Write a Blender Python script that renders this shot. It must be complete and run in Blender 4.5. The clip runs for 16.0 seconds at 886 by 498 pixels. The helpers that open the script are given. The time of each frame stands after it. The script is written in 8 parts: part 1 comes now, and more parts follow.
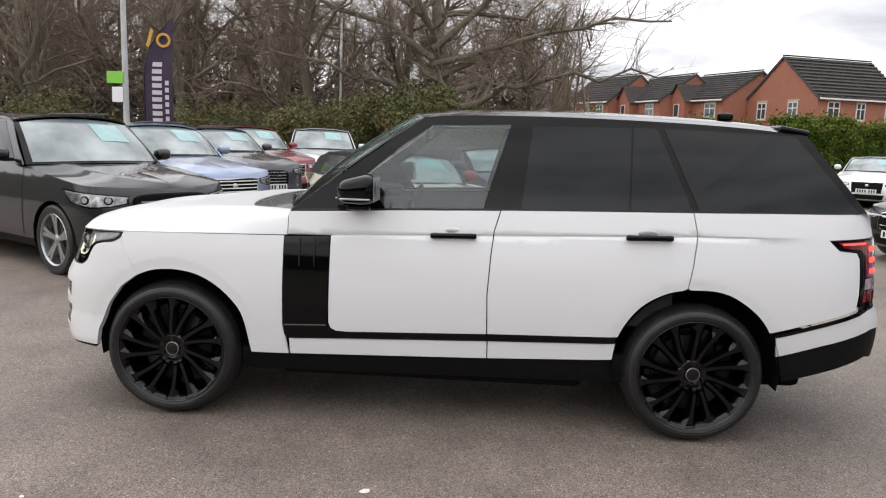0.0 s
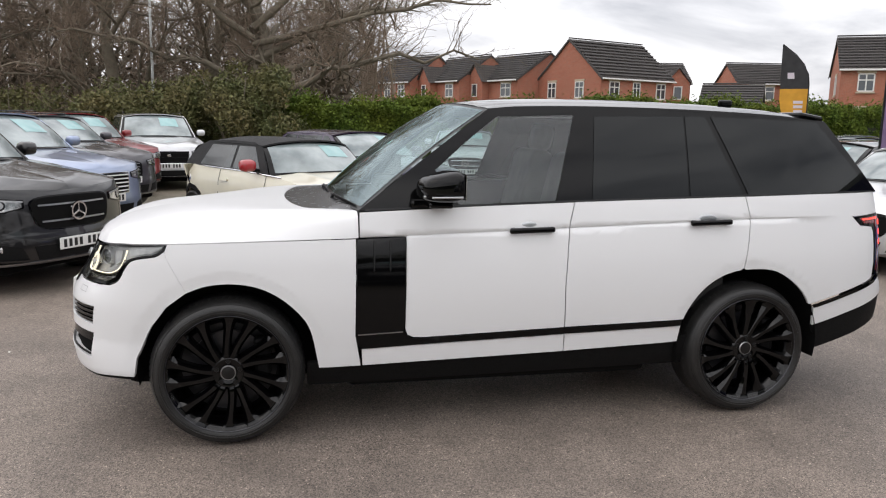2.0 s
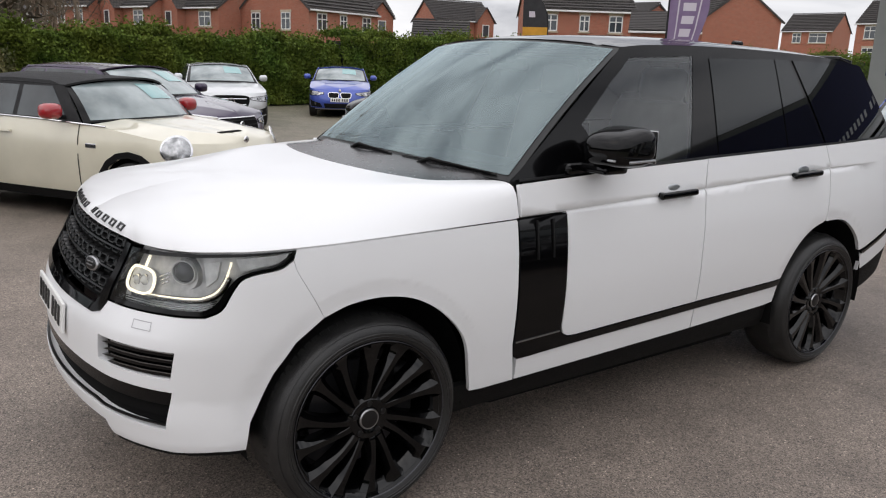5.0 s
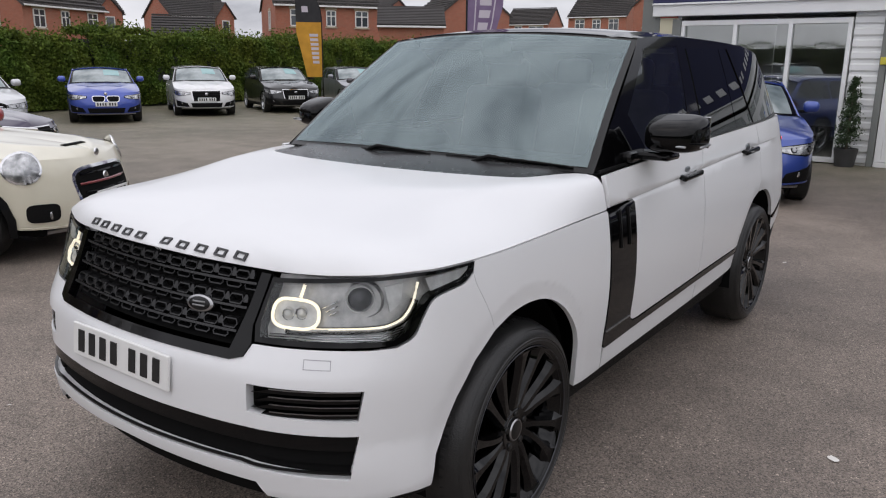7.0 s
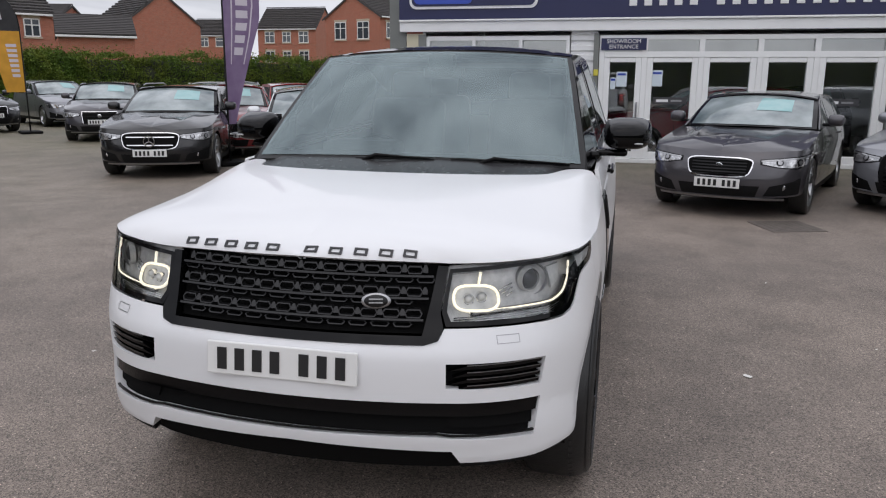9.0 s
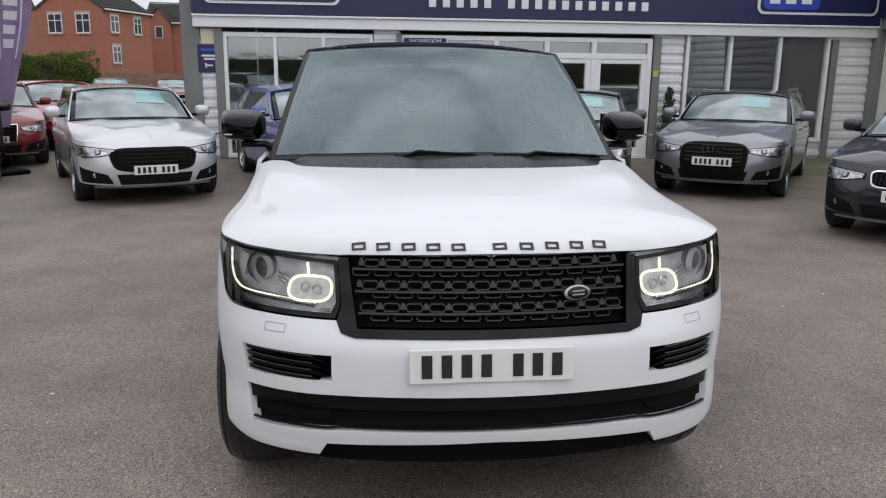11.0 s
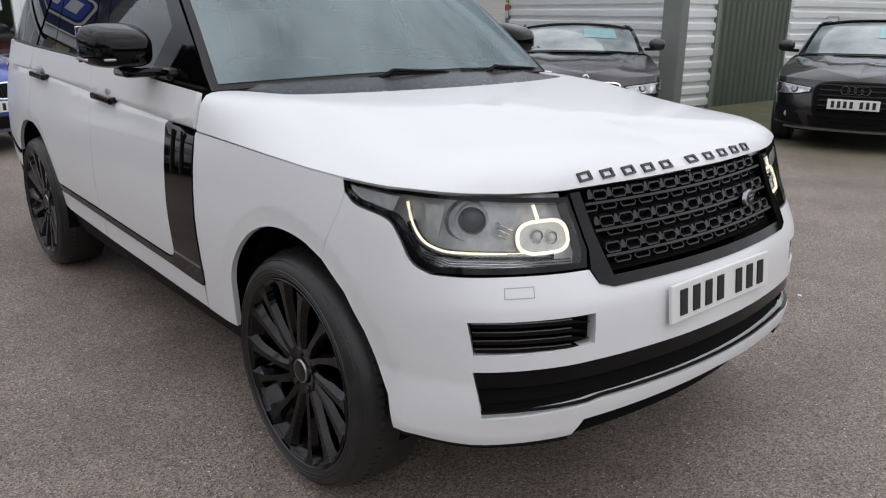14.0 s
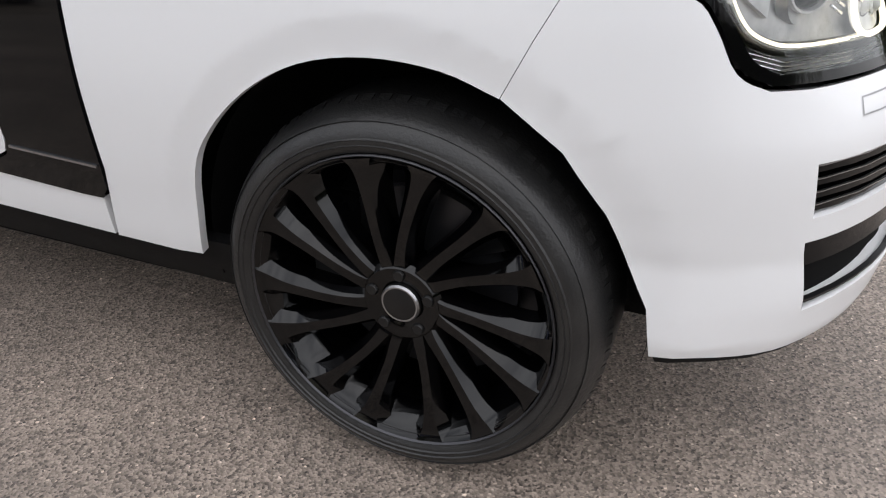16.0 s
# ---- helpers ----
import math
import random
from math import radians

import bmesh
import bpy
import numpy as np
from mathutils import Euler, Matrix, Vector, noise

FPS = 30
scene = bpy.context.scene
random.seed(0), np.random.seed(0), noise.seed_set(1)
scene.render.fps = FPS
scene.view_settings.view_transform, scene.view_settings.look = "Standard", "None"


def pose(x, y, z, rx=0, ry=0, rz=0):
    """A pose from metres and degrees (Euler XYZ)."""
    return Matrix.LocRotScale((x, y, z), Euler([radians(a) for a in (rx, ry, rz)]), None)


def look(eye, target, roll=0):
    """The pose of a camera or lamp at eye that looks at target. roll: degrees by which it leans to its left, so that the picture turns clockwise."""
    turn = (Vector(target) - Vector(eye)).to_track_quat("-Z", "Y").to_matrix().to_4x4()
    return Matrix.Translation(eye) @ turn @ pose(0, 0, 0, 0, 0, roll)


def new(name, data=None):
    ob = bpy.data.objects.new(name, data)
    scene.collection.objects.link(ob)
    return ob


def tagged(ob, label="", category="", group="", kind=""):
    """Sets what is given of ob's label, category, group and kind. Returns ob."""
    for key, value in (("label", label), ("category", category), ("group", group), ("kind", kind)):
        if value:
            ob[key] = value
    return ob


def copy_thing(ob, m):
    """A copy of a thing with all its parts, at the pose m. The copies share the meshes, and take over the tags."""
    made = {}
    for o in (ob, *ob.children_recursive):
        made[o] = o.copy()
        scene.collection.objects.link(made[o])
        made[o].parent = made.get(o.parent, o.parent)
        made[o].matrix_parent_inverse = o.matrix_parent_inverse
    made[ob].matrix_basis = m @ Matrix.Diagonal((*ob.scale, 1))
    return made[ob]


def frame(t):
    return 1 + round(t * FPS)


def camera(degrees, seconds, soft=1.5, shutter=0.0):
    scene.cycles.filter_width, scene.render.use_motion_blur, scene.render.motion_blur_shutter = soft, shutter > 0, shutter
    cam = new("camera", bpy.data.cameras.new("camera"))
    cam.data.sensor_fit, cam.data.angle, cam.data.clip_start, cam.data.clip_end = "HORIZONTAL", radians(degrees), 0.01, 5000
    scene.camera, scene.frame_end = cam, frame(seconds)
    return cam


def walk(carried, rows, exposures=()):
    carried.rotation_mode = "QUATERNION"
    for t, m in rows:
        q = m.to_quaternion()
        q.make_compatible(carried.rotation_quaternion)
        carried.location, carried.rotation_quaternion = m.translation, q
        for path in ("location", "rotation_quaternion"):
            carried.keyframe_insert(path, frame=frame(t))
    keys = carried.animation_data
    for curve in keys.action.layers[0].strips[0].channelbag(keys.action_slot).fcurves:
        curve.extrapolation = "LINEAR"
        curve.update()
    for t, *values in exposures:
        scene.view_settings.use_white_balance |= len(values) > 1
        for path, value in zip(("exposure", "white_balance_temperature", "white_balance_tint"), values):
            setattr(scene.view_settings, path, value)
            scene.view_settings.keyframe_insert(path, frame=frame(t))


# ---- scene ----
cam = camera(60.1, 16.0, soft=1.15)
PATH = [
    (0, (1.753, -5.071, 1.638), (1.644, -3.096, 1.344), 2.0),
    (0.5, (1.374, -5.087, 1.648), (1.4, -3.109, 1.35), 1.9),
    (1, (0.973, -5.109, 1.665), (1.131, -3.139, 1.36), 1.6),
    (1.5, (0.613, -4.958, 1.657), (0.903, -3.004, 1.342), 1.3),
    (2, (0.27, -4.796, 1.663), (0.686, -2.867, 1.333), 1.1),
    (2.5, (-0.098, -4.629, 1.675), (0.445, -2.736, 1.33), 1.0),
    (3, (-0.387, -4.365, 1.649), (0.286, -2.518, 1.282), 1.2),
    (3.5, (-0.634, -4.098, 1.65), (0.158, -2.304, 1.257), 1.6),
    (4, (-0.908, -3.818, 1.661), (0.011, -2.092, 1.238), 1.8),
    (4.5, (-1.075, -3.481, 1.633), (-0.062, -1.818, 1.176), 1.7),
    (4.7, (-1.135, -3.351, 1.645), (-0.088, -1.712, 1.179), 1.7),
    (6.8, (-2.075, -2.221, 1.626), (-0.509, -1.068, 1.161), 1.8),
    (7, (-2.109, -2.163, 1.616), (-0.539, -1.018, 1.144), 0.6),
    (7.5, (-2.314, -1.909, 1.595), (-0.632, -0.929, 1.134), 0.9),
    (8, (-2.53, -1.636, 1.621), (-0.754, -0.833, 1.173), 0.8),
    (8.5, (-2.855, -1.359, 1.636), (-1.007, -0.734, 1.194), 0.6),
    (9, (-3.044, -1.049, 1.62), (-1.146, -0.595, 1.182), 0.3),
    (9.2, (-3.107, -0.899, 1.639), (-1.195, -0.518, 1.194), 0.5),
    (11.3, (-3.14, 0.649, 1.588), (-1.213, 0.339, 1.151), 0.4),
    (11.5, (-3.159, 0.799, 1.605), (-1.245, 0.421, 1.164), 0.3),
    (12, (-3.021, 1.121, 1.561), (-1.151, 0.572, 1.11), 0.3),
    (12.5, (-2.813, 1.425, 1.555), (-1.005, 0.71, 1.086), 0.3),
    (13, (-2.578, 1.746, 1.519), (-0.869, 0.821, 1.045), 1.0),
    (13.5, (-2.269, 1.936, 1.505), (-0.677, 0.837, 0.995), 1.2),
    (14, (-1.947, 2.029, 1.463), (-0.496, 0.784, 0.876), 0.5),
    (14.5, (-1.594, 2.135, 1.411), (-0.319, 0.761, 0.716), -0.6),
    (15, (-1.182, 2.103, 1.285), (-0.138, 0.593, 0.493), -0.9),
    (15.5, (-0.82, 2.039, 1.189), (0.01, 0.437, 0.327), 0.7),
    (16, (-0.531, 2.008, 1.169), (0.144, 0.399, 0.192), 0.0),
]
walk(cam, [(t, look(eye, target, roll)) for t, eye, target, roll in PATH], exposures=[(0.0, 1.50, 6550, 12.0), (4.5, 1.22, 6500, 12.0), (7.5, 0.93, 6300, 14.0), (12.5, 1.01, 6200, 12.0), (14.5, 1.06, 6300, 12.0), (15.0, 1.18, 6300, 12.0), (16.0, 1.72, 6350, 11.5)])

# ---- world and light ----
world = bpy.data.worlds.new("overcast")
scene.world = world
world.use_nodes = True
wn, wl = world.node_tree.nodes, world.node_tree.links
wn.clear()
sky = wn.new("ShaderNodeTexSky")
sky.sky_type, sky.sun_disc = "NISHITA", False
sky.sun_elevation, sky.sun_rotation = radians(58), radians(273)
sky.air_density, sky.dust_density = 1.0, 4.0
sky_bg = wn.new("ShaderNodeBackground")
sky_bg.inputs["Strength"].default_value = 0.06
wl.new(sky.outputs[0], sky_bg.inputs[0])
geo = wn.new("ShaderNodeTexCoord")
flat = wn.new("ShaderNodeMapping")
flat.inputs["Scale"].default_value = (1.0, 1.0, 3.4)
wl.new(geo.outputs["Generated"], flat.inputs[0])
big = wn.new("ShaderNodeTexNoise")
big.inputs["Scale"].default_value, big.inputs["Detail"].default_value, big.inputs["Roughness"].default_value = 2.6, 7.0, 0.55
big.inputs["Distortion"].default_value = 0.35
wl.new(flat.outputs[0], big.inputs["Vector"])
cloud = wn.new("ShaderNodeValToRGB")
cloud.color_ramp.elements[0].position, cloud.color_ramp.elements[0].color = 0.30, (0.30, 0.31, 0.335, 1)
cloud.color_ramp.elements[1].position, cloud.color_ramp.elements[1].color = 0.66, (0.76, 0.76, 0.765, 1)
mid = cloud.color_ramp.elements.new(0.48)
mid.color = (0.60, 0.605, 0.62, 1)
wl.new(big.outputs["Fac"], cloud.inputs[0])
cloud_bg = wn.new("ShaderNodeBackground")
# an overcast sky grows brighter towards the zenith
rise = wn.new("ShaderNodeSeparateXYZ")
wl.new(geo.outputs["Generated"], rise.inputs[0])
up2 = wn.new("ShaderNodeMath")
up2.operation = "MAXIMUM"
up2.inputs[1].default_value = 0.0
wl.new(rise.outputs["Z"], up2.inputs[0])
zen = wn.new("ShaderNodeMath")
zen.operation = "MULTIPLY_ADD"
zen.inputs[1].default_value, zen.inputs[2].default_value = 0.32, 0.71
wl.new(up2.outputs[0], zen.inputs[0])
# the cloud is thinner towards the hidden sun
glow = wn.new("ShaderNodeVectorMath")
glow.operation = "DOT_PRODUCT"
glow.inputs[1].default_value = (-0.53, -0.03, 0.85)
wl.new(geo.outputs["Generated"], glow.inputs[0])
total = wn.new("ShaderNodeMath")
total.operation = "MULTIPLY_ADD"
total.inputs[1].default_value = 0.12
wl.new(glow.outputs["Value"], total.inputs[0])
wl.new(zen.outputs[0], total.inputs[2])
wl.new(total.outputs[0], cloud_bg.inputs["Strength"])
wl.new(cloud.outputs[0], cloud_bg.inputs[0])
both = wn.new("ShaderNodeMixShader")
both.inputs[0].default_value = 0.88
wl.new(sky_bg.outputs[0], both.inputs[1])
wl.new(cloud_bg.outputs[0], both.inputs[2])
wout = wn.new("ShaderNodeOutputWorld")
wl.new(both.outputs[0], wout.inputs[0])

sun = new("sun", bpy.data.lights.new("sun", "SUN"))
sun.data.energy, sun.data.angle, sun.data.color = 0.2, radians(150), (1.0, 0.95, 0.88)
sun.matrix_world = look((-5.3, 0.28, 8.5), (0, 0, 0))


# ---- materials ----
def material(name, colour, rough=0.5, metal=0.0, coat=0.0, grain=None, bump=0.0, bump_scale=80.0, tint=None, spec=0.5, random_by=None):
    """colour, with noise towards tint at the scale grain, fine relief, and a share of variation from piece to piece."""
    m = bpy.data.materials.new(name)
    m.use_nodes = True
    n, l = m.node_tree.nodes, m.node_tree.links
    b = n["Principled BSDF"]
    b.inputs["Base Color"].default_value = (*colour, 1)
    b.inputs["Roughness"].default_value, b.inputs["Metallic"].default_value = rough, metal
    b.inputs["Coat Weight"].default_value, b.inputs["Coat Roughness"].default_value = coat, 0.03
    b.inputs["Specular IOR Level"].default_value = spec
    tc = n.new("ShaderNodeTexCoord")
    out = None
    if grain:
        t = n.new("ShaderNodeTexNoise")
        t.inputs["Scale"].default_value, t.inputs["Detail"].default_value = grain, 6
        l.new(tc.outputs["Object"], t.inputs["Vector"])
        r = n.new("ShaderNodeMapRange")
        r.inputs["From Min"].default_value, r.inputs["From Max"].default_value = 0.3, 0.7
        l.new(t.outputs["Fac"], r.inputs[0])
        mx = n.new("ShaderNodeMix")
        mx.data_type = "RGBA"
        mx.inputs[6].default_value, mx.inputs[7].default_value = (*colour, 1), (*(tint or [c * 0.75 for c in colour]), 1)
        l.new(r.outputs[0], mx.inputs[0])
        out = mx.outputs[2]
        rr = n.new("ShaderNodeMapRange")
        rr.inputs["To Min"].default_value, rr.inputs["To Max"].default_value = rough * 0.88, min(1, rough * 1.15)
        l.new(t.outputs["Fac"], rr.inputs[0])
        l.new(rr.outputs[0], b.inputs["Roughness"])
    if random_by:
        info = n.new("ShaderNodeObjectInfo") if random_by == "object" else n.new("ShaderNodeNewGeometry")
        hsv = n.new("ShaderNodeHueSaturation")
        hsv.inputs["Color"].default_value = (*colour, 1)
        rv = n.new("ShaderNodeMapRange")
        rv.inputs["To Min"].default_value, rv.inputs["To Max"].default_value = 0.65, 1.35
        l.new(info.outputs["Random" if random_by == "object" else "Random Per Island"], rv.inputs[0])
        l.new(rv.outputs[0], hsv.inputs["Value"])
        if out:
            l.new(out, hsv.inputs["Color"])
        out = hsv.outputs[0]
    if out:
        l.new(out, b.inputs["Base Color"])
    if bump:
        t2 = n.new("ShaderNodeTexNoise")
        t2.inputs["Scale"].default_value, t2.inputs["Detail"].default_value = bump_scale, 4
        l.new(tc.outputs["Object"], t2.inputs["Vector"])
        bp = n.new("ShaderNodeBump")
        bp.inputs["Strength"].default_value, bp.inputs["Distance"].default_value = bump, 0.01
        l.new(t2.outputs["Fac"], bp.inputs["Height"])
        l.new(bp.outputs[0], b.inputs["Normal"])
    return m


def glass_material(name, tint, gloss=1.0, rough=0.0, ior=1.7, cast=(0.96, 0.99, 1.0)):
    """A pane: tinted see-through, with a mirror coat that grows at a glancing angle."""
    m = bpy.data.materials.new(name)
    m.use_nodes = True
    n, l = m.node_tree.nodes, m.node_tree.links
    n.clear()
    tr, gl, fr = n.new("ShaderNodeBsdfTransparent"), n.new("ShaderNodeBsdfGlossy"), n.new("ShaderNodeFresnel")
    tr.inputs[0].default_value = (*tint, 1)
    gl.inputs["Roughness"].default_value = rough
    gl.inputs["Color"].default_value = (*[gloss * c for c in cast], 1)
    fr.inputs[0].default_value = ior
    mx, out = n.new("ShaderNodeMixShader"), n.new("ShaderNodeOutputMaterial")
    l.new(fr.outputs[0], mx.inputs[0])
    l.new(tr.outputs[0], mx.inputs[1])
    l.new(gl.outputs[0], mx.inputs[2])
    l.new(mx.outputs[0], out.inputs[0])
    return m


def lamp_material(name, colour, strength):
    m = bpy.data.materials.new(name)
    m.use_nodes = True
    b = m.node_tree.nodes["Principled BSDF"]
    b.inputs["Base Color"].default_value = (*colour, 1)
    b.inputs["Emission Color"].default_value, b.inputs["Emission Strength"].default_value = (*colour, 1), strength
    return m


M_WHITE = material("white_paint", (0.72, 0.725, 0.732), 0.40, coat=0.45, grain=1.3, tint=(0.735, 0.74, 0.747), spec=0.3)
M_GLOSS = material("gloss_black", (0.002, 0.002, 0.0023), 0.05, spec=0.24)
M_WHEEL = material("gloss_black_alloy", (0.001, 0.001, 0.0012), 0.06, spec=0.36)
M_SATIN = material("satin_black", (0.005, 0.005, 0.0054), 0.32, grain=30, tint=(0.008, 0.008, 0.008), spec=0.35)
M_PLASTIC = material("black_plastic", (0.005, 0.005, 0.0054), 0.6, grain=60, bump=0.15, bump_scale=400, tint=(0.009, 0.009, 0.009), spec=0.12)
M_TYRE = material("tyre_rubber", (0.012, 0.012, 0.0122), 0.36, grain=14, tint=(0.021, 0.0206, 0.020), bump=0.15, bump_scale=160, spec=0.4)
M_DARK = material("dark_cavity", (0.006, 0.006, 0.006), 0.9, spec=0.08)
M_CHROME = material("chrome", (0.75, 0.75, 0.76), 0.12, metal=1.0)
M_STEEL = material("brushed_metal", (0.42, 0.42, 0.43), 0.32, metal=1.0, grain=40)
M_ALLOY = material("silver_alloy", (0.48, 0.49, 0.50), 0.3, metal=1.0)
M_ALLOY_DARK = material("dark_alloy", (0.05, 0.05, 0.055), 0.3, metal=0.6)
M_GLASS = glass_material("clear_glass", (0.60, 0.68, 0.67), ior=1.75)
M_PRIVACY = glass_material("privacy_glass", (0.03, 0.03, 0.035), ior=1.42)
M_SCREEN = glass_material("screen_glass", (0.50, 0.64, 0.62), ior=2.4, cast=(0.81, 0.97, 1.0))
M_LENS = glass_material("lens_glass", (0.96, 0.97, 0.97), ior=1.5)
M_PLATE = material("plate_white", (0.74, 0.74, 0.72), 0.35)
M_PLATEINK = material("plate_ink", (0.012, 0.012, 0.012), 0.5)
M_INTERIOR = material("interior_trim", (0.035, 0.034, 0.033), 0.75, grain=9)
M_SEAT = material("seat_leather", (0.17, 0.155, 0.14), 0.5, grain=12, bump=0.2, bump_scale=120)
M_DRL = lamp_material("daylight_lamp", (1.0, 0.91, 0.70), 0.42)
M_TAIL = lamp_material("tail_lamp_lit", (1.0, 0.07, 0.05), 0.55)
M_REDLENS = material("red_lens", (0.16, 0.004, 0.006), 0.1, coat=1.0)
M_STICKER = material("price_sticker", (0.20, 0.40, 0.40), 0.06, grain=7, tint=(0.26, 0.44, 0.44), spec=0.8)


# ---- mesh helpers ----
def thing(name, label="", category="", group="", kind="", m=None):
    """An empty that carries the parts of a thing."""
    ob = tagged(new(name), label, category, group, kind)
    ob.empty_display_size = 0.2
    if m is not None:
        ob.matrix_world = m
    return ob


def link_mesh(name, me, mat, parent=None, label="", kind=""):
    ob = new(name, me)
    me.materials.clear()
    for one in mat if isinstance(mat, (list, tuple)) else [mat]:
        me.materials.append(one)
    if parent is not None:
        ob.parent = parent
    return tagged(ob, label, kind=kind)


def part(name, bm, mat, parent=None, label="", smooth=True, kind=""):
    """Links a bmesh as one mesh object under a thing or a part."""
    me = bpy.data.meshes.new(name)
    bm.to_mesh(me)
    bm.free()
    if smooth:
        me.polygons.foreach_set("use_smooth", [True] * len(me.polygons))
    return link_mesh(name, me, mat, parent, label, kind)


def spline(points, per=24):
    """A smooth dense run through points (Catmull-Rom)."""
    p = np.array(points, float)
    q = np.vstack([2 * p[0] - p[1], p, 2 * p[-1] - p[-2]])
    t = np.linspace(0, 1, per, endpoint=False)[:, None]
    out = []
    for i in range(1, len(q) - 2):
        a, b, c, d = q[i - 1], q[i], q[i + 1], q[i + 2]
        out.append(0.5 * (2 * b + (c - a) * t + (2 * a - 5 * b + 4 * c - d) * t**2 + (3 * b - a - 3 * c + d) * t**3))
    return np.vstack([*out, p[-1:]])


def sheet(name, uv, faces, surf, mat, parent=None, rim=0.0, label="", centre=(1.5, 0, 0.8), smooth=True, kind=""):
    """A mesh over parameter places uv, laid on surf(u, v), with its true normals and a turned-in rim."""
    uv = np.asarray(uv, float)
    e = 1.5e-3
    p = surf(uv[:, 0], uv[:, 1])
    du = surf(uv[:, 0] + e, uv[:, 1]) - surf(uv[:, 0] - e, uv[:, 1])
    dv = surf(uv[:, 0], uv[:, 1] + e) - surf(uv[:, 0], uv[:, 1] - e)
    n = np.cross(du, dv)
    n /= np.maximum(np.linalg.norm(n, axis=1), 1e-12)[:, None]
    if ((p - np.array(centre)) * n).sum() < 0:
        n = -n
    verts, normals, polys = [list(map(tuple, p))][0], list(map(tuple, n)), []
    count = {}
    for f in faces:
        f = list(f)
        a, b, c = p[f[0]], p[f[1]], p[f[2]]
        fn = np.cross(b - a, c - a)
        if len(f) > 3:
            fn = fn + np.cross(c - a, p[f[3]] - a)
        if fn @ n[f].mean(0) < 0:
            f.reverse()
        polys.append(f)
        for i in range(len(f)):
            k = (f[i], f[(i + 1) % len(f)])
            count[k] = count.get(k, 0) + 1
    if rim:
        for (a, b) in [k for k in count if (k[1], k[0]) not in count]:
            k = len(verts)
            pa, pb, na, nb = p[a], p[b], n[a], n[b]
            side = np.cross(pb - pa, na)
            side = side / max(np.linalg.norm(side), 1e-9)
            verts += [tuple(pa), tuple(pb), tuple(pb - nb * rim), tuple(pa - na * rim)]
            normals += [tuple(side)] * 4
            polys.append([k + 1, k, k + 3, k + 2])
    me = bpy.data.meshes.new(name)
    me.from_pydata([tuple(map(float, v)) for v in verts], [], [list(map(int, f)) for f in polys])
    if smooth:
        me.polygons.foreach_set("use_smooth", [True] * len(me.polygons))
        me.normals_split_custom_set_from_vertices([tuple(map(float, v)) for v in normals])
    return link_mesh(name, me, mat, parent, label, kind)


def panel(name, poly, surf, mat, parent=None, step=(0.09, 0.06), rim=0.018, cuts=(), label="", centre=(1.5, 0, 0.8)):
    """A panel whose outline is a polygon (or several that join) in the parameters of surf; cuts: lines (point, normal) where the mesh gets an edge."""
    bm = bmesh.new()
    polys = poly if isinstance(poly[0][0], (list, tuple)) else [poly]
    for one in polys:
        bm.faces.new([bm.verts.new((u, v, 0)) for u, v in one])
    bm.normal_update()
    bmesh.ops.triangulate(bm, faces=bm.faces[:])
    us, vs = [p[0] for one in polys for p in one], [p[1] for one in polys for p in one]
    lines = [((c, 0, 0), (1, 0, 0)) for c in np.arange(min(us) + step[0] * 0.5, max(us), step[0])]
    lines += [((0, c, 0), (0, 1, 0)) for c in np.arange(min(vs) + step[1] * 0.5, max(vs), step[1])]
    lines += [((*a, 0), (*b, 0)) for a, b in cuts]
    for co, no in lines:
        bmesh.ops.bisect_plane(bm, geom=bm.verts[:] + bm.edges[:] + bm.faces[:], plane_co=co, plane_no=no, dist=1e-5)
    bmesh.ops.remove_doubles(bm, verts=bm.verts[:], dist=2e-4)
    bm.verts.index_update()
    uv = [(v.co.x, v.co.y) for v in bm.verts]
    faces = [[v.index for v in f.verts] for f in bm.faces]
    bm.free()
    return sheet(name, uv, faces, surf, mat, parent, rim, label, centre)


def patch(name, surf, nu, nv, mat, parent=None, rim=0.015, label="", u=(0, 1), v=(0, 1), centre=(1.5, 0, 0.8)):
    """A regular grid over u and v on surf."""
    us, vs = np.linspace(*u, nu + 1), np.linspace(*v, nv + 1)
    uv = [(a, b) for a in us for b in vs]
    k = nv + 1
    faces = [(i * k + j, i * k + j + 1, (i + 1) * k + j + 1, (i + 1) * k + j) for i in range(nu) for j in range(nv)]
    return sheet(name, uv, faces, surf, mat, parent, rim, label, centre)


def block(name, size, at, mat, parent=None, label="", bevel=0.01, rot=(0, 0, 0), segments=2, kind=""):
    """A bevelled box of size, whose middle lies at."""
    bm = bmesh.new()
    bmesh.ops.create_cube(bm, size=1)
    bmesh.ops.scale(bm, vec=size, verts=bm.verts)
    if bevel:
        bmesh.ops.bevel(bm, geom=bm.edges[:] + bm.verts[:], offset=min(bevel, min(size) * 0.45), segments=segments, affect="EDGES", profile=0.5)
    bmesh.ops.transform(bm, matrix=pose(*at, *rot), verts=bm.verts)
    return part(name, bm, mat, parent, label, smooth=False, kind=kind)


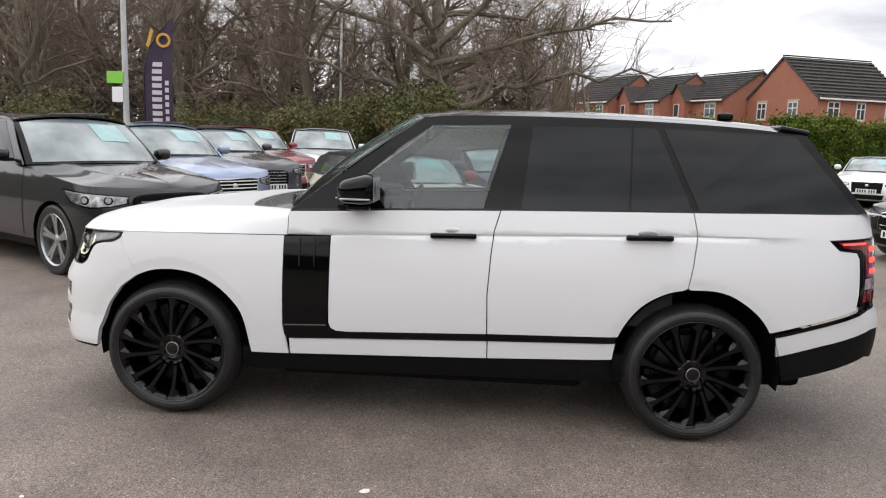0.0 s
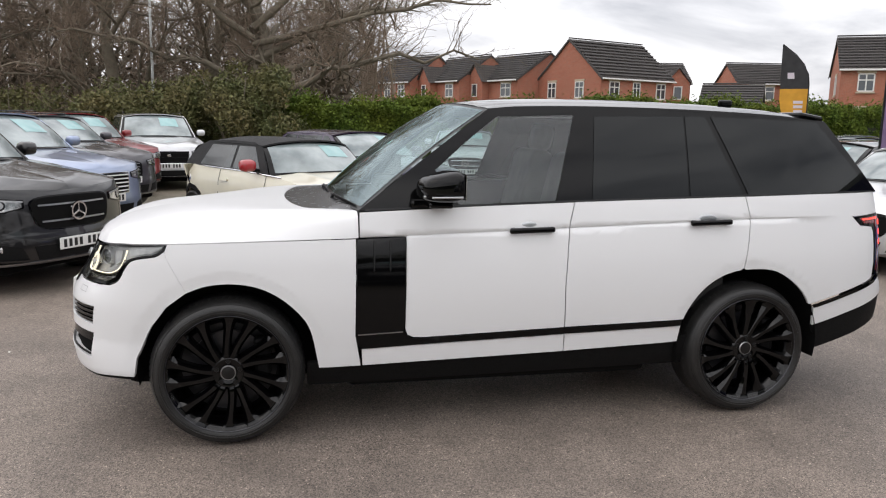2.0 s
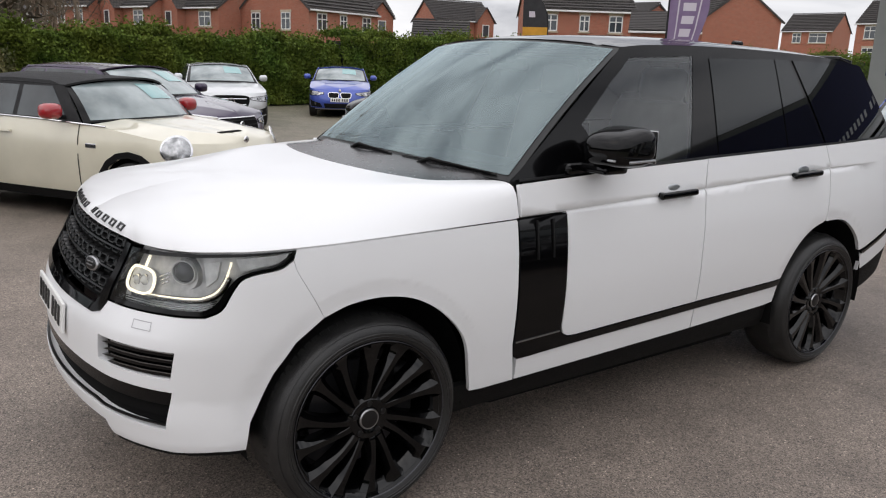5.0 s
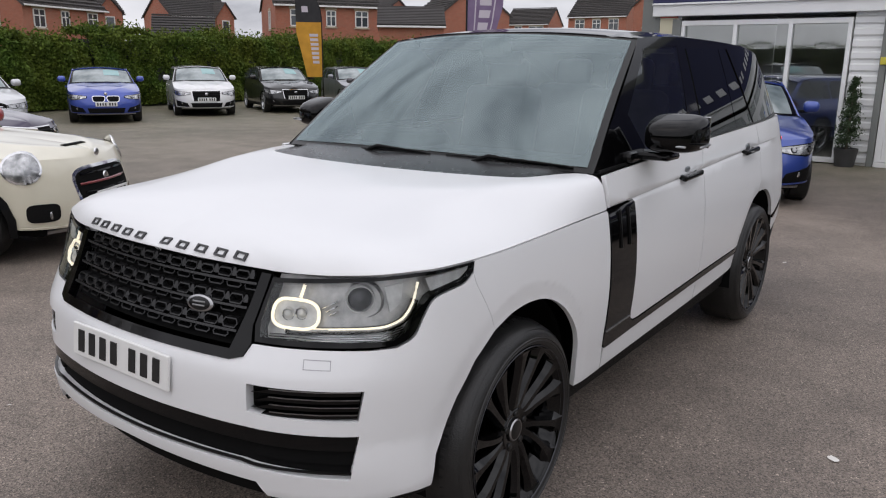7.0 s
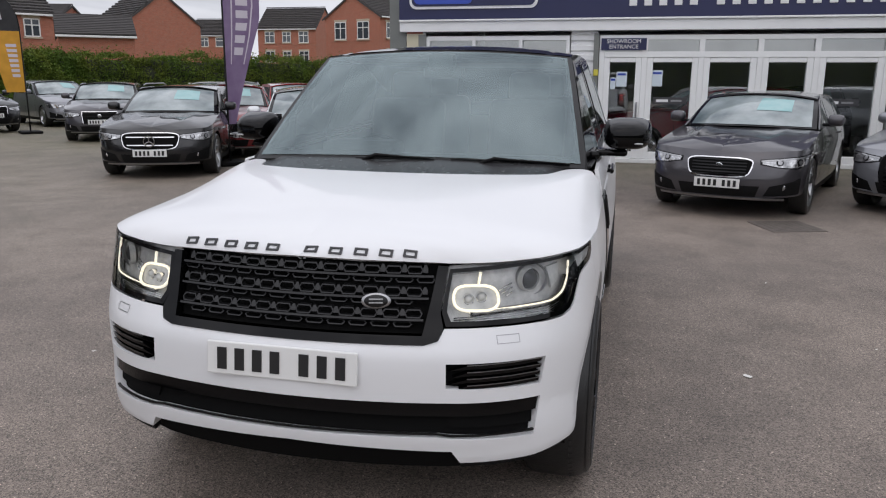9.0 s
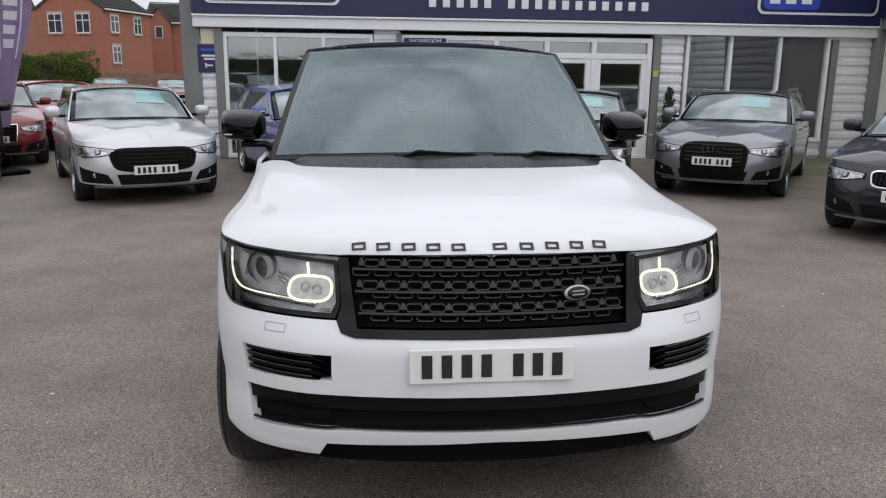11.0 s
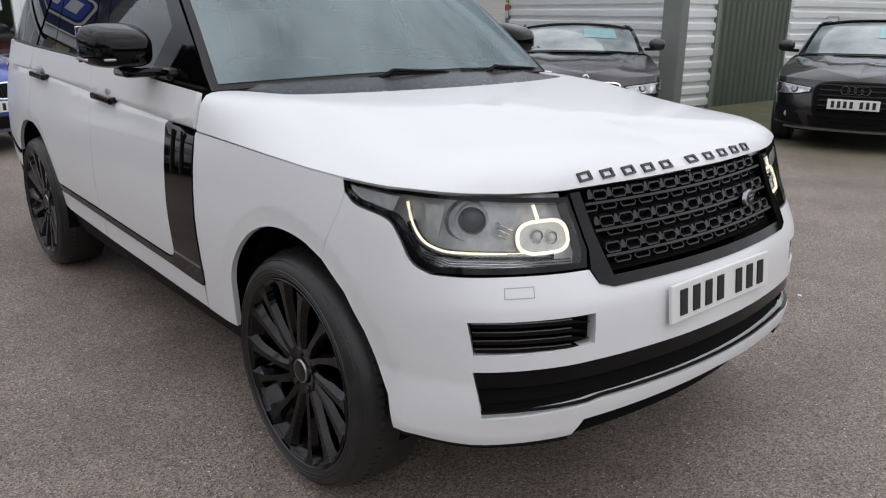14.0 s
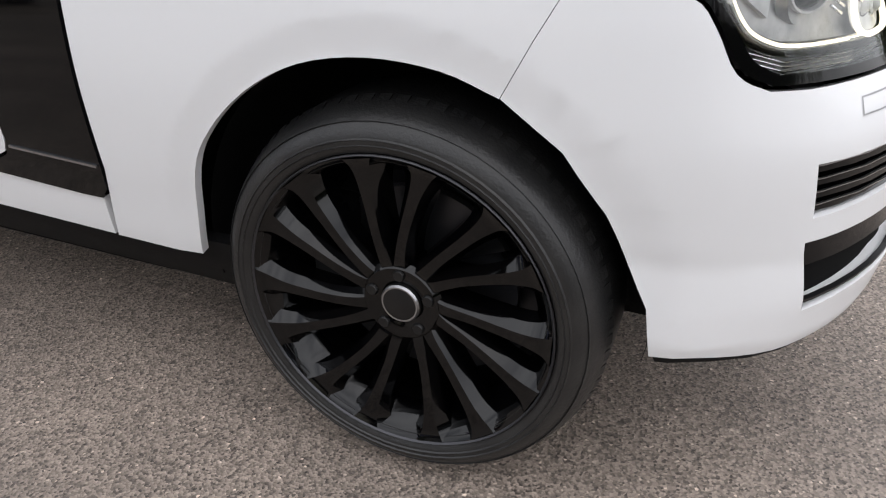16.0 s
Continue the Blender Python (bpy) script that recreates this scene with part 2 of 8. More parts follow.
def lathe(name, profile, mat, parent=None, label="", turns=40, axis="Y", at=(0, 0, 0), closed=False, smooth=True):
    """A profile of (radius, height) turned round an axis through at."""
    verts, faces = [], []
    k = len(profile)
    for i in range(turns):
        a = 2 * math.pi * i / turns
        for r, h in profile:
            c, s = r * math.cos(a), r * math.sin(a)
            q = {"Y": (c, h, s), "Z": (c, s, h), "X": (h, c, s)}[axis]
            verts.append((q[0] + at[0], q[1] + at[1], q[2] + at[2]))
        for j in range(k if closed else k - 1):
            jj, b = (j + 1) % k, ((i + 1) % turns) * k
            faces.append((i * k + j, i * k + jj, b + jj, b + j))
    me = bpy.data.meshes.new(name)
    me.from_pydata(verts, [], faces)
    bm = bmesh.new()
    bm.from_mesh(me)
    bmesh.ops.recalc_face_normals(bm, faces=bm.faces[:])
    if smooth:
        for e in bm.edges:
            e.smooth = e.calc_face_angle(0) < radians(38)
    bm.to_mesh(me)
    bm.free()
    if smooth:
        me.polygons.foreach_set("use_smooth", [True] * len(me.polygons))
    return link_mesh(name, me, mat, parent, label)


def tube(name, points, radius, mat, parent=None, label="", sides=8, kind=""):
    """A round rod along points; radius may be one number or one for each point."""
    pts = [Vector(p) for p in points]
    rad = radius if isinstance(radius, (list, tuple)) else [radius] * len(pts)
    bm = bmesh.new()
    rings = []
    for i, p in enumerate(pts):
        d = (pts[min(i + 1, len(pts) - 1)] - pts[max(i - 1, 0)]).normalized()
        a = d.orthogonal().normalized() if abs(d.z) > 0.95 else d.cross(Vector((0, 0, 1))).normalized()
        b = d.cross(a)
        rings.append([bm.verts.new(p + (a * math.cos(2 * math.pi * k / sides) + b * math.sin(2 * math.pi * k / sides)) * rad[i]) for k in range(sides)])
    for r0, r1 in zip(rings, rings[1:]):
        for k in range(sides):
            bm.faces.new((r0[k], r0[(k + 1) % sides], r1[(k + 1) % sides], r1[k]))
    bm.faces.new(rings[0][::-1])
    bm.faces.new(rings[-1])
    bmesh.ops.recalc_face_normals(bm, faces=bm.faces[:])
    return part(name, bm, mat, parent, label, kind=kind)


class Shell:
    """The lower body of a car as one wrapped sheet: a plan outline from the nose to the tail, drawn in by height."""

    def __init__(self, plan, side, front, rear):
        k = 24
        (xa, ya), (xb, yb) = plan[1], plan[-2]
        d = spline([(xa, -ya), *plan, (xb, -yb)], k)
        t = np.gradient(d, axis=0)[k:-k]
        d = d[k:-k]
        t /= np.linalg.norm(t, axis=1)[:, None]
        self.x, self.y, self.nx, self.ny = d[:, 0], d[:, 1], -t[:, 1], t[:, 0]
        self.s = np.r_[0, np.cumsum(np.linalg.norm(np.diff(d, axis=0), axis=1))]
        self.side, self.front, self.rear = [spline(p, 10).T for p in (side, front, rear)]
        self.groove = None

    def sx(self, x):
        return float(np.interp(x, self.x, self.s))

    def sy(self, y):
        k = int(np.argmax(self.y))
        return float(np.interp(abs(y), self.y[: k + 1], self.s[: k + 1])) * (1 if y <= 0 else -1)

    def at(self, s, z, out=0.0):
        a = np.abs(s)
        x, y, nx, ny = [np.interp(a, self.s, q) for q in (self.x, self.y, self.nx, self.ny)]
        w = nx * nx
        ends = np.where(nx < 0, np.interp(z, *self.front), np.interp(z, *self.rear))
        d = w * ends + (1 - w) * np.interp(z, *self.side) - out
        if self.groove is not None:
            d = d + self.groove(x, z)
        return np.stack([x - nx * d, -np.sign(np.where(s == 0, 1, s)) * (y - ny * d), z + 0 * x], -1)

    def surf(self, out=0.0):
        return lambda s, z: self.at(s, z, out)


def mirrored(surf):
    return lambda u, v: surf(u, v) * np.array([1.0, -1.0, 1.0])

# ---- ground ----
def asphalt_material():
    m = material("asphalt", (0.275, 0.229, 0.196), 0.62, grain=0.35, tint=(0.185, 0.157, 0.139))
    n, l = m.node_tree.nodes, m.node_tree.links
    b = n["Principled BSDF"]
    src = b.inputs["Base Color"].links[0].from_socket
    tc = n.new("ShaderNodeTexCoord")
    v = n.new("ShaderNodeTexVoronoi")
    v.inputs["Scale"].default_value = 175
    l.new(tc.outputs["Object"], v.inputs["Vector"])
    ramp = n.new("ShaderNodeValToRGB")
    ramp.color_ramp.elements[0].color, ramp.color_ramp.elements[1].color = (0.10, 0.097, 0.094, 1), (1.45, 1.42, 1.36, 1)
    bright = ramp.color_ramp.elements.new(0.90)
    bright.color = (1.45, 1.42, 1.36, 1)
    ramp.color_ramp.elements[2].color = (3.7, 3.6, 3.4, 1)
    l.new(v.outputs["Color"], ramp.inputs[0])
    mul = n.new("ShaderNodeMix")
    mul.data_type, mul.blend_type = "RGBA", "MULTIPLY"
    mul.inputs[0].default_value = 1.0
    l.new(src, mul.inputs[6])
    l.new(ramp.outputs[0], mul.inputs[7])
    st = n.new("ShaderNodeTexNoise")
    st.inputs["Scale"].default_value, st.inputs["Detail"].default_value, st.inputs["Roughness"].default_value = 1.7, 9, 0.62
    l.new(tc.outputs["Object"], st.inputs["Vector"])
    sr = n.new("ShaderNodeMapRange")
    sr.inputs["From Min"].default_value, sr.inputs["From Max"].default_value = 0.42, 0.72
    sr.inputs["To Min"].default_value, sr.inputs["To Max"].default_value = 1.08, 0.70
    l.new(st.outputs["Fac"], sr.inputs[0])
    mul2 = n.new("ShaderNodeMix")
    mul2.data_type, mul2.blend_type = "RGBA", "MULTIPLY"
    mul2.inputs[0].default_value = 1.0
    l.new(mul.outputs[2], mul2.inputs[6])
    l.new(sr.outputs[0], mul2.inputs[7])
    pos = n.new("ShaderNodeSeparateXYZ")
    l.new(tc.outputs["Object"], pos.inputs[0])
    reach = n.new("ShaderNodeMapRange")
    reach.inputs["From Min"].default_value, reach.inputs["From Max"].default_value, reach.inputs["To Max"].default_value = 8.0, 12.4, 0.75
    l.new(pos.outputs["X"], reach.inputs[0])
    north = n.new("ShaderNodeMapRange")
    north.inputs["From Min"].default_value, north.inputs["From Max"].default_value, north.inputs["To Max"].default_value = 3.0, 18.0, 0.85
    l.new(pos.outputs["Y"], north.inputs[0])
    south = n.new("ShaderNodeMapRange")
    south.inputs["From Min"].default_value, south.inputs["From Max"].default_value, south.inputs["To Max"].default_value = -5.0, -9.0, 1.5
    l.new(pos.outputs["Y"], south.inputs[0])
    most, most2, spread = n.new("ShaderNodeMath"), n.new("ShaderNodeMath"), n.new("ShaderNodeMath")
    most.operation = most2.operation = "MAXIMUM"
    spread.operation = "MULTIPLY"
    l.new(reach.outputs[0], most.inputs[0])
    l.new(north.outputs[0], most.inputs[1])
    l.new(most.outputs[0], most2.inputs[0])
    l.new(south.outputs[0], most2.inputs[1])
    l.new(most2.outputs[0], spread.inputs[0])
    l.new(st.outputs["Fac"], spread.inputs[1])
    moss = n.new("ShaderNodeMix")
    moss.data_type = "RGBA"
    moss.inputs[7].default_value = (0.095, 0.108, 0.036, 1)
    l.new(spread.outputs[0], moss.inputs[0])
    l.new(mul2.outputs[2], moss.inputs[6])
    l.new(moss.outputs[2], b.inputs["Base Color"])
    bp = n.new("ShaderNodeBump")
    bp.inputs["Strength"].default_value, bp.inputs["Distance"].default_value = 0.5, 0.004
    l.new(v.outputs["Distance"], bp.inputs["Height"])
    l.new(bp.outputs[0], b.inputs["Normal"])
    return m


M_ASPHALT = asphalt_material()
M_GRASS = material("grass", (0.07, 0.09, 0.03), 0.9, grain=3, tint=(0.10, 0.09, 0.04), bump=0.6, bump_scale=40)


def flat_sheet(name, outline, z, mat, label, kind="structure", cell=None):
    bm = bmesh.new()
    bm.faces.new([bm.verts.new((x, y, z)) for x, y in outline])
    bmesh.ops.triangulate(bm, faces=bm.faces[:])
    return tagged(part(name, bm, mat, smooth=False), label, kind=kind)


flat_sheet("ground", [(-900, -900), (900, -900), (900, 900), (-900, 900)], -0.012, M_GRASS, "rough grass ground out to the horizon")
flat_sheet("pavement", [(-45, -40), (60, -40), (60, 24), (31, 29), (0, 19.5), (-12, 22), (-45, 22)], 0.0, M_ASPHALT, "worn grey-brown tarmac of the car sales lot")

cover = thing("drain_cover", "square iron drain cover set in the tarmac", "drain cover", m=pose(6.07, -2.83, 0, 0, 0, 18))
M_IRON = material("cast_iron", (0.13, 0.11, 0.095), 0.7, metal=0.1, grain=12, bump=0.4, bump_scale=60)
block("frame", (0.62, 0.62, 0.012), (0, 0, 0.002), M_IRON, cover, bevel=0.004)
for k in range(7):
    block("rib", (0.50, 0.045, 0.005), (0, -0.21 + 0.07 * k, 0.009), M_IRON, cover, bevel=0.003)
M_LITTER = material("pale_petal", (0.72, 0.70, 0.66), 0.7)
flakes = random.Random(3)
for x, y, size in ((1.25, -1.77, 0.035), (-0.23, -2.02, 0.018), (1.9, -2.6, 0.012), (-1.2, -2.3, 0.012), (0.7, 2.0, 0.014), (-0.6, 1.5, 0.012), (3.4, -2.2, 0.014), (-1.6, 0.9, 0.012), (4.67, -0.8, 0.02), (2.2, -3.1, 0.012)):
    bm = bmesh.new()
    ring_ = [bm.verts.new((size * (0.7 + 0.5 * flakes.random()) * math.cos(a), size * 0.6 * math.sin(a), 0.003 + 0.006 * flakes.random())) for a in np.linspace(0, 2 * math.pi, 7, endpoint=False)]
    mid_v = bm.verts.new((0, 0, 0.008))
    for i in range(7):
        bm.faces.new((ring_[i], ring_[(i + 1) % 7], mid_v))
    fl = part("petal", bm, M_LITTER)
    tagged(fl, "small pale fallen petal on the tarmac", "litter", "fallen petals on the tarmac")
    fl.matrix_world = pose(x, y, 0.0, 0, 0, 360 * flakes.random())

# ---- showroom ----
M_CLAD = material("grey_cladding", (0.84, 0.85, 0.84), 0.36, metal=0.1, grain=1.2, tint=(0.76, 0.77, 0.765))
M_CLAD_DARK = material("grey_green_steel", (0.215, 0.225, 0.21), 0.5, grain=1.5, tint=(0.17, 0.18, 0.17))
M_GREEN_PANEL = material("green_grey_sheet", (0.20, 0.225, 0.185), 0.5, grain=0.8, tint=(0.165, 0.185, 0.155))
M_NAVY = material("navy_fascia", (0.013, 0.016, 0.068), 0.4, grain=1.0, tint=(0.016, 0.02, 0.08))
M_UPVC = material("white_upvc", (0.86, 0.87, 0.86), 0.3, grain=2, tint=(0.82, 0.83, 0.82))
M_ROLLER = material("cream_roller_door", (0.93, 0.92, 0.85), 0.5, grain=0.9, tint=(0.89, 0.88, 0.81))
M_SHOWGLASS = glass_material("showroom_glass", (0.93, 0.95, 0.94), ior=2.3)
M_ROOMWALL = material("showroom_wall", (0.75, 0.75, 0.74), 0.7, grain=1.2)
M_ROOMFLOOR = material("showroom_floor", (0.38, 0.38, 0.38), 0.25, grain=1.0)
M_SIGNWHITE = material("sign_white", (0.78, 0.78, 0.78), 0.4)
M_SIGNBLUE = material("sign_blue", (0.03, 0.07, 0.42), 0.35)


def prism(name, profile, length, mat, m, parent=None, label="", kind=""):
    """A closed profile of (y, z) run along x for a length, set at the pose m."""
    bm = bmesh.new()
    a = [bm.verts.new((0, y, z)) for y, z in profile]
    b = [bm.verts.new((length, y, z)) for y, z in profile]
    k = len(profile)
    for i in range(k):
        bm.faces.new((a[i], a[(i + 1) % k], b[(i + 1) % k], b[i]))
    bm.faces.new(a[::-1])
    bm.faces.new(b)
    bmesh.ops.recalc_face_normals(bm, faces=bm.faces[:])
    bmesh.ops.transform(bm, matrix=m, verts=bm.verts)
    return part(name, bm, mat, parent, label, smooth=False, kind=kind)


def clad_profile(z0, z1, pitch=0.19, proud=0.035):
    """Broad horizontal ribs with sloped flanks; the face looks along -y."""
    pts, z = [(0.12, z0)], z0
    pts.append((0.0, z0))
    while z + pitch <= z1 + 1e-6:
        pts += [(0.0, z + pitch * 0.12), (-proud, z + pitch * 0.28), (-proud, z + pitch * 0.72), (0.0, z + pitch * 0.88), (0.0, z + pitch)]
        z += pitch
    pts += [(0.0, z1), (0.12, z1)]
    out = [pts[0]]
    for p in pts[1:]:
        if p != out[-1]:
            out.append(p)
    return out


FX = 12.5
def face_pose(y, z=0.0, off=0.0):
    """Runs along -y on the showroom's front, whose face looks along -x."""
    return Matrix.Translation((FX - off, y, z)) @ pose(0, 0, 0, 0, 0, -90)


def clad_wall(name, y0, y1, z0, z1, label):
    return tagged(prism(name, clad_profile(z0, z1), abs(y1 - y0), M_CLAD, face_pose(y0, 0)), label, kind="structure")


clad_wall("wall_front_a", 3.45, 3.05, 0.0, 2.5, "grey ribbed steel cladding beside the shop window")
clad_wall("wall_front_b", 0.13, -0.38, 0.0, 2.5, "grey ribbed steel cladding beside the entrance")
clad_wall("wall_front_c", -5.55, -6.2, 0.0, 2.5, "grey ribbed steel cladding between entrance and window")
clad_wall("wall_front_d", -9.4, -10.45, 0.0, 2.5, "grey ribbed steel cladding at the inner corner")
# sign band, eaves trim
sign = thing("shop_sign", "navy blue fascia board with a white-edged badge and white bars", "sign")
block("board", (0.16, 14.2, 1.9), (FX - 0.12, -3.55, 3.68), M_NAVY, sign, bevel=0.01)
block("trim", (0.22, 14.2, 0.2), (FX - 0.06, -3.55, 2.60), M_CLAD, None, bevel=0.01, kind="structure")
tagged(bpy.data.objects["trim"], "pale steel trim under the fascia", kind="structure")
block("trim", (0.26, 14.2, 0.035), (FX - 0.09, -3.55, 2.715), M_UPVC, None, bevel=0.006, kind="structure")


def rounded_plate(name, w, h, r, thick, mat, m, parent, label=""):
    bm = bmesh.new()
    pts = []
    for cx, cz, a0 in ((w / 2 - r, h / 2 - r, 0), (-w / 2 + r, h / 2 - r, 90), (-w / 2 + r, -h / 2 + r, 180), (w / 2 - r, -h / 2 + r, 270)):
        pts += [(cx + r * math.cos(radians(a0 + k * 15)), cz + r * math.sin(radians(a0 + k * 15))) for k in range(7)]
    f = bm.faces.new([bm.verts.new((x, 0, z)) for x, z in pts])
    ex = bmesh.ops.extrude_face_region(bm, geom=[f])
    bmesh.ops.translate(bm, vec=(0, -thick, 0), verts=[v for v in ex["geom"] if isinstance(v, bmesh.types.BMVert)])
    bmesh.ops.recalc_face_normals(bm, faces=bm.faces[:])
    bmesh.ops.transform(bm, matrix=m, verts=bm.verts)
    return part(name, bm, mat, parent, label, smooth=False)


for yc, w in ((2.05, 2.55), (-8.9, 2.6)):
    rounded_plate("badge_edge", w, 0.62, 0.14, 0.03, M_SIGNWHITE, face_pose(yc, 3.24, 0.2), sign)
    rounded_plate("badge_field", w - 0.10, 0.52, 0.11, 0.012, M_NAVY, face_pose(yc, 3.24, 0.231), sign)
    rounded_plate("badge_panel", w * 0.46, 0.44, 0.1, 0.012, M_SIGNBLUE, face_pose(yc + w * 0.23, 3.24, 0.244), sign)
    for k in range(3):
        block("bar", (0.012, 0.22, 0.26), (FX - 0.262, yc + w * 0.37 - k * 0.34, 3.26), M_SIGNWHITE, sign, bevel=0.03)
for k in range(16):
    block("bar", (0.02, 0.14, 0.17), (FX - 0.21, -1.0 - k * 0.27 - (0.2 if k > 4 else 0), 3.02), M_SIGNWHITE, sign, bevel=0.02)
# building block behind, roof
block("wall_end", (0.2, 0.35, 4.4), (FX + 0.05, 3.62, 2.2), M_CLAD_DARK, None, "grey-green steel corner post", bevel=0.01, kind="structure")
block("wall_north", (14.0, 0.15, 4.6), (FX + 7.1, 3.6, 2.3), M_CLAD, None, "grey steel end wall", bevel=0.0, kind="structure")
block("roof", (15.0, 15.0, 0.2), (FX + 7.3, -3.8, 4.72), M_CLAD_DARK, None, "flat grey steel roof", bevel=0.02, kind="structure")
block("floor", (9.0, 14.0, 0.02), (FX + 4.6, -3.5, 0.008), M_ROOMFLOOR, None, "polished grey showroom floor", bevel=0.0, kind="structure")
block("wall_back", (0.12, 14.0, 4.5), (FX + 9.0, -3.5, 2.25), M_ROOMWALL, None, "plain pale showroom back wall", bevel=0.0, kind="structure")
block("wall_south", (9.0, 0.12, 4.4), (FX + 4.6, -10.44, 2.2), M_ROOMWALL, None, "plain pale showroom side wall", bevel=0.0, kind="structure")
block("ceiling", (9.0, 14.0, 0.06), (FX + 4.62, -3.5, 3.0), M_ROOMWALL, None, "plain white showroom ceiling", bevel=0.0, kind="structure")


def window_unit(name, y0, y1, z0, z1, posts, label, kind="structure", post_w=0.07, transom=None, doors=()):
    """A glazed front between y0 and y1 with white posts and clear panes."""
    w = tagged(thing(name), label, kind=kind)
    block("window_frame", (0.12, abs(y1 - y0), 0.09), (FX - 0.01, (y0 + y1) / 2, z1 - 0.045), M_UPVC, w, bevel=0.008)
    block("window_sill", (0.16, abs(y1 - y0), 0.08), (FX - 0.02, (y0 + y1) / 2, z0 + 0.04), M_UPVC, w, bevel=0.008)
    edges = [y0, *posts, y1]
    for i, y in enumerate(edges):
        o = -post_w / 2 if i == 0 else post_w / 2 if i == len(edges) - 1 else 0
        block("post", (0.11, post_w, z1 - z0 - 0.17), (FX - 0.015, y + o, (z0 + z1) / 2), M_UPVC, w, bevel=0.008)
    if transom:
        block("transom", (0.112, abs(y1 - y0) - 2 * post_w, 0.11), (FX - 0.017, (y0 + y1) / 2, transom), M_UPVC, w, bevel=0.008)
    for a, b in zip(edges, edges[1:]):
        pane = block("pane", (0.012, abs(b - a) - post_w, z1 - z0 - 0.17), (FX + 0.012, (a + b) / 2, (z0 + z1) / 2), M_SHOWGLASS, w, bevel=0.0)
        pane.visible_shadow = False
    return w


window_unit("window_1", 3.02, 0.15, 0.02, 2.42, (2.04, 1.11), "shop window of three tall panes in white frames")
door1 = window_unit("door_1", -0.42, -5.52, 0.0, 2.42, (-1.27, -2.30, -3.33, -4.30), "white glazed showroom entrance with doors and a transom light", post_w=0.10, transom=2.06)
window_unit("window_2", -6.24, -9.36, 0.35, 2.62, (-7.2, -8.27), "shop window of three panes in white frames")
for y0, y1 in ((-0.52, -1.22), (-1.32, -2.25), (-2.35, -3.28), (-3.38, -4.25), (-4.35, -5.42)):
    for y in (y0 - 0.055, y1 + 0.055):
        block("stile", (0.07, 0.11, 1.92), (FX - 0.025, y, 1.05), M_UPVC, door1, bevel=0.01)
    for z, hh in ((1.96, 0.09), (0.15, 0.14)):
        block("rail", (0.068, abs(y1 - y0) - 0.22, hh), (FX - 0.025, (y0 + y1) / 2, z), M_UPVC, door1, bevel=0.01)
block("door_handle", (0.05, 0.03, 0.30), (FX - 0.085, -1.16, 1.02), M_STEEL, door1, "steel pull handle", bevel=0.01)
clad_wall("wall_front_e", -6.2, -9.4, 0.0, 0.38, "low strip of steel cladding under the window")
block("reveal", (0.14, 0.16, 2.45), (FX - 0.03, 3.1, 1.225), M_CLAD_DARK, None, "grey steel window reveal", bevel=0.01, kind="structure")
block("reveal", (0.14, 0.16, 2.45), (FX - 0.03, -5.62, 1.225), M_CLAD_DARK, None, "grey steel door reveal", bevel=0.01, kind="structure")
block("reveal", (0.14, 0.10, 2.45), (FX - 0.03, -0.36, 1.225), M_CLAD_DARK, None, "grey steel door reveal", bevel=0.01, kind="structure")
block("reveal", (0.14, 0.14, 2.45), (FX - 0.03, -9.46, 1.225), M_CLAD_DARK, None, "grey steel window reveal", bevel=0.01, kind="structure")


def lettering(name, text, size, m, mat, parent, label=""):
    """Raised writing in the built-in font, as a mesh that faces -y before the pose."""
    cu = bpy.data.curves.new(name, "FONT")
    cu.body, cu.size, cu.extrude, cu.align_x, cu.align_y = text, size, 0.004, "CENTER", "CENTER"
    tmp = bpy.data.objects.new(name, cu)
    scene.collection.objects.link(tmp)
    me = bpy.data.meshes.new_from_object(tmp.evaluated_get(bpy.context.evaluated_depsgraph_get()))
    bpy.data.objects.remove(tmp)
    ob = link_mesh(name, me, mat, parent, label)
    ob.matrix_basis = m @ pose(0, 0, 0, 90, 0, 0)
    return ob


entrance = thing("entrance_sign", "small dark sign over the door reading SHOWROOM ENTRANCE", "sign")
block("board", (0.03, 0.84, 0.22), (FX - 0.09, -0.87, 2.25), M_NAVY, entrance, bevel=0.004)
lettering("lettering", "SHOWROOM", 0.105, face_pose(-0.87, 2.30, 0.112), M_SIGNWHITE, entrance)
lettering("lettering", "ENTRANCE", 0.105, face_pose(-0.87, 2.20, 0.112), M_SIGNWHITE, entrance)
wsign = thing("wall_sign", "navy direction sign with white bars and an arrow", "sign")
block("board", (0.03, 0.44, 0.52), (FX - 0.06, 3.28, 1.92), M_NAVY, wsign, bevel=0.005)
block("bar", (0.012, 0.32, 0.06), (FX - 0.08, 3.28, 2.08), M_SIGNBLUE, wsign, bevel=0.004)
block("bar", (0.012, 0.30, 0.035), (FX - 0.08, 3.28, 1.97), M_SIGNWHITE, wsign, bevel=0.004)
block("bar", (0.012, 0.22, 0.035), (FX - 0.08, 3.28, 1.91), M_SIGNWHITE, wsign, bevel=0.004)
block("arrow", (0.012, 0.14, 0.03), (FX - 0.08, 3.30, 1.79), M_SIGNWHITE, wsign, bevel=0.004)
block("arrow", (0.012, 0.07, 0.03), (FX - 0.08, 3.345, 1.805), M_SIGNWHITE, wsign, bevel=0.004, rot=(45, 0, 0))
block("arrow", (0.012, 0.07, 0.03), (FX - 0.08, 3.345, 1.775), M_SIGNWHITE, wsign, bevel=0.004, rot=(-45, 0, 0))
csign = thing("cream_sign", "small cream and red notice on the wall", "sign")
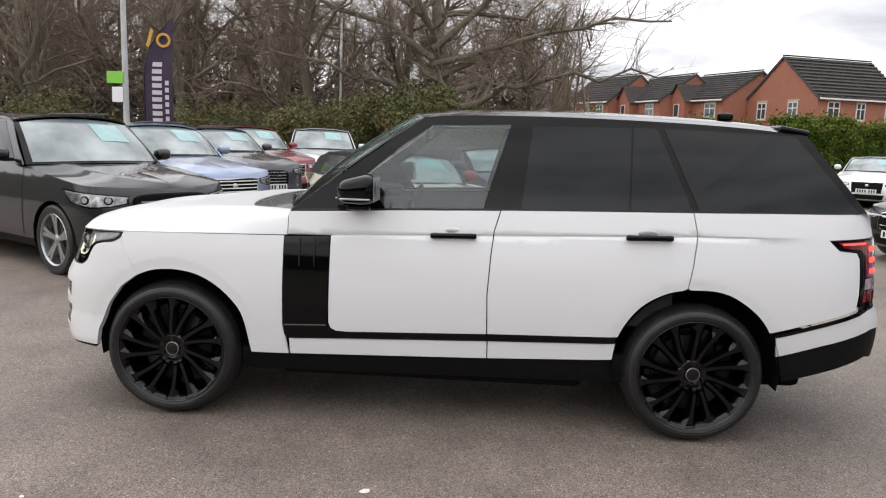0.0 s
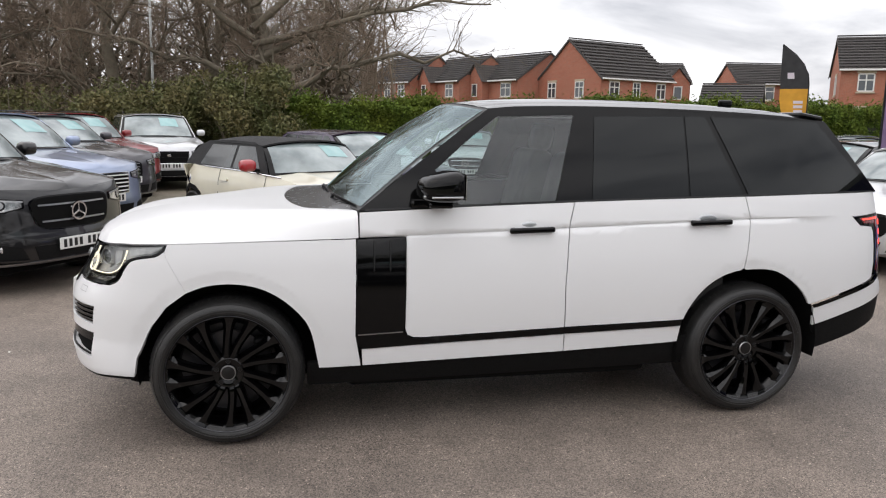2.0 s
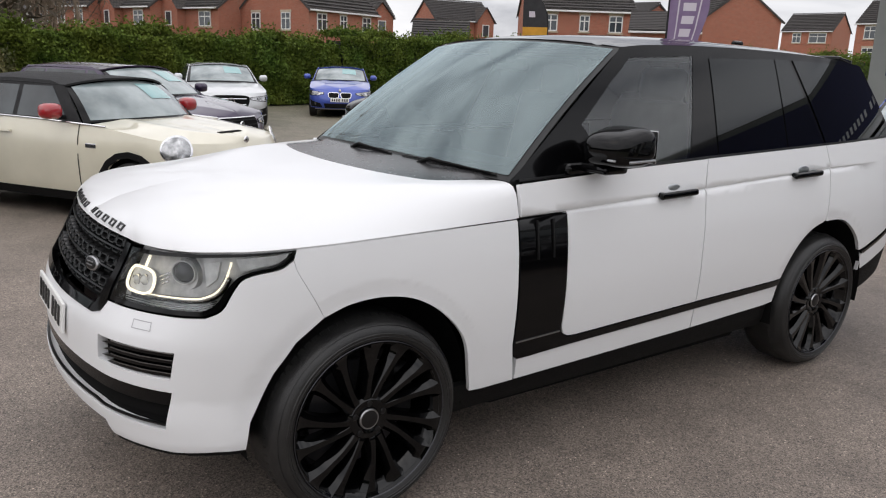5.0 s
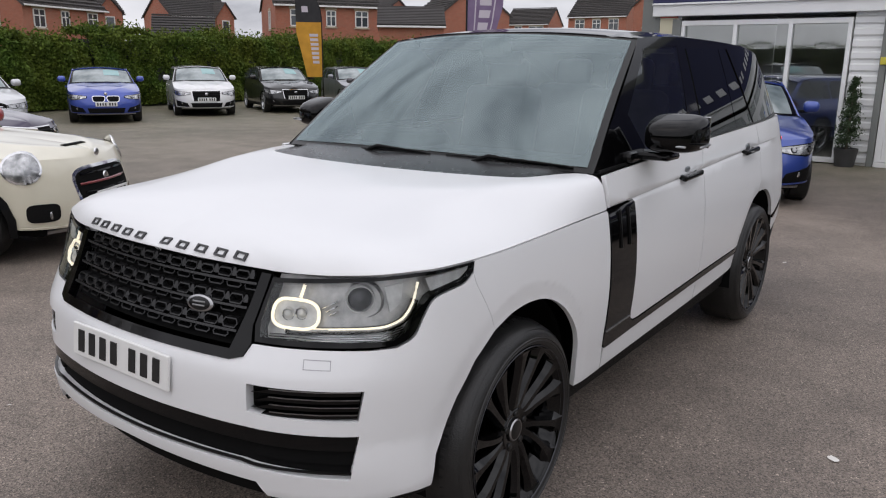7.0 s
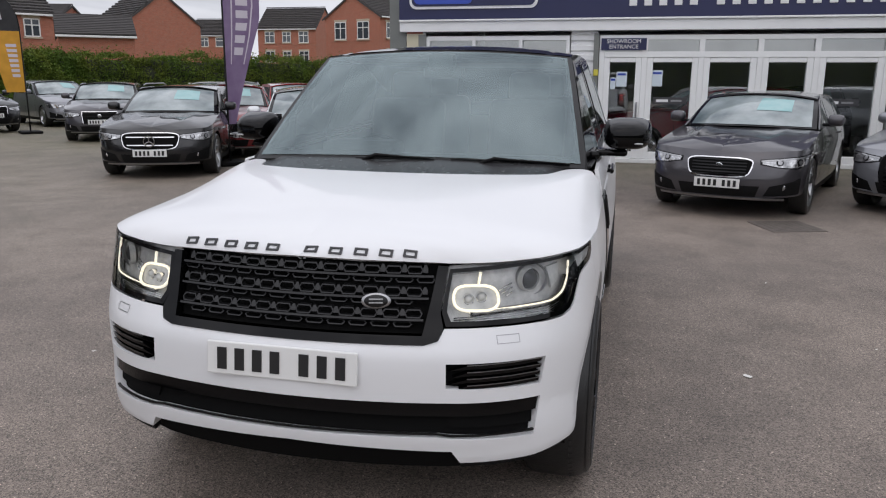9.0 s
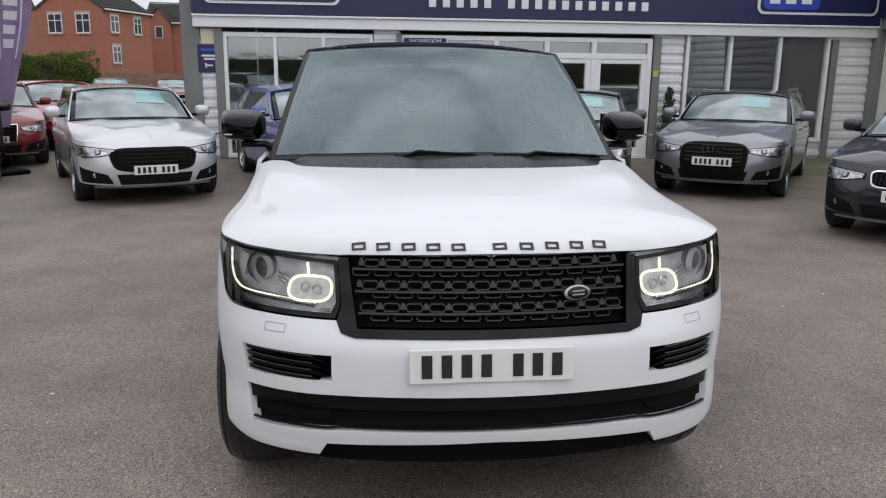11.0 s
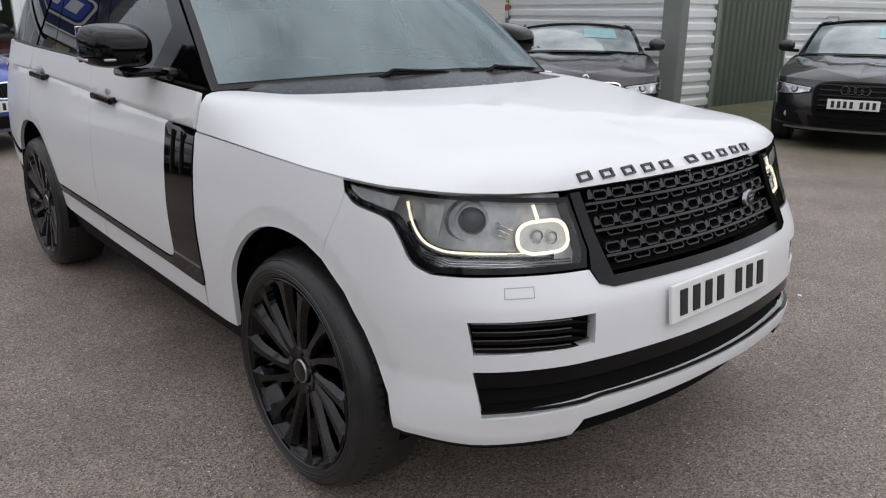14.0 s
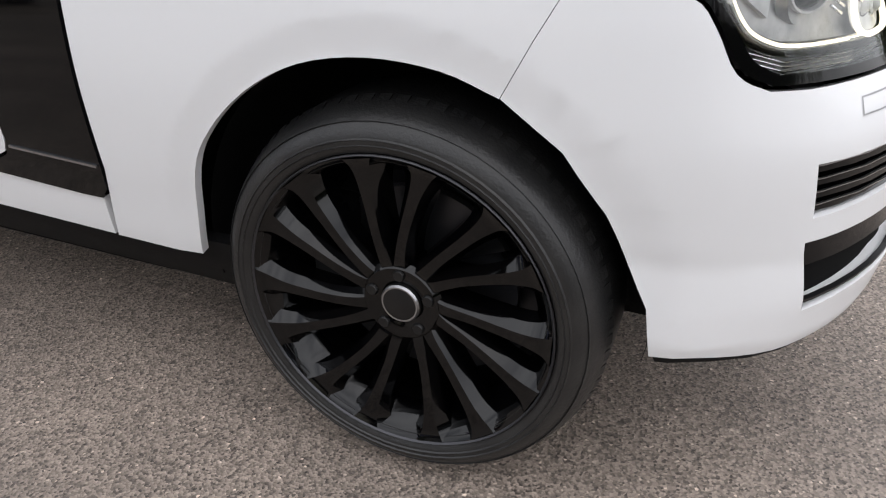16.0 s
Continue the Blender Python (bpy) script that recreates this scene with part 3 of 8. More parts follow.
block("board", (0.02, 0.34, 0.34), (FX - 0.055, 3.26, 2.36), material("cream", (0.62, 0.58, 0.42), 0.5), csign, bevel=0.004)
block("bar", (0.01, 0.34, 0.05), (FX - 0.068, 3.26, 2.5), material("notice_red", (0.45, 0.08, 0.06), 0.5), csign, bevel=0.002)

# side wall with the roller door, from the inner corner towards the lot
CORNER, POST = Vector((12.45, -10.5, 0)), Vector((5.08, -8.62, 0))
WALL_ANGLE = math.degrees(math.atan2(POST.y - CORNER.y, POST.x - CORNER.x))
LEN = (POST - CORNER).length


def side_pose(d, z=0.0, off=0.0):
    """Runs on from d metres along the side wall; the face looks to the lot."""
    m = Matrix.Translation(CORNER) @ pose(0, 0, 0, 0, 0, WALL_ANGLE)
    return m @ Matrix.Translation((d, -off, z))


roller = thing("roller_door", "closed cream roller shutter door", "door", kind="structure")
for k in range(45):
    prism("slat", [(0.03, 0), (0.002, 0.003), (0.0, 0.010), (0.0, 0.052), (0.002, 0.058), (0.03, 0.06)], 2.55, M_ROLLER, side_pose(0.12, k * 0.06), roller)
tagged(prism("wall_side", clad_profile(0.0, 4.2, 0.2, 0.045), LEN - 2.75, M_CLAD, side_pose(2.75, 0)), "grey ribbed steel side wall", kind="structure")
tagged(prism("lintel", [(-0.12, 2.66), (-0.12, 2.86), (0.2, 2.86), (0.2, 2.66)], 2.9, M_CLAD_DARK, side_pose(0.0, 0)), "grey-green steel lintel over the roller door", kind="structure")
tagged(prism("wall_side_top", [(-0.14, 2.86), (-0.14, 4.5), (0.16, 4.5), (0.16, 2.86)], 2.75, M_NAVY, side_pose(0.0, 0)), "navy blue fascia board over the roller door", kind="structure")
tagged(prism("corner_post", [(-0.07, 0.0), (-0.07, 2.86), (0.16, 2.86), (0.16, 0.0)], 0.10, M_CLAD_DARK, side_pose(2.67, 0)), "grey-green steel jamb of the roller door", kind="structure")
block("corner_post", (0.24, 0.24, 2.9), (FX - 0.12, -10.42, 1.45), M_CLAD_DARK, None, "grey-green steel post at the inner corner", bevel=0.01, kind="structure")
block("corner_post", (0.30, 0.34, 4.3), (POST.x, POST.y - 0.05, 2.15), M_CLAD_DARK, None, "grey-green folded steel corner post", bevel=0.02, rot=(0, 0, 14), kind="structure")


def yard_pose(d):
    """Along the wall past the corner post; its face looks along -x."""
    return Matrix.Translation((5.12 - 0.05 * d, -8.78 - d, 0)) @ pose(0, 0, 0, 0, 0, -92.9)


tagged(prism("wall_yard_a", clad_profile(0.0, 4.2, 0.2, 0.045), 0.95, M_CLAD, yard_pose(0.05)), "narrow strip of grey ribbed cladding", kind="structure")
tagged(prism("corner_post", [(-0.07, 0.0), (-0.07, 4.2), (0.10, 4.2), (0.10, 0.0)], 0.09, M_GREEN_PANEL, yard_pose(0.97)), "narrow green-grey steel edge trim", kind="structure")
ribs = []
for k in range(14):
    ribs += [(k * 0.16, 0.0), (k * 0.16 + 0.05, 0.0), (k * 0.16 + 0.07, -0.03), (k * 0.16 + 0.13, -0.03), (k * 0.16 + 0.15, 0.0)]
bm = bmesh.new()
lo = [bm.verts.new((x, y, 0.0)) for x, y in ribs]
hi = [bm.verts.new((x, y, 4.2)) for x, y in ribs]
for i in range(len(ribs) - 1):
    bm.faces.new((lo[i], lo[i + 1], hi[i + 1], hi[i]))
bmesh.ops.solidify(bm, geom=bm.faces[:], thickness=0.03)
bmesh.ops.transform(bm, matrix=yard_pose(1.02), verts=bm.verts)
tagged(part("wall_yard_b", bm, M_GREEN_PANEL, smooth=False), "green-grey upright corrugated steel sheet", kind="structure")
tagged(prism("wall_yard_c", clad_profile(0.0, 4.2, 0.2, 0.045), 14.0, M_CLAD, yard_pose(3.3)), "grey ribbed steel wall beyond the green sheet", kind="structure")

jamb = thing("jamb_notice", "small red, white and yellow safety notice on the door jamb", "notice")
for z, h_, nm, col in ((1.55, 0.30, "notice_white", (0.72, 0.70, 0.68)), (1.60, 0.12, "notice_red_mark", (0.50, 0.05, 0.05)), (1.79, 0.14, "notice_yellow", (0.65, 0.48, 0.05))):
    block("plate", (0.12, 0.01 + 0.004 * (h_ == 0.12), h_), (0, 0, 0), material(nm, col, 0.5), jamb, bevel=0.002).matrix_basis = side_pose(2.74, z, 0.085)
for y in (-0.37, -5.60):
    alarm = thing("alarm_box", "small yellow box on the door reveal", "alarm box")
    block("case", (0.04, 0.09, 0.12), (FX - 0.12, y, 1.72), material("alarm_yellow", (0.62, 0.55, 0.06), 0.5), alarm, bevel=0.01)
M_PAPER = material("notice_paper", (0.62, 0.70, 0.76), 0.6)
M_FROST = material("window_plaque", (0.045, 0.045, 0.05), 0.4)
for y, z, w, h in ((-0.86, 1.60, 0.20, 0.28), (-0.70, 1.52, 0.10, 0.22), (-1.52, 1.62, 0.20, 0.30)):
    notice = thing("door_notice", "blue and white paper notice taped inside the glass", "notice")
    block("sheet", (0.004, w, h), (FX + 0.002, y, z), M_PAPER, notice, bevel=0.0)
    block("bar", (0.003, w * 0.8, 0.04), (FX - 0.002, y, z + h * 0.32), M_SIGNBLUE, notice, bevel=0.0)
for y in (-1.78, -4.78, 1.55):
    plaque = thing("window_plaque", "dark plaque with pale bars on the glass", "sign")
    block("sheet", (0.004, 0.62, 0.13), (FX + 0.001, y, 1.20), M_FROST, plaque, bevel=0.0)
    block("bar", (0.003, 0.22, 0.05), (FX - 0.003, y + 0.14, 1.20), M_SIGNWHITE, plaque, bevel=0.0)
    block("bar", (0.003, 0.20, 0.035), (FX - 0.003, y - 0.12, 1.20), M_STEEL, plaque, bevel=0.0)
M_TOPIARY = material("topiary_leaf", (0.03, 0.055, 0.018), 0.6, random_by="island")
M_POT = material("dark_pot", (0.05, 0.05, 0.05), 0.5, grain=6)

# ---- houses ----
def tiled_material(name, colour, dark, su, sv, mortar=0.04):
    m = material(name, colour, 0.85, grain=0.5)
    n, l = m.node_tree.nodes, m.node_tree.links
    b = n["Principled BSDF"]
    uvn = n.new("ShaderNodeUVMap")
    br = n.new("ShaderNodeTexBrick")
    br.inputs["Color1"].default_value, br.inputs["Color2"].default_value = (*colour, 1), (*[c * 0.75 for c in colour], 1)
    br.inputs["Mortar"].default_value = (*dark, 1)
    br.inputs["Scale"].default_value, br.inputs["Mortar Size"].default_value = 1.0, mortar
    br.inputs["Brick Width"].default_value, br.inputs["Row Height"].default_value = su, sv
    l.new(uvn.outputs[0], br.inputs["Vector"])
    l.new(br.outputs[0], b.inputs["Base Color"])
    bp = n.new("ShaderNodeBump")
    bp.inputs["Strength"].default_value, bp.inputs["Distance"].default_value = 0.4, 0.02
    bp.invert = True
    l.new(br.outputs["Fac"], bp.inputs["Height"])
    l.new(bp.outputs[0], b.inputs["Normal"])
    return m


M_BRICK = tiled_material("red_brick", (0.42, 0.138, 0.084), (0.34, 0.23, 0.17), 0.225, 0.075, 0.008)
M_ROOFTILE = tiled_material("roof_tile", (0.150, 0.132, 0.122), (0.06, 0.055, 0.053), 0.3, 0.32, 0.03)
M_FASCIA = material("white_fascia", (0.7, 0.7, 0.68), 0.5)
M_PANE = material("house_pane", (0.05, 0.06, 0.07), 0.05, spec=0.8)
M_LINTEL = material("stone_lintel", (0.52, 0.44, 0.33), 0.8, grain=5)
M_FENCE = material("fence_wood", (0.19, 0.13, 0.085), 0.85, grain=4, random_by="island")


def quad_uv(bm, face, uvl, axis_u, axis_v, org):
    for lp in face.loops:
        d = lp.vert.co - org
        lp[uvl].uv = (d.dot(axis_u), d.dot(axis_v))


def house(at, rot, w, d, eave=5.0, ridge=8.0, windows=(), gable_windows=(), porch=None, label="red brick house with a grey tiled roof"):
    """A brick house whose long front looks along local -y; at is the middle of its front foot. Windows: (x, z, width, height)."""
    h = thing("house", label, "house", "brick houses beyond the hedge", m=pose(*at, 0, 0, rot))
    bm = bmesh.new()
    uvl = bm.loops.layers.uv.new("UVMap")
    c = [bm.verts.new(p) for p in ((-w / 2, 0, 0), (w / 2, 0, 0), (w / 2, d, 0), (-w / 2, d, 0), (-w / 2, 0, eave), (w / 2, 0, eave), (w / 2, d, eave), (-w / 2, d, eave), (-w / 2, d / 2, ridge - 0.1), (w / 2, d / 2, ridge - 0.1))]
    for f in ((0, 1, 5, 4), (1, 2, 6, 9, 5), (2, 3, 7, 6), (3, 0, 4, 8, 7)):
        fc = bm.faces.new([c[i] for i in f])
        u = (c[f[1]].co - c[f[0]].co).normalized()
        quad_uv(bm, fc, uvl, u, Vector((0, 0, 1)), c[f[0]].co)
    part("wall", bm, M_BRICK, h, smooth=False)
    bm = bmesh.new()
    uvl = bm.loops.layers.uv.new("UVMap")
    o, up = 0.32, (ridge - eave) / (d / 2)
    for sgn in (-1, 1):
        y0, y1 = (-o, d / 2) if sgn < 0 else (d + o, d / 2)
        z0 = eave - o * up
        q = [bm.verts.new(p) for p in ((-w / 2 - 0.15, y0, z0), (w / 2 + 0.15, y0, z0), (w / 2 + 0.15, y1, ridge), (-w / 2 - 0.15, y1, ridge))]
        f = bm.faces.new(q if sgn < 0 else q[::-1])
        quad_uv(bm, f, uvl, Vector((1, 0, 0)), (q[3].co - q[0].co).normalized(), q[0].co)
    bmesh.ops.solidify(bm, geom=bm.faces[:], thickness=-0.12)
    part("roof", bm, M_ROOFTILE, h, smooth=False)
    # courses of tiles as real steps
    bm = bmesh.new()
    rows = 12
    for k in range(1, rows):
        f = k / rows
        y, z = -o + f * (d / 2 + o), eave - o * up + f * (ridge - eave + o * up)
        g = bmesh.ops.create_cube(bm, size=1, matrix=pose(0, y, z + 0.13, math.degrees(math.atan(up)), 0, 0) @ Matrix.Diagonal((w + 0.3, 0.16, 0.045, 1)))
    part("tile_course", bm, M_ROOFTILE, h, smooth=False)
    block("gutter", (w + 0.3, 0.12, 0.14), (0, -o - 0.02, eave - o * up + 0.02), M_FASCIA, h, bevel=0.03)
    block("ridge_tiles", (w + 0.3, 0.26, 0.10), (0, d / 2, ridge + 0.1), M_ROOFTILE, h, bevel=0.04)
    for sx in (-1, 1):
        ln = math.hypot(d / 2 + o, ridge - eave + o * up)
        for fy in (-1, 1):
            yy = d / 2 + fy * (d / 2 + o) / 2
            block("bargeboard", (0.04, ln, 0.17), (sx * (w / 2 + 0.13), yy, (eave - o * up + ridge) / 2 - 0.05), M_ROOFTILE, h, bevel=0.0, rot=(-fy * math.degrees(math.atan(up)), 0, 0))
    def win(x, z, ww, hh, face):
        m = {"front": pose(x, -0.01, z), "left": pose(-w / 2 - 0.01, d / 2 + x, z, 0, 0, -90), "right": pose(w / 2 + 0.01, d / 2 + x, z, 0, 0, 90)}[face]
        wn_ = block("window", (ww, 0.06, hh), (0, 0, 0), M_PANE, h, bevel=0.0)
        wn_.matrix_basis = m
        for sx in (-1, 0, 1):
            block("frame", (0.09, 0.07, hh + 0.02), (sx * (ww / 2), -0.03, 0), M_FASCIA, wn_, bevel=0.0)
        for sz in (-1, 0.3, 1):
            block("frame", (ww - 0.09, 0.066, 0.085), (0, -0.03, sz * hh / 2), M_FASCIA, wn_, bevel=0.0)
        block("sill", (ww + 0.24, 0.14, 0.12), (0, -0.05, -hh / 2 - 0.11), M_LINTEL, wn_, bevel=0.0)
        block("lintel", (ww + 0.24, 0.05, 0.2), (0, -0.02, hh / 2 + 0.15), M_LINTEL, wn_, bevel=0.0)
    for v in windows:
        win(*v, "front")
    for v in gable_windows:
        win(*v)
    if porch:
        px, pw, pd, pe, pr = porch
        bm = bmesh.new()
        uvl = bm.loops.layers.uv.new("UVMap")
        v = [bm.verts.new(p) for p in ((px - pw / 2, -pd, 0), (px + pw / 2, -pd, 0), (px + pw / 2, -pd, pe), (px, -pd, pr - 0.08), (px - pw / 2, -pd, pe), (px - pw / 2, 0, 0), (px - pw / 2, 0, pe), (px + pw / 2, 0, 0), (px + pw / 2, 0, pe))]
        for f in ((0, 1, 2, 3, 4), (5, 0, 4, 6), (1, 7, 8, 2)):
            fc = bm.faces.new([v[i] for i in f])
            quad_uv(bm, fc, uvl, (v[f[1]].co - v[f[0]].co).normalized(), Vector((0, 0, 1)), v[f[0]].co)
        part("wing_wall", bm, M_BRICK, h, smooth=False)
        bm = bmesh.new()
        uvl = bm.loops.layers.uv.new("UVMap")
        for sgn in (-1, 1):
            q = [bm.verts.new(p) for p in ((px + sgn * (pw / 2 + 0.25), -pd - 0.25, pe - 0.2), (px + sgn * (pw / 2 + 0.25), d / 3, pe - 0.2), (px, d / 3, pr), (px, -pd - 0.25, pr))]
            f = bm.faces.new(q if sgn > 0 else q[::-1])
            quad_uv(bm, f, uvl, Vector((0, 1, 0)), (q[3].co - q[0].co).normalized(), q[0].co)
        bmesh.ops.solidify(bm, geom=bm.faces[:], thickness=-0.1)
        part("wing_roof", bm, M_ROOFTILE, h, smooth=False)
        wn_ = block("window", (0.75, 0.06, 1.2), (px, -pd - 0.012, pe - 1.0), M_PANE, h, bevel=0.0)
        for sx in (-1, 1):
            block("frame", (0.09, 0.07, 1.2), (px + sx * 0.375, -pd - 0.04, pe - 1.0), M_FASCIA, wn_, bevel=0.0)
        for sz in (-1, 1):
            block("frame", (0.84, 0.07, 0.09), (px, -pd - 0.04, pe - 1.0 + sz * 0.6), M_FASCIA, wn_, bevel=0.0)
    return h


house((12.3, 81.8, 0), -62, 7.9, 7.9, 5.9, 8.8, windows=((-2.5, 4.8, 1.1, 1.25), (0.0, 4.8, 1.0, 1.25), (2.5, 4.8, 1.1, 1.25)))
house((17.0, 76.7, 0), -70, 8.0, 7.7, 5.9, 8.5, windows=((2.2, 4.8, 1.4, 1.25),), porch=(-1.5, 2.4, 0.9, 5.8, 7.4))
house((21.4, 71.5, 0), -67, 8.1, 8.2, 5.9, 8.55, windows=((2.3, 4.8, 1.5, 1.25),), porch=(-1.6, 2.4, 0.9, 5.8, 7.4))
house((32.8, 62.1, 0), 20, 9.2, 8.8, 5.9, 9.4, windows=((-3.0, 4.75, 1.15, 1.35), (-0.2, 4.75, 0.85, 1.35), (3.0, 4.75, 1.15, 1.35)), gable_windows=((2.3, 4.75, 1.1, 1.4, "left"), (-1.6, 4.75, 1.1, 1.4, "left")), label="large red brick gabled house with a grey tiled roof")
house((36.2, 67.0, 0), -15, 8.4, 8.1, 5.9, 7.9, windows=((1.0, 4.8, 1.3, 1.2),), porch=(2.8, 2.2, 0.8, 5.8, 7.2))
house((50.3, 67.4, 0), -10, 6.9, 6.6, 6.2, 8.3, windows=((-0.6, 5.1, 1.8, 1.3),), porch=(2.2, 2.0, 0.7, 6.1, 7.6))
house((30.0, 42.6, 0), -38, 3.8, 4.2, 2.7, 4.5, label="low brick garage with a grey tiled roof")
house((45.6, 44.6, 0), -34, 8.7, 9.0, 6.2, 8.9, windows=((-2.6, 5.1, 1.05, 1.25), (0.2, 5.1, 0.75, 1.2), (2.8, 5.1, 1.05, 1.25), (-2.6, 2.5, 1.05, 1.25), (2.8, 2.5, 1.05, 1.25)), gable_windows=((-1.2, 5.0, 1.0, 1.4, "left"),), label="red brick house with white casement windows")
house((56.7, 51.6, 0), -74, 6.0, 6.8, 6.6, 7.9, label="small plain brick gable end between the houses")
house((62.2, 47.1, 0), -121, 7.8, 7.4, 6.4, 9.2, windows=((-1.6, 5.3, 1.2, 1.2), (1.2, 5.3, 1.2, 1.2)), label="large plain brick gable end with a tiled roof")
house((43.3, 34.0, 0), -50, 4.7, 4.7, 4.3, 5.6, label="low brick garage with a grey tiled roof")
house((118.0, 68.0, 0), -83, 8.0, 6.9, 8.4, 11.1, windows=((-1.5, 7.2, 1.3, 1.4), (1.8, 7.2, 2.6, 1.4)))
house((102.4, 47.4, 0), -89, 8.9, 7.4, 8.4, 11.4, windows=((-2.6, 7.1, 1.4, 1.5), (0.0, 7.1, 1.2, 1.4), (2.6, 7.1, 1.4, 1.5), (-2.6, 4.4, 1.4, 1.5), (0.0, 4.4, 1.2, 1.4), (2.6, 4.4, 1.4, 1.5)), label="red brick house with three upper windows")
house((77.0, 22.7, 0), -21, 7.0, 7.5, 7.7, 9.9, windows=((-2.0, 6.3, 1.1, 1.5), (1.4, 6.3, 1.1, 1.5), (-2.0, 3.5, 1.1, 1.5)), gable_windows=((1.6, 6.3, 1.5, 1.7, "left"), (-1.5, 6.3, 1.5, 1.7, "left")), label="red brick house with a plain gable end")
house((87.6, 20.6, 0), -87, 6.4, 8.0, 7.4, 9.6, windows=((1.4, 6.3, 0.9, 1.4),), porch=(-1.6, 2.4, 0.9, 7.2, 8.8), label="red brick house with a small white-edged gable")
house((88.0, 9.0, 0), -88, 7.5, 8.0, 7.2, 9.6, windows=((-1.8, 6.1, 1.0, 1.3), (1.8, 6.1, 1.0, 1.3)))
fence = thing("garden_fence", "weathered brown close-boarded garden fence", "fence")
for k in range(46):
    block("board", (0.02, 0.3, 1.7 + 0.05 * math.sin(k * 2.3)), (46.5 + 0.05 * k, 18.5 - 0.31 * k, 0.86), M_FENCE, fence, bevel=0.0)
far = thing("far_building", "long low grey-roofed building far off", "building")
block("wall", (16, 8, 6.0), (14.0, 112.0, 3.0), M_CLAD, far, bevel=0.0, rot=(0, 0, 8))
prism("roof", [(-4.5, 6.0), (0, 8.6), (4.5, 6.0)], 17.0, M_ROOFTILE, pose(5.6, 110.8, 0, 0, 0, 8), far)


# ---- planting ----
M_HEDGE = material("hedge_leaf", (0.062, 0.110, 0.016), 0.7, random_by="island", grain=0.8, tint=(0.115, 0.140, 0.020), spec=0.15)
# near-black core colour: the shade between the leaves is painted in
M_HEDGESHADE = material("hedge_inner_shade", (0.016, 0.020, 0.009), 0.95, grain=5)
M_BUSH = material("bush_leaf", (0.075, 0.095, 0.034), 0.6, random_by="island", grain=1.0, tint=(0.13, 0.105, 0.045), spec=0.2)
M_BARK = material("bark", (0.125, 0.100, 0.074), 0.9, grain=8, tint=(0.17, 0.15, 0.11), bump=0.5, bump_scale=30)
M_TWIG = material("twig", (0.215, 0.16, 0.114), 0.9, grain=1.0, tint=(0.15, 0.112, 0.082))


def quads_mesh(name, centres, size, rng, mat, parent=None, label="", kind="stuff", flatten=0.5):
    """Many small leaf-like quads at the given places, turned at random."""
    k = len(centres)
    a, b = rng.normal(size=(k, 3)), rng.normal(size=(k, 3))
    a /= np.linalg.norm(a, axis=1)[:, None]
    b -= a * (a * b).sum(1)[:, None]
    b /= np.linalg.norm(b, axis=1)[:, None]
    s = (size * rng.uniform(0.6, 1.4, k))[:, None]
    c = np.asarray(centres)
    v = np.stack([c - a * s, c - b * s * flatten, c + a * s, c + b * s * flatten], 1).reshape(-1, 3)
    me = bpy.data.meshes.new(name)
    me.vertices.add(4 * k)
    me.vertices.foreach_set("co", v.ravel())
    me.loops.add(4 * k)
    me.loops.foreach_set("vertex_index", np.arange(4 * k))
    me.polygons.add(k)
    me.polygons.foreach_set("loop_start", np.arange(0, 4 * k, 4))
    me.polygons.foreach_set("loop_total", np.full(k, 4))
    me.update()
    me.validate()
    return link_mesh(name, me, mat, parent, label, kind)


def hedge_run(a, b, height, depth, label, count, rng):
    """A clipped but shaggy hedge from a to b: a core coloured dark as inner shade, under a coat of leaves."""
    a, b = np.array(a, float), np.array(b, float)
    ln = np.linalg.norm(b - a)
    d = (b - a) / ln
    n = np.array([d[1], -d[0]])
    h = thing("hedge", label, "hedge")
    bm = bmesh.new()
    nx, nz = int(ln / 0.4), 8
    grid = []
    for i in range(nx + 1):
        row = []
        for j in range(nz + 1):
            f = j / nz
            ang = f * math.pi
            off, z = math.cos(ang) * depth / 2 * 0.86, (0.02 if j in (0, nz) else height * 0.94 * min(1, 0.55 + 0.45 * math.sin(ang)))
            w = 0.14 * noise.noise(Vector((i * 0.35, j * 0.7, ln)))
            p = a + d * ln * i / nx + n * (off + w)
            row.append(bm.verts.new((p[0], p[1], max(0.0, z + (w if 0 < j < nz else 0)))))
        grid.append(row)
    for i in range(nx):
        for j in range(nz):
            bm.faces.new((grid[i][j], grid[i + 1][j], grid[i + 1][j + 1], grid[i][j + 1]))
    part("core", bm, M_HEDGESHADE, h)
    t = rng.uniform(0, ln, count)
    face = rng.uniform(0, 1, count)
    lump = 0.16 * np.sin(t * 1.3) + 0.12 * np.sin(t * 3.1 + 1.0) + 0.10 * np.sin(t * 7.7 + 2.0)
    top = face > 0.72
    z = np.where(top, height + lump * 0.8 + rng.normal(0, 0.07, count) + np.where(rng.uniform(size=count) > 0.9, rng.uniform(0, 0.35, count), 0), rng.uniform(0.03, 1.0, count) * height)
    off = np.where(top, rng.uniform(-0.5, 0.5, count) * depth, depth / 2 + lump * 0.6 + 0.1 * np.sin(z * 5 + t * 2) + rng.normal(0, 0.06, count))
    p = a + d * t[:, None] + n * off[:, None]
    quads_mesh("leaves", np.column_stack([p, z]), 0.055, rng, M_HEDGE, h)
    return h


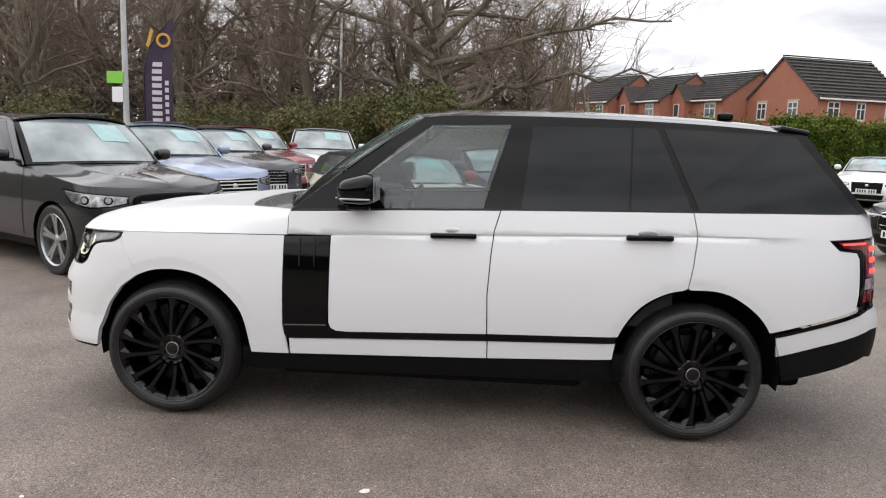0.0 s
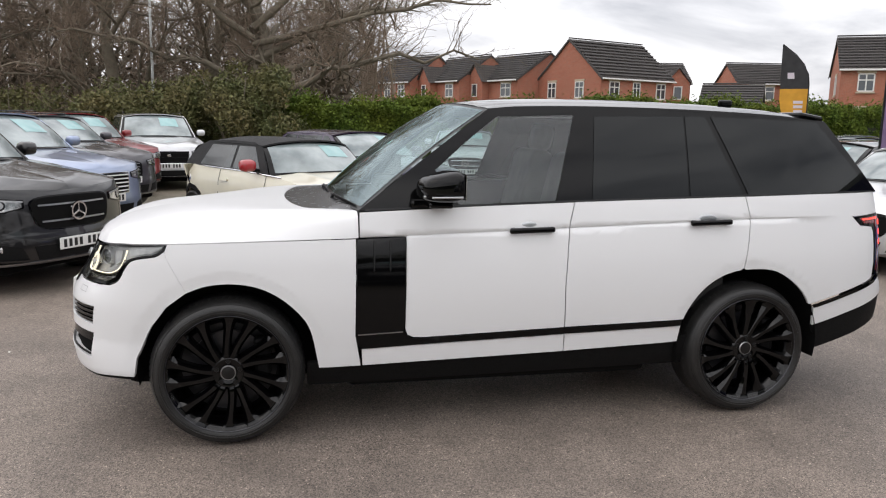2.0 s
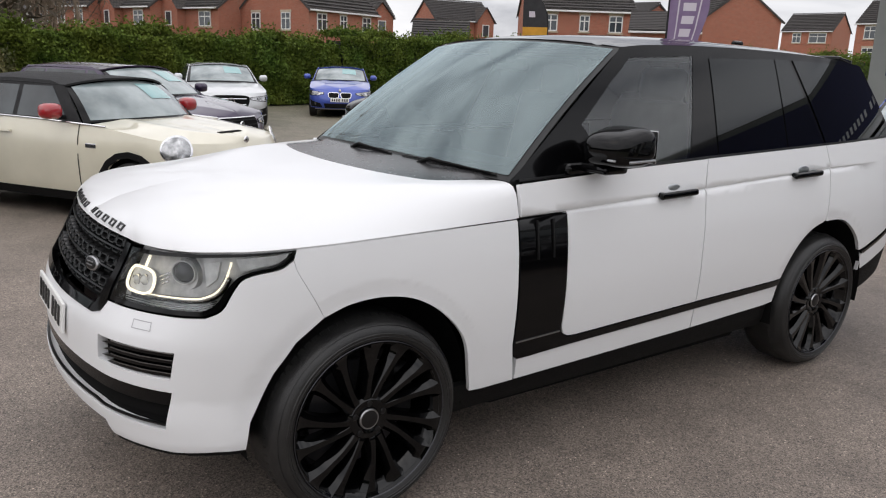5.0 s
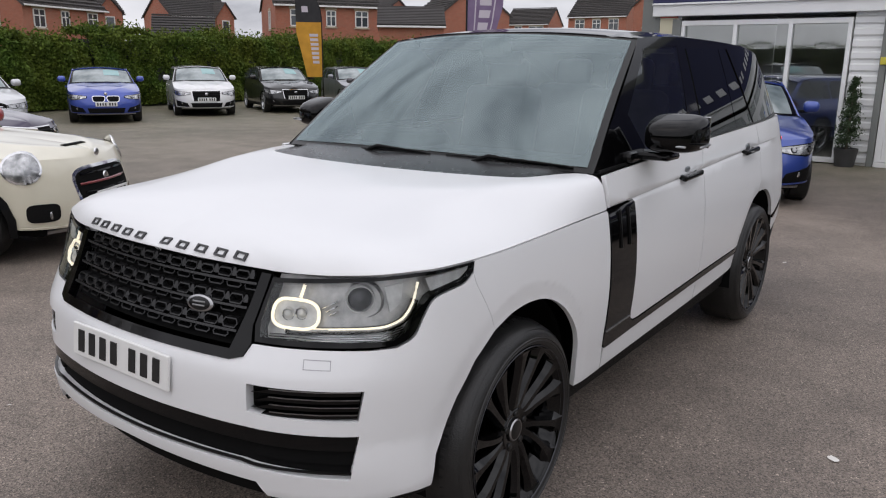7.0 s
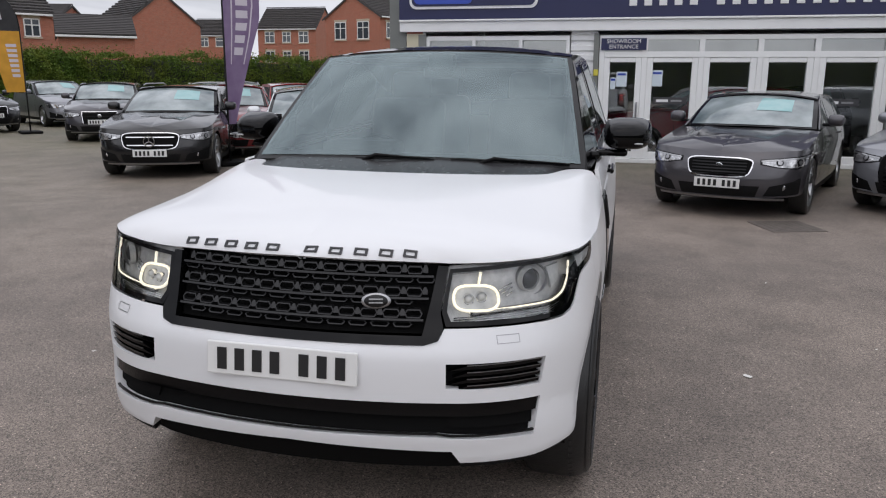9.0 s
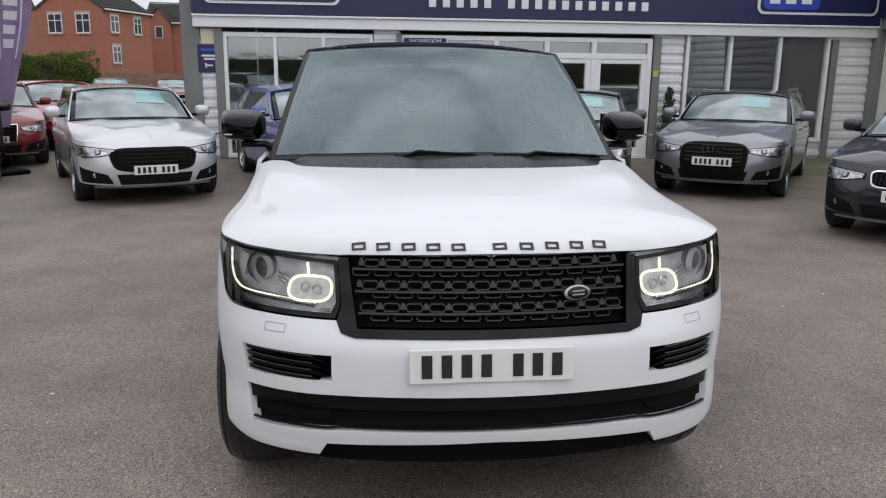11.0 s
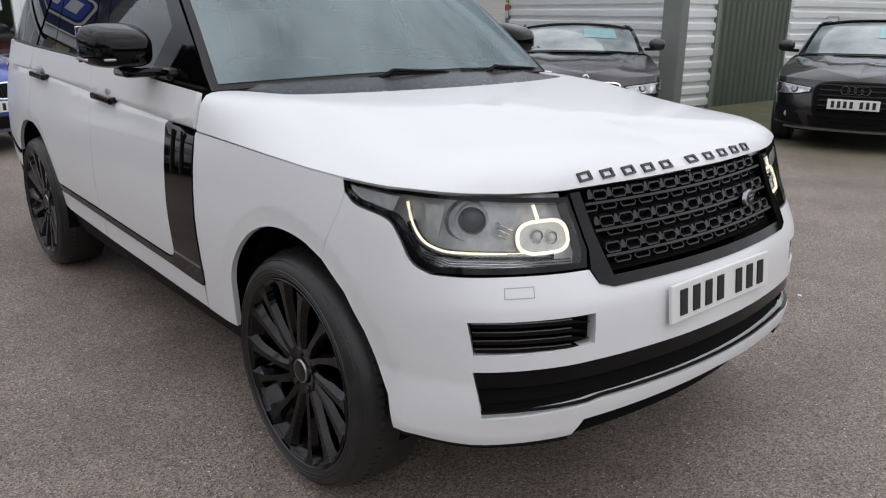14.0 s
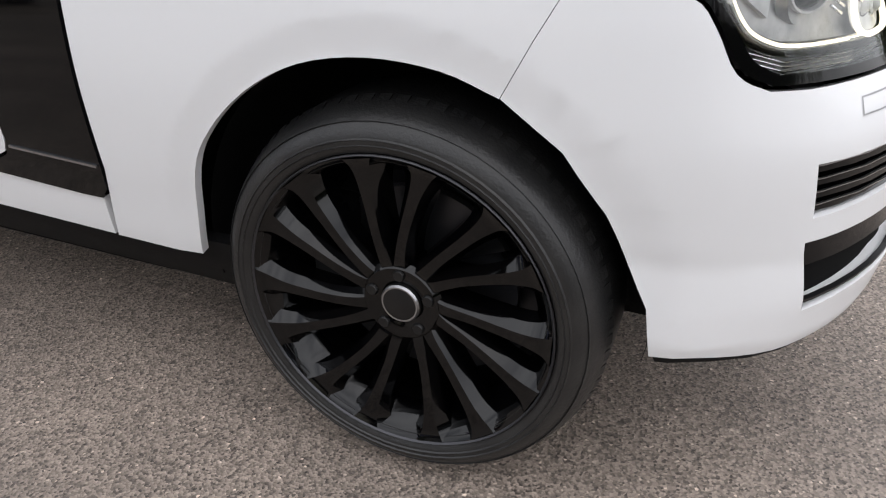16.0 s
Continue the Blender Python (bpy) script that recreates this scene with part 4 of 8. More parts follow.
rng = np.random.default_rng(7)
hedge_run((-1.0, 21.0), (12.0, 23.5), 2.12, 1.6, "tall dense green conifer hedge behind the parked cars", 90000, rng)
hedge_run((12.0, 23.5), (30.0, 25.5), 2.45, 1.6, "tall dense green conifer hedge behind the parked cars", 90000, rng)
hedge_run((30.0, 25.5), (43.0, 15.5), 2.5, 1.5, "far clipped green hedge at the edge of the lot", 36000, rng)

# unseen hedges, added so that wheels, trim and windows mirror something darker
hedge_run((4.0, -21.0), (-30.0, -22.0), 3.0, 1.6, "unseen hedge added on the south to darken reflections", 22000, rng)
hedge_run((-30.0, -22.0), (-31.0, 22.0), 3.0, 1.6, "unseen hedge added on the west to darken reflections", 22000, rng)


def bush(at, r, h, label, count, rng):
    count = int(count * 2.2)
    b = thing("bush", label, "bush", m=pose(*at))
    for k in range(5):
        an = k * 1.26
        tube("stem", [(0.1 * math.cos(an), 0.1 * math.sin(an), 0), (r * 0.35 * math.cos(an), r * 0.35 * math.sin(an), h * 0.5), (r * 0.6 * math.cos(an), r * 0.6 * math.sin(an), h * 0.85)], [0.05, 0.035, 0.012], M_BARK, b, sides=5)
    k = 34
    lobes = np.column_stack([rng.uniform(-r, r, k), rng.uniform(-r, r, k), rng.uniform(0.15, 0.85, k) * h])
    lobes[:, :2] *= (1.05 - 0.6 * (lobes[:, 2:] / h) ** 2)
    w = rng.integers(0, k, count)
    q = rng.normal(size=(count, 3))
    q /= np.linalg.norm(q, axis=1)[:, None]
    p = lobes[w] + q * (rng.uniform(0.55, 1.0, count) * r * 0.34)[:, None]
    p[:, 2] = np.clip(p[:, 2], 0.02, None)
    quads_mesh("leaves", p, 0.058, rng, M_BUSH, b)
    return b


bush((-1.0, 20.0, 0), 1.9, 3.3, "broad evergreen bush at the wood's edge", 12000, rng)
bush((-4.6, 21.0, 0), 1.7, 2.3, "low evergreen bush at the wood's edge", 6000, rng)
bush((-4.0, 22.5, 0), 2.2, 2.8, "broad evergreen bush at the wood's edge", 8000, rng)
bush((-8.5, 23.5, 0), 2.2, 2.6, "low evergreen bush at the wood's edge", 6000, rng)
bush((5.2, 25.0, 0), 1.2, 2.7, "green shrub rising behind the hedge", 7000, rng)
bush((-14.5, 22.0, 0), 2.4, 2.6, "low evergreen bush at the wood's edge", 6000, rng)


def grow(rng, height, spread, lean=0.0, levels=5, trunk_r=0.2, fork=0.25, up=0.35):
    """Branch runs of a bare tree: a list of (points, radii)."""
    runs = []
    def limb(p, d, ln, r, lev):
        pts, rad, q = [p.copy()], [r], p.copy()
        n = 5 if lev < 2 else 4 if lev < 4 else 3
        for i in range(n):
            d = d + rng.normal(0, 0.16 + 0.05 * lev, 3)
            d[2] += up * (0.10 if lev else 0.3)
            d /= np.linalg.norm(d)
            q = q + d * ln / n
            pts.append(q.copy())
            rad.append(r * (1 - 0.55 * (i + 1) / n))
        runs.append((pts, rad))
        if lev >= levels:
            return
        kids = (7, 6, 6, 5, 4, 3)[min(lev, 5)]
        for k in range(kids):
            f = fork + (1 - fork) * (k + rng.uniform(0.1, 0.9)) / kids
            i = min(int(f * n), n - 1)
            base = pts[i] + (pts[i + 1] - pts[i]) * (f * n - i)
            side = rng.normal(size=3)
            side -= d * (side @ d)
            side /= np.linalg.norm(side)
            nd = d * rng.uniform(0.35, 0.9) + side * rng.uniform(0.6, 1.0) * spread
            nd /= np.linalg.norm(nd)
            limb(base, nd, ln * rng.uniform(0.46, 0.72), max(0.006, rad[i] * rng.uniform(0.42, 0.6)), lev + 1)
    limb(np.zeros(3), np.array([lean, 0.0, 1.0]) / math.hypot(1, lean), height * 0.52, trunk_r, 0)
    return runs


def runs_mesh(name, runs, mat, parent, min_r, max_r, sides, label="", kind=""):
    verts, faces = [], []
    for pts, rad in runs:
        if not (min_r <= rad[0] < max_r):
            continue
        p = np.array(pts)
        base = len(verts)
        for i in range(len(p)):
            d = p[min(i + 1, len(p) - 1)] - p[max(i - 1, 0)]
            d /= max(np.linalg.norm(d), 1e-9)
            a = np.cross(d, (0.31, 0.2, 0.93) if abs(d[2]) < 0.9 else (1.0, 0.1, 0))
            a /= np.linalg.norm(a)
            b = np.cross(d, a)
            for k in range(sides):
                an = 2 * math.pi * k / sides
                verts.append(p[i] + (a * math.cos(an) + b * math.sin(an)) * max(rad[i], 0.0045))
        for i in range(len(p) - 1):
            for k in range(sides):
                r0, r1, k2 = base + i * sides, base + (i + 1) * sides, (k + 1) % sides
                faces.append((r0 + k, r0 + k2, r1 + k2, r1 + k))
    me = bpy.data.meshes.new(name)
    me.from_pydata([tuple(map(float, v)) for v in verts], [], faces)
    me.polygons.foreach_set("use_smooth", [True] * len(me.polygons))
    return link_mesh(name, me, mat, parent, label, kind)


def tree(at, rng, height, spread, label, trunk_r=0.22, levels=5, lean=0.0, fork=0.25, up=0.35, reach=()):
    t = thing("tree", label, "tree", "bare trees at the wood's edge", m=pose(*at))
    runs = grow(rng, height, spread, lean, levels, trunk_r, fork, up)
    for z0, dx, dy, dz, r0 in reach:
        n = 9
        pts = [np.array([dx * f, dy * f, z0 + dz * (1 - (1 - f) ** 2)]) + rng.normal(0, 0.16, 3) * (0 < f) for f in np.linspace(0, 1, n)]
        rad = [r0 * (1 - 0.85 * f) + 0.008 for f in np.linspace(0, 1, n)]
        runs.append((pts, rad))
        ln0 = math.hypot(dx, dy)
        for k in range(34):
            f = rng.uniform(0.2, 1.0)
            i0 = min(int(f * (n - 1)), n - 2)
            q = pts[i0] + (pts[i0 + 1] - pts[i0]) * (f * (n - 1) - i0)
            d = np.array([dx, dy, 0]) / ln0 * rng.uniform(0.3, 0.9) + rng.normal(0, 0.5, 3) + np.array([0, 0, 0.25])
            d /= np.linalg.norm(d)
            ln = rng.uniform(0.8, 2.4) * (1.15 - 0.5 * f)
            tip = [q, q + d * ln * 0.5 + rng.normal(0, 0.08, 3), q + d * ln + rng.normal(0, 0.15, 3) + np.array([0, 0, 0.15])]
            runs.append((tip, [max(0.012, rad[i0] * 0.45), 0.012, 0.006]))
            for m_ in range(5):
                g = rng.uniform(0.25, 1.0)
                s = tip[0] + (tip[2] - tip[0]) * g
                e = d + rng.normal(0, 0.7, 3)
                e /= np.linalg.norm(e)
                l2 = rng.uniform(0.3, 0.9)
                runs.append(([s, s + e * l2 * 0.5, s + e * l2 + rng.normal(0, 0.08, 3)], [0.009, 0.006, 0.004]))
    runs_mesh("trunk", runs, M_BARK, t, trunk_r * 0.99, 9, 10)
    runs_mesh("limb", runs, M_BARK, t, 0.03, trunk_r * 0.99, 6)
    runs_mesh("crown", runs, M_TWIG, t, 0.0, 0.03, 3)
    return t


big = tree((-0.6, 26.0, 0), np.random.default_rng(11), 15.0, 1.1, "large spreading bare tree with low wide limbs", 0.42, 5, 0.12, 0.2, 0.2, reach=((3.2, 8.6, -1.0, 0.9, 0.15), (3.8, 7.4, 1.5, 2.4, 0.16), (4.4, 9.0, -2.0, 1.6, 0.13), (5.0, 6.2, -1.0, 3.6, 0.14), (2.8, -6.5, -1.5, 1.6, 0.13), (4.6, -7.0, 0.5, 2.6, 0.14)))
oak = tree((-5.5, 27.5, 0), np.random.default_rng(5), 15.0, 0.8, "many-stemmed bare tree at the wood's edge", 0.30, 5, -0.05, 0.06, 0.45)
ash = tree((-12.0, 29.0, 0), np.random.default_rng(23), 16.0, 0.75, "tall bare tree with upright limbs", 0.26, 5, 0.05, 0.15, 0.5)
placing = [(ash, -17.5, 27.0, 40, 1.0), (oak, -22.0, 30.0, 120, 1.05), (ash, -3.0, 33.0, 200, 1.1), (oak, -8.5, 34.0, 260, 1.0), (ash, -27.0, 28.0, 300, 1.0), (oak, -14.0, 37.0, 30, 1.15), (big, -19.5, 38.0, 77, 1.0),
           (ash, -32.0, 35.0, 10, 1.1), (oak, -36.0, 29.0, 190, 1.1), (ash, 3.5, 40.0, 150, 0.8), (ash, -24.0, 42.0, 330, 1.2), (oak, -42.0, 36.0, 80, 1.2), (ash, -10.0, 45.0, 100, 1.2), (ash, -30.0, 46.0, 145, 1.2), (oak, -1.0, 46.0, 20, 0.9)]
for src, x, y, rz, sc in placing:
    copy_thing(src, pose(x, y, 0, 0, 0, rz) @ Matrix.Scale(sc, 4))
# the wood's floor and depth
M_WOOD = material("undergrowth", (0.105, 0.080, 0.054), 0.95, grain=0.6, tint=(0.06, 0.048, 0.034), random_by="island")
k = 60000
px = rng.uniform(-75, 4, k)
py = 30 + rng.uniform(0, 26, k) - px * 0.05
pz = np.abs(rng.normal(0, 1.0, k)) * 1.9 + 0.02
quads_mesh("undergrowth", np.column_stack([px, py, pz]), 0.30, rng, M_WOOD, None, "brown winter undergrowth and bramble in the wood", flatten=0.25)
flat_sheet("bank", [(-120, 52), (12, 60), (12, 90), (-120, 90)], 0.0, M_WOOD, "leaf-strewn bank of the wood")
far_wood = []
for i in range(400):
    q = np.array([rng.uniform(-90, 9), rng.uniform(50, 75), 0.0])
    far_wood.append(([q, q + [rng.normal(0, 0.3), 0, 4], q + [rng.normal(0, 0.8), 0, rng.uniform(8, 12)]], [rng.uniform(0.1, 0.22), 0.1, 0.03]))
    for j in range(13):
        z = rng.uniform(2, 10)
        far_wood.append(([q + [0, 0, z], q + [rng.normal(0, 1.2), rng.normal(0, 1), z + rng.uniform(1, 2.6)], q + [rng.normal(0, 2.2), 0, z + rng.uniform(2, 4)]], [0.05, 0.03, 0.012]))
runs_mesh("far_trees", far_wood, M_TWIG, None, 0, 9, 4, "dense bare wood in the distance", "stuff")


# ---- flags, posts ----
M_FLAG_DARK = material("flag_dark", (0.045, 0.028, 0.055), 0.8, grain=6)
M_FLAG_GOLD = material("flag_gold", (0.55, 0.30, 0.05), 0.7)
M_FLAG_PURPLE = material("flag_purple", (0.17, 0.11, 0.21), 0.8, grain=4, tint=(0.23, 0.17, 0.27))
M_FLAG_YELLOW = material("flag_yellow", (0.60, 0.30, 0.025), 0.75, grain=4)
M_FLAG_BLACK = material("flag_black", (0.03, 0.03, 0.032), 0.8, grain=6)
M_FLAG_PALE = material("flag_pale", (0.55, 0.50, 0.55), 0.75)
M_POST = material("galvanised_post", (0.50, 0.51, 0.50), 0.55, grain=3)


def feather_flag(at, rot, height, width, cloth, label, lower=None, split=0.5, marks=(), base=0.75, lean=0.0, taper=0.0):
    """A feather banner: a pole that bows over at the top, and a cloth; marks: (kind, across, up, width, height)."""
    f = thing("feather_flag", label, "flag", "feather flags", m=pose(*at, lean, 0, rot))
    tube("pole", [(0, 0, 0), (0, 0, base)] + [(0.97 * width * max(0.0, (v - 0.60) / 0.40) ** 2.2, 0, base + v * (height - base)) for v in (0.3, 0.6, 0.7, 0.8, 0.9, 1.0)], [0.022, 0.02, 0.018, 0.016, 0.013, 0.011, 0.008, 0.006], M_SATIN, f)
    block("foot", (0.55, 0.55, 0.08), (0, 0, 0.04), M_PLASTIC, f, bevel=0.03)
    def cloth_at(u, v, o=0.0):
        z = base + v * (height - base)
        x0 = 0.015 + 0.97 * width * np.clip((v - 0.60) / 0.40, 0, 1) ** 2.2
        x1 = width * (0.94 + 0.06 * v) * (1 - taper * np.clip(1 - v / 0.45, 0, 1))
        x = x0 + u * np.maximum(x1 - x0, 0.0)
        return np.stack([x, 0.05 * np.sin(3.0 * v + 2.4 * u) * u + 0.03 * np.sin(9 * v) * u + o, z], -1)
    for nm, v0, v1, mat in ((("cloth", 0.0, 1.0, cloth),) if lower is None else (("cloth", split, 1.0, cloth), ("cloth", 0.0, split, lower))):
        patch(nm, cloth_at, 8, 26, mat, f, 0.0, v=(v0, v1), centre=(width / 2, 5, 1))
    for u0, u1, v0, v1, mat in marks:
        for o in (-0.006, 0.006):
            patch("mark", lambda u, v, o=o: cloth_at(u, v, o), 4, 4, mat, f, 0.0, u=(u0, u1), v=(v0, v1), centre=(width / 2, 5, 1))
    return f


bars = lambda mat, u0, u1, v0, v1, n: tuple((u0, u1, v0 + (v1 - v0) * k / n, v0 + (v1 - v0) * (k + 0.62) / n, mat) for k in range(n))
gold = feather_flag((-5.65, 11.2, 0), 8, 3.9, 0.62, M_FLAG_DARK, "dark feather flag with a gold ring mark", marks=bars(M_FLAG_PALE, 0.25, 0.6, 0.3, 0.72, 9) + bars(M_FLAG_PALE, 0.72, 0.86, 0.12, 0.6, 10))
lathe("ring_mark", [(0.10, -0.012), (0.15, -0.012), (0.15, 0.06), (0.10, 0.06)], M_FLAG_GOLD, gold, turns=24, closed=True, at=(0.42, -0.03, 3.42))
block("stroke_mark", (0.07, 0.012, 0.36), (0.14, -0.035, 3.45), M_FLAG_GOLD, gold, bevel=0.02, rot=(0, 16, 0))
feather_flag((9.95, 6.15, 0), -40, 4.9, 0.70, M_FLAG_PURPLE, "lilac feather flag with pale bars", base=0.75, taper=0.75, marks=bars(M_FLAG_PALE, 0.35, 0.68, 0.30, 0.72, 8) + ((0.22, 0.26, 0.26, 0.76, M_FLAG_PALE), (0.78, 0.82, 0.26, 0.76, M_FLAG_PALE)))
feather_flag((15.5, 15.4, 0), 142, 4.08, 0.8, M_FLAG_BLACK, "black and yellow feather flag", base=1.15, taper=0.35, lower=M_FLAG_YELLOW, split=0.56, marks=bars(M_FLAG_PALE, 0.15, 0.5, 0.14, 0.46, 7) + ((0.5, 0.75, 0.66, 0.72, M_FLAG_PALE),))
lamp = thing("street_lamp", "white lamp post with a green and a white notice", "lamp post")
tube("column", [(-6.1, 11.3, 0), (-6.1, 11.3, 1.0), (-6.12, 11.3, 4.0), (-6.14, 11.3, 7.5)], [0.075, 0.065, 0.058, 0.05], M_POST, lamp, sides=12)
block("notice", (0.36, 0.02, 0.25), (-6.30, 11.22, 2.62), material("notice_green", (0.20, 0.55, 0.06), 0.5), lamp, bevel=0.01)
block("notice", (0.24, 0.02, 0.32), (-6.25, 11.22, 2.26), M_SIGNWHITE, lamp, bevel=0.01)
block("lantern", (0.22, 0.6, 0.12), (-6.14, 11.0, 7.5), M_POST, lamp, bevel=0.04)
lamp2 = thing("street_lamp", "thin grey lamp post by the wood", "lamp post")
tube("column", [(-4.2, 25.5, 0), (-4.2, 25.5, 3.5), (-4.2, 25.5, 6.0)], [0.06, 0.05, 0.04], M_POST, lamp2, sides=10)


def spiral_tree(at, label):
    """A clipped spiral bay in a pot."""
    t = thing("topiary", label, "plant", "topiary by the entrance", m=pose(*at))
    lathe("pot", [(0.0, 0.0), (0.15, 0.0), (0.19, 0.3), (0.175, 0.3), (0.16, 0.25), (0.0, 0.25)], M_POT, t, turns=20, axis="Z")
    tube("stem", [(0, 0, 0.2), (0, 0, 1.35)], 0.02, M_BARK, t)
    k = 3000
    f = rng.uniform(0, 1, k)
    a = f * 5 * 2 * math.pi
    r = 0.20 * (1 - 0.75 * f)
    p = np.column_stack([np.cos(a) * r * 0.55, np.sin(a) * r * 0.55, 0.38 + f * 1.05]) + rng.normal(0, 0.055, (k, 3)) * (1.1 - 0.6 * f)[:, None]
    quads_mesh("leaves", p, 0.022, rng, M_TOPIARY, t)
    return t


spiral_tree((12.22, -0.02, 0), "clipped spiral shrub in a dark pot")
spiral_tree((12.22, -5.85, 0), "clipped spiral shrub in a dark pot")

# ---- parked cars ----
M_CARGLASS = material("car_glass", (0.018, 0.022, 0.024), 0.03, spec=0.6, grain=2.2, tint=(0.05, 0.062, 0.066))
# pale noise in the base colour stands in for sky mirrored in the screen
M_CARSCREEN = material("windscreen_painted_sky", (0.10, 0.13, 0.135), 0.03, spec=1.0, grain=2.0, tint=(0.36, 0.41, 0.41))
M_HEADLAMP = material("headlamp", (0.72, 0.725, 0.73), 0.16, metal=0.75, coat=1.0, grain=16, tint=(0.14, 0.145, 0.15))


def paint(name, colour, metal=0.0):
    return material(name, colour, 0.30 if metal else 0.36, metal, coat=1.0, grain=2.0, tint=[c * 0.86 for c in colour], spec=0.5 if max(colour) > 0.1 else 0.3)


def wheel_at(parent, x, y, r, width, rim, out, spokes=5, name="wheel", finish=None):
    """A road wheel whose outer face looks along out (-1: the left side)."""
    w = thing(name)
    w.parent = parent
    w.matrix_basis = pose(x, y, r)
    h = width / 2
    lathe("tyre", [(rim * 0.97, -h * 0.9), (rim + 0.012, -h * 0.97), (r * 0.93, -h), (r * 0.985, -h * 0.86), (r, -h * 0.5), (r, h * 0.5), (r * 0.985, h * 0.86), (r * 0.93, h), (rim + 0.012, h * 0.97), (rim * 0.97, h * 0.9)], M_TYRE, w, turns=36, closed=True)
    face = out * h
    bm = bmesh.new()
    for k in range(spokes):
        a = 2 * math.pi * k / spokes + 0.3
        for da in (-0.14, 0.14):
            pts = []
            for rr, ww, dd in ((rim * 0.17, 0.024, 0.60), (rim * 0.6, 0.02, 0.72), (rim * 0.98, 0.026, 0.82)):
                ang = a + da * (0.4 + 0.6 * rr / rim)
                c, s = math.cos(ang), math.sin(ang)
                for sg in (-1, 1):
                    pts.append((c * rr - s * ww * sg, face * dd, s * rr + c * ww * sg))
            vs = [bm.verts.new(p) for p in pts]
            us = [bm.verts.new((p[0], p[1] - out * 0.035, p[2])) for p in pts]
            for i in (0, 2):
                bm.faces.new((vs[i], vs[i + 1], vs[i + 3], vs[i + 2]))
                for j in (0, 1):
                    bm.faces.new((vs[i + j], vs[i + 2 + j], us[i + 2 + j], us[i + j]))
    bmesh.ops.recalc_face_normals(bm, faces=bm.faces[:])
    part("spokes", bm, finish or M_ALLOY, w, smooth=False)
    lathe("rim", [(rim * 0.86, -h * 0.6 * out), (rim * 0.94, face * 0.8), (rim, face * 0.93), (rim * 0.985, face * 0.97), (rim * 0.95, face * 0.9)], finish or M_ALLOY, w, turns=32)
    lathe("hub", [(0.0, face * 0.74), (rim * 0.1, face * 0.72), (rim * 0.2, face * 0.62), (rim * 0.2, face * 0.3)], finish or M_ALLOY, w, turns=16)
    lathe("brake_disc", [(0.0, face * 0.05), (rim * 0.84, face * 0.05)], M_ALLOY_DARK, w, turns=20)
    return w


def arch(cx, cz, r, z0, n=11):
    """An arch's run of (x, z) from its front foot over the top to its rear foot."""
    a0 = math.asin(max(-1, min(1, (z0 - cz) / r)))
    return [(cx - r * math.cos(a), cz + r * math.sin(a)) for a in np.linspace(a0, math.pi - a0, n)]


def number_plate(parent, at, rot, width=0.52, dark=M_PLATEINK, name="number_plate"):
    """A white plate with plain bars in place of its characters; its face looks along local -x."""
    p = block(name, (0.012, width, 0.111), (0, 0, 0), M_PLATE, parent, "white number plate with dark bars", bevel=0.004)
    p.matrix_basis = pose(*at, *rot)
    for k in range(7):
        y = -0.205 + k * 0.062 + (0.038 if k > 3 else 0)
        block("bar", (0.004, 0.034, 0.074), (-0.008, -y * width / 0.52, 0), dark, p, bevel=0.001)
    return p


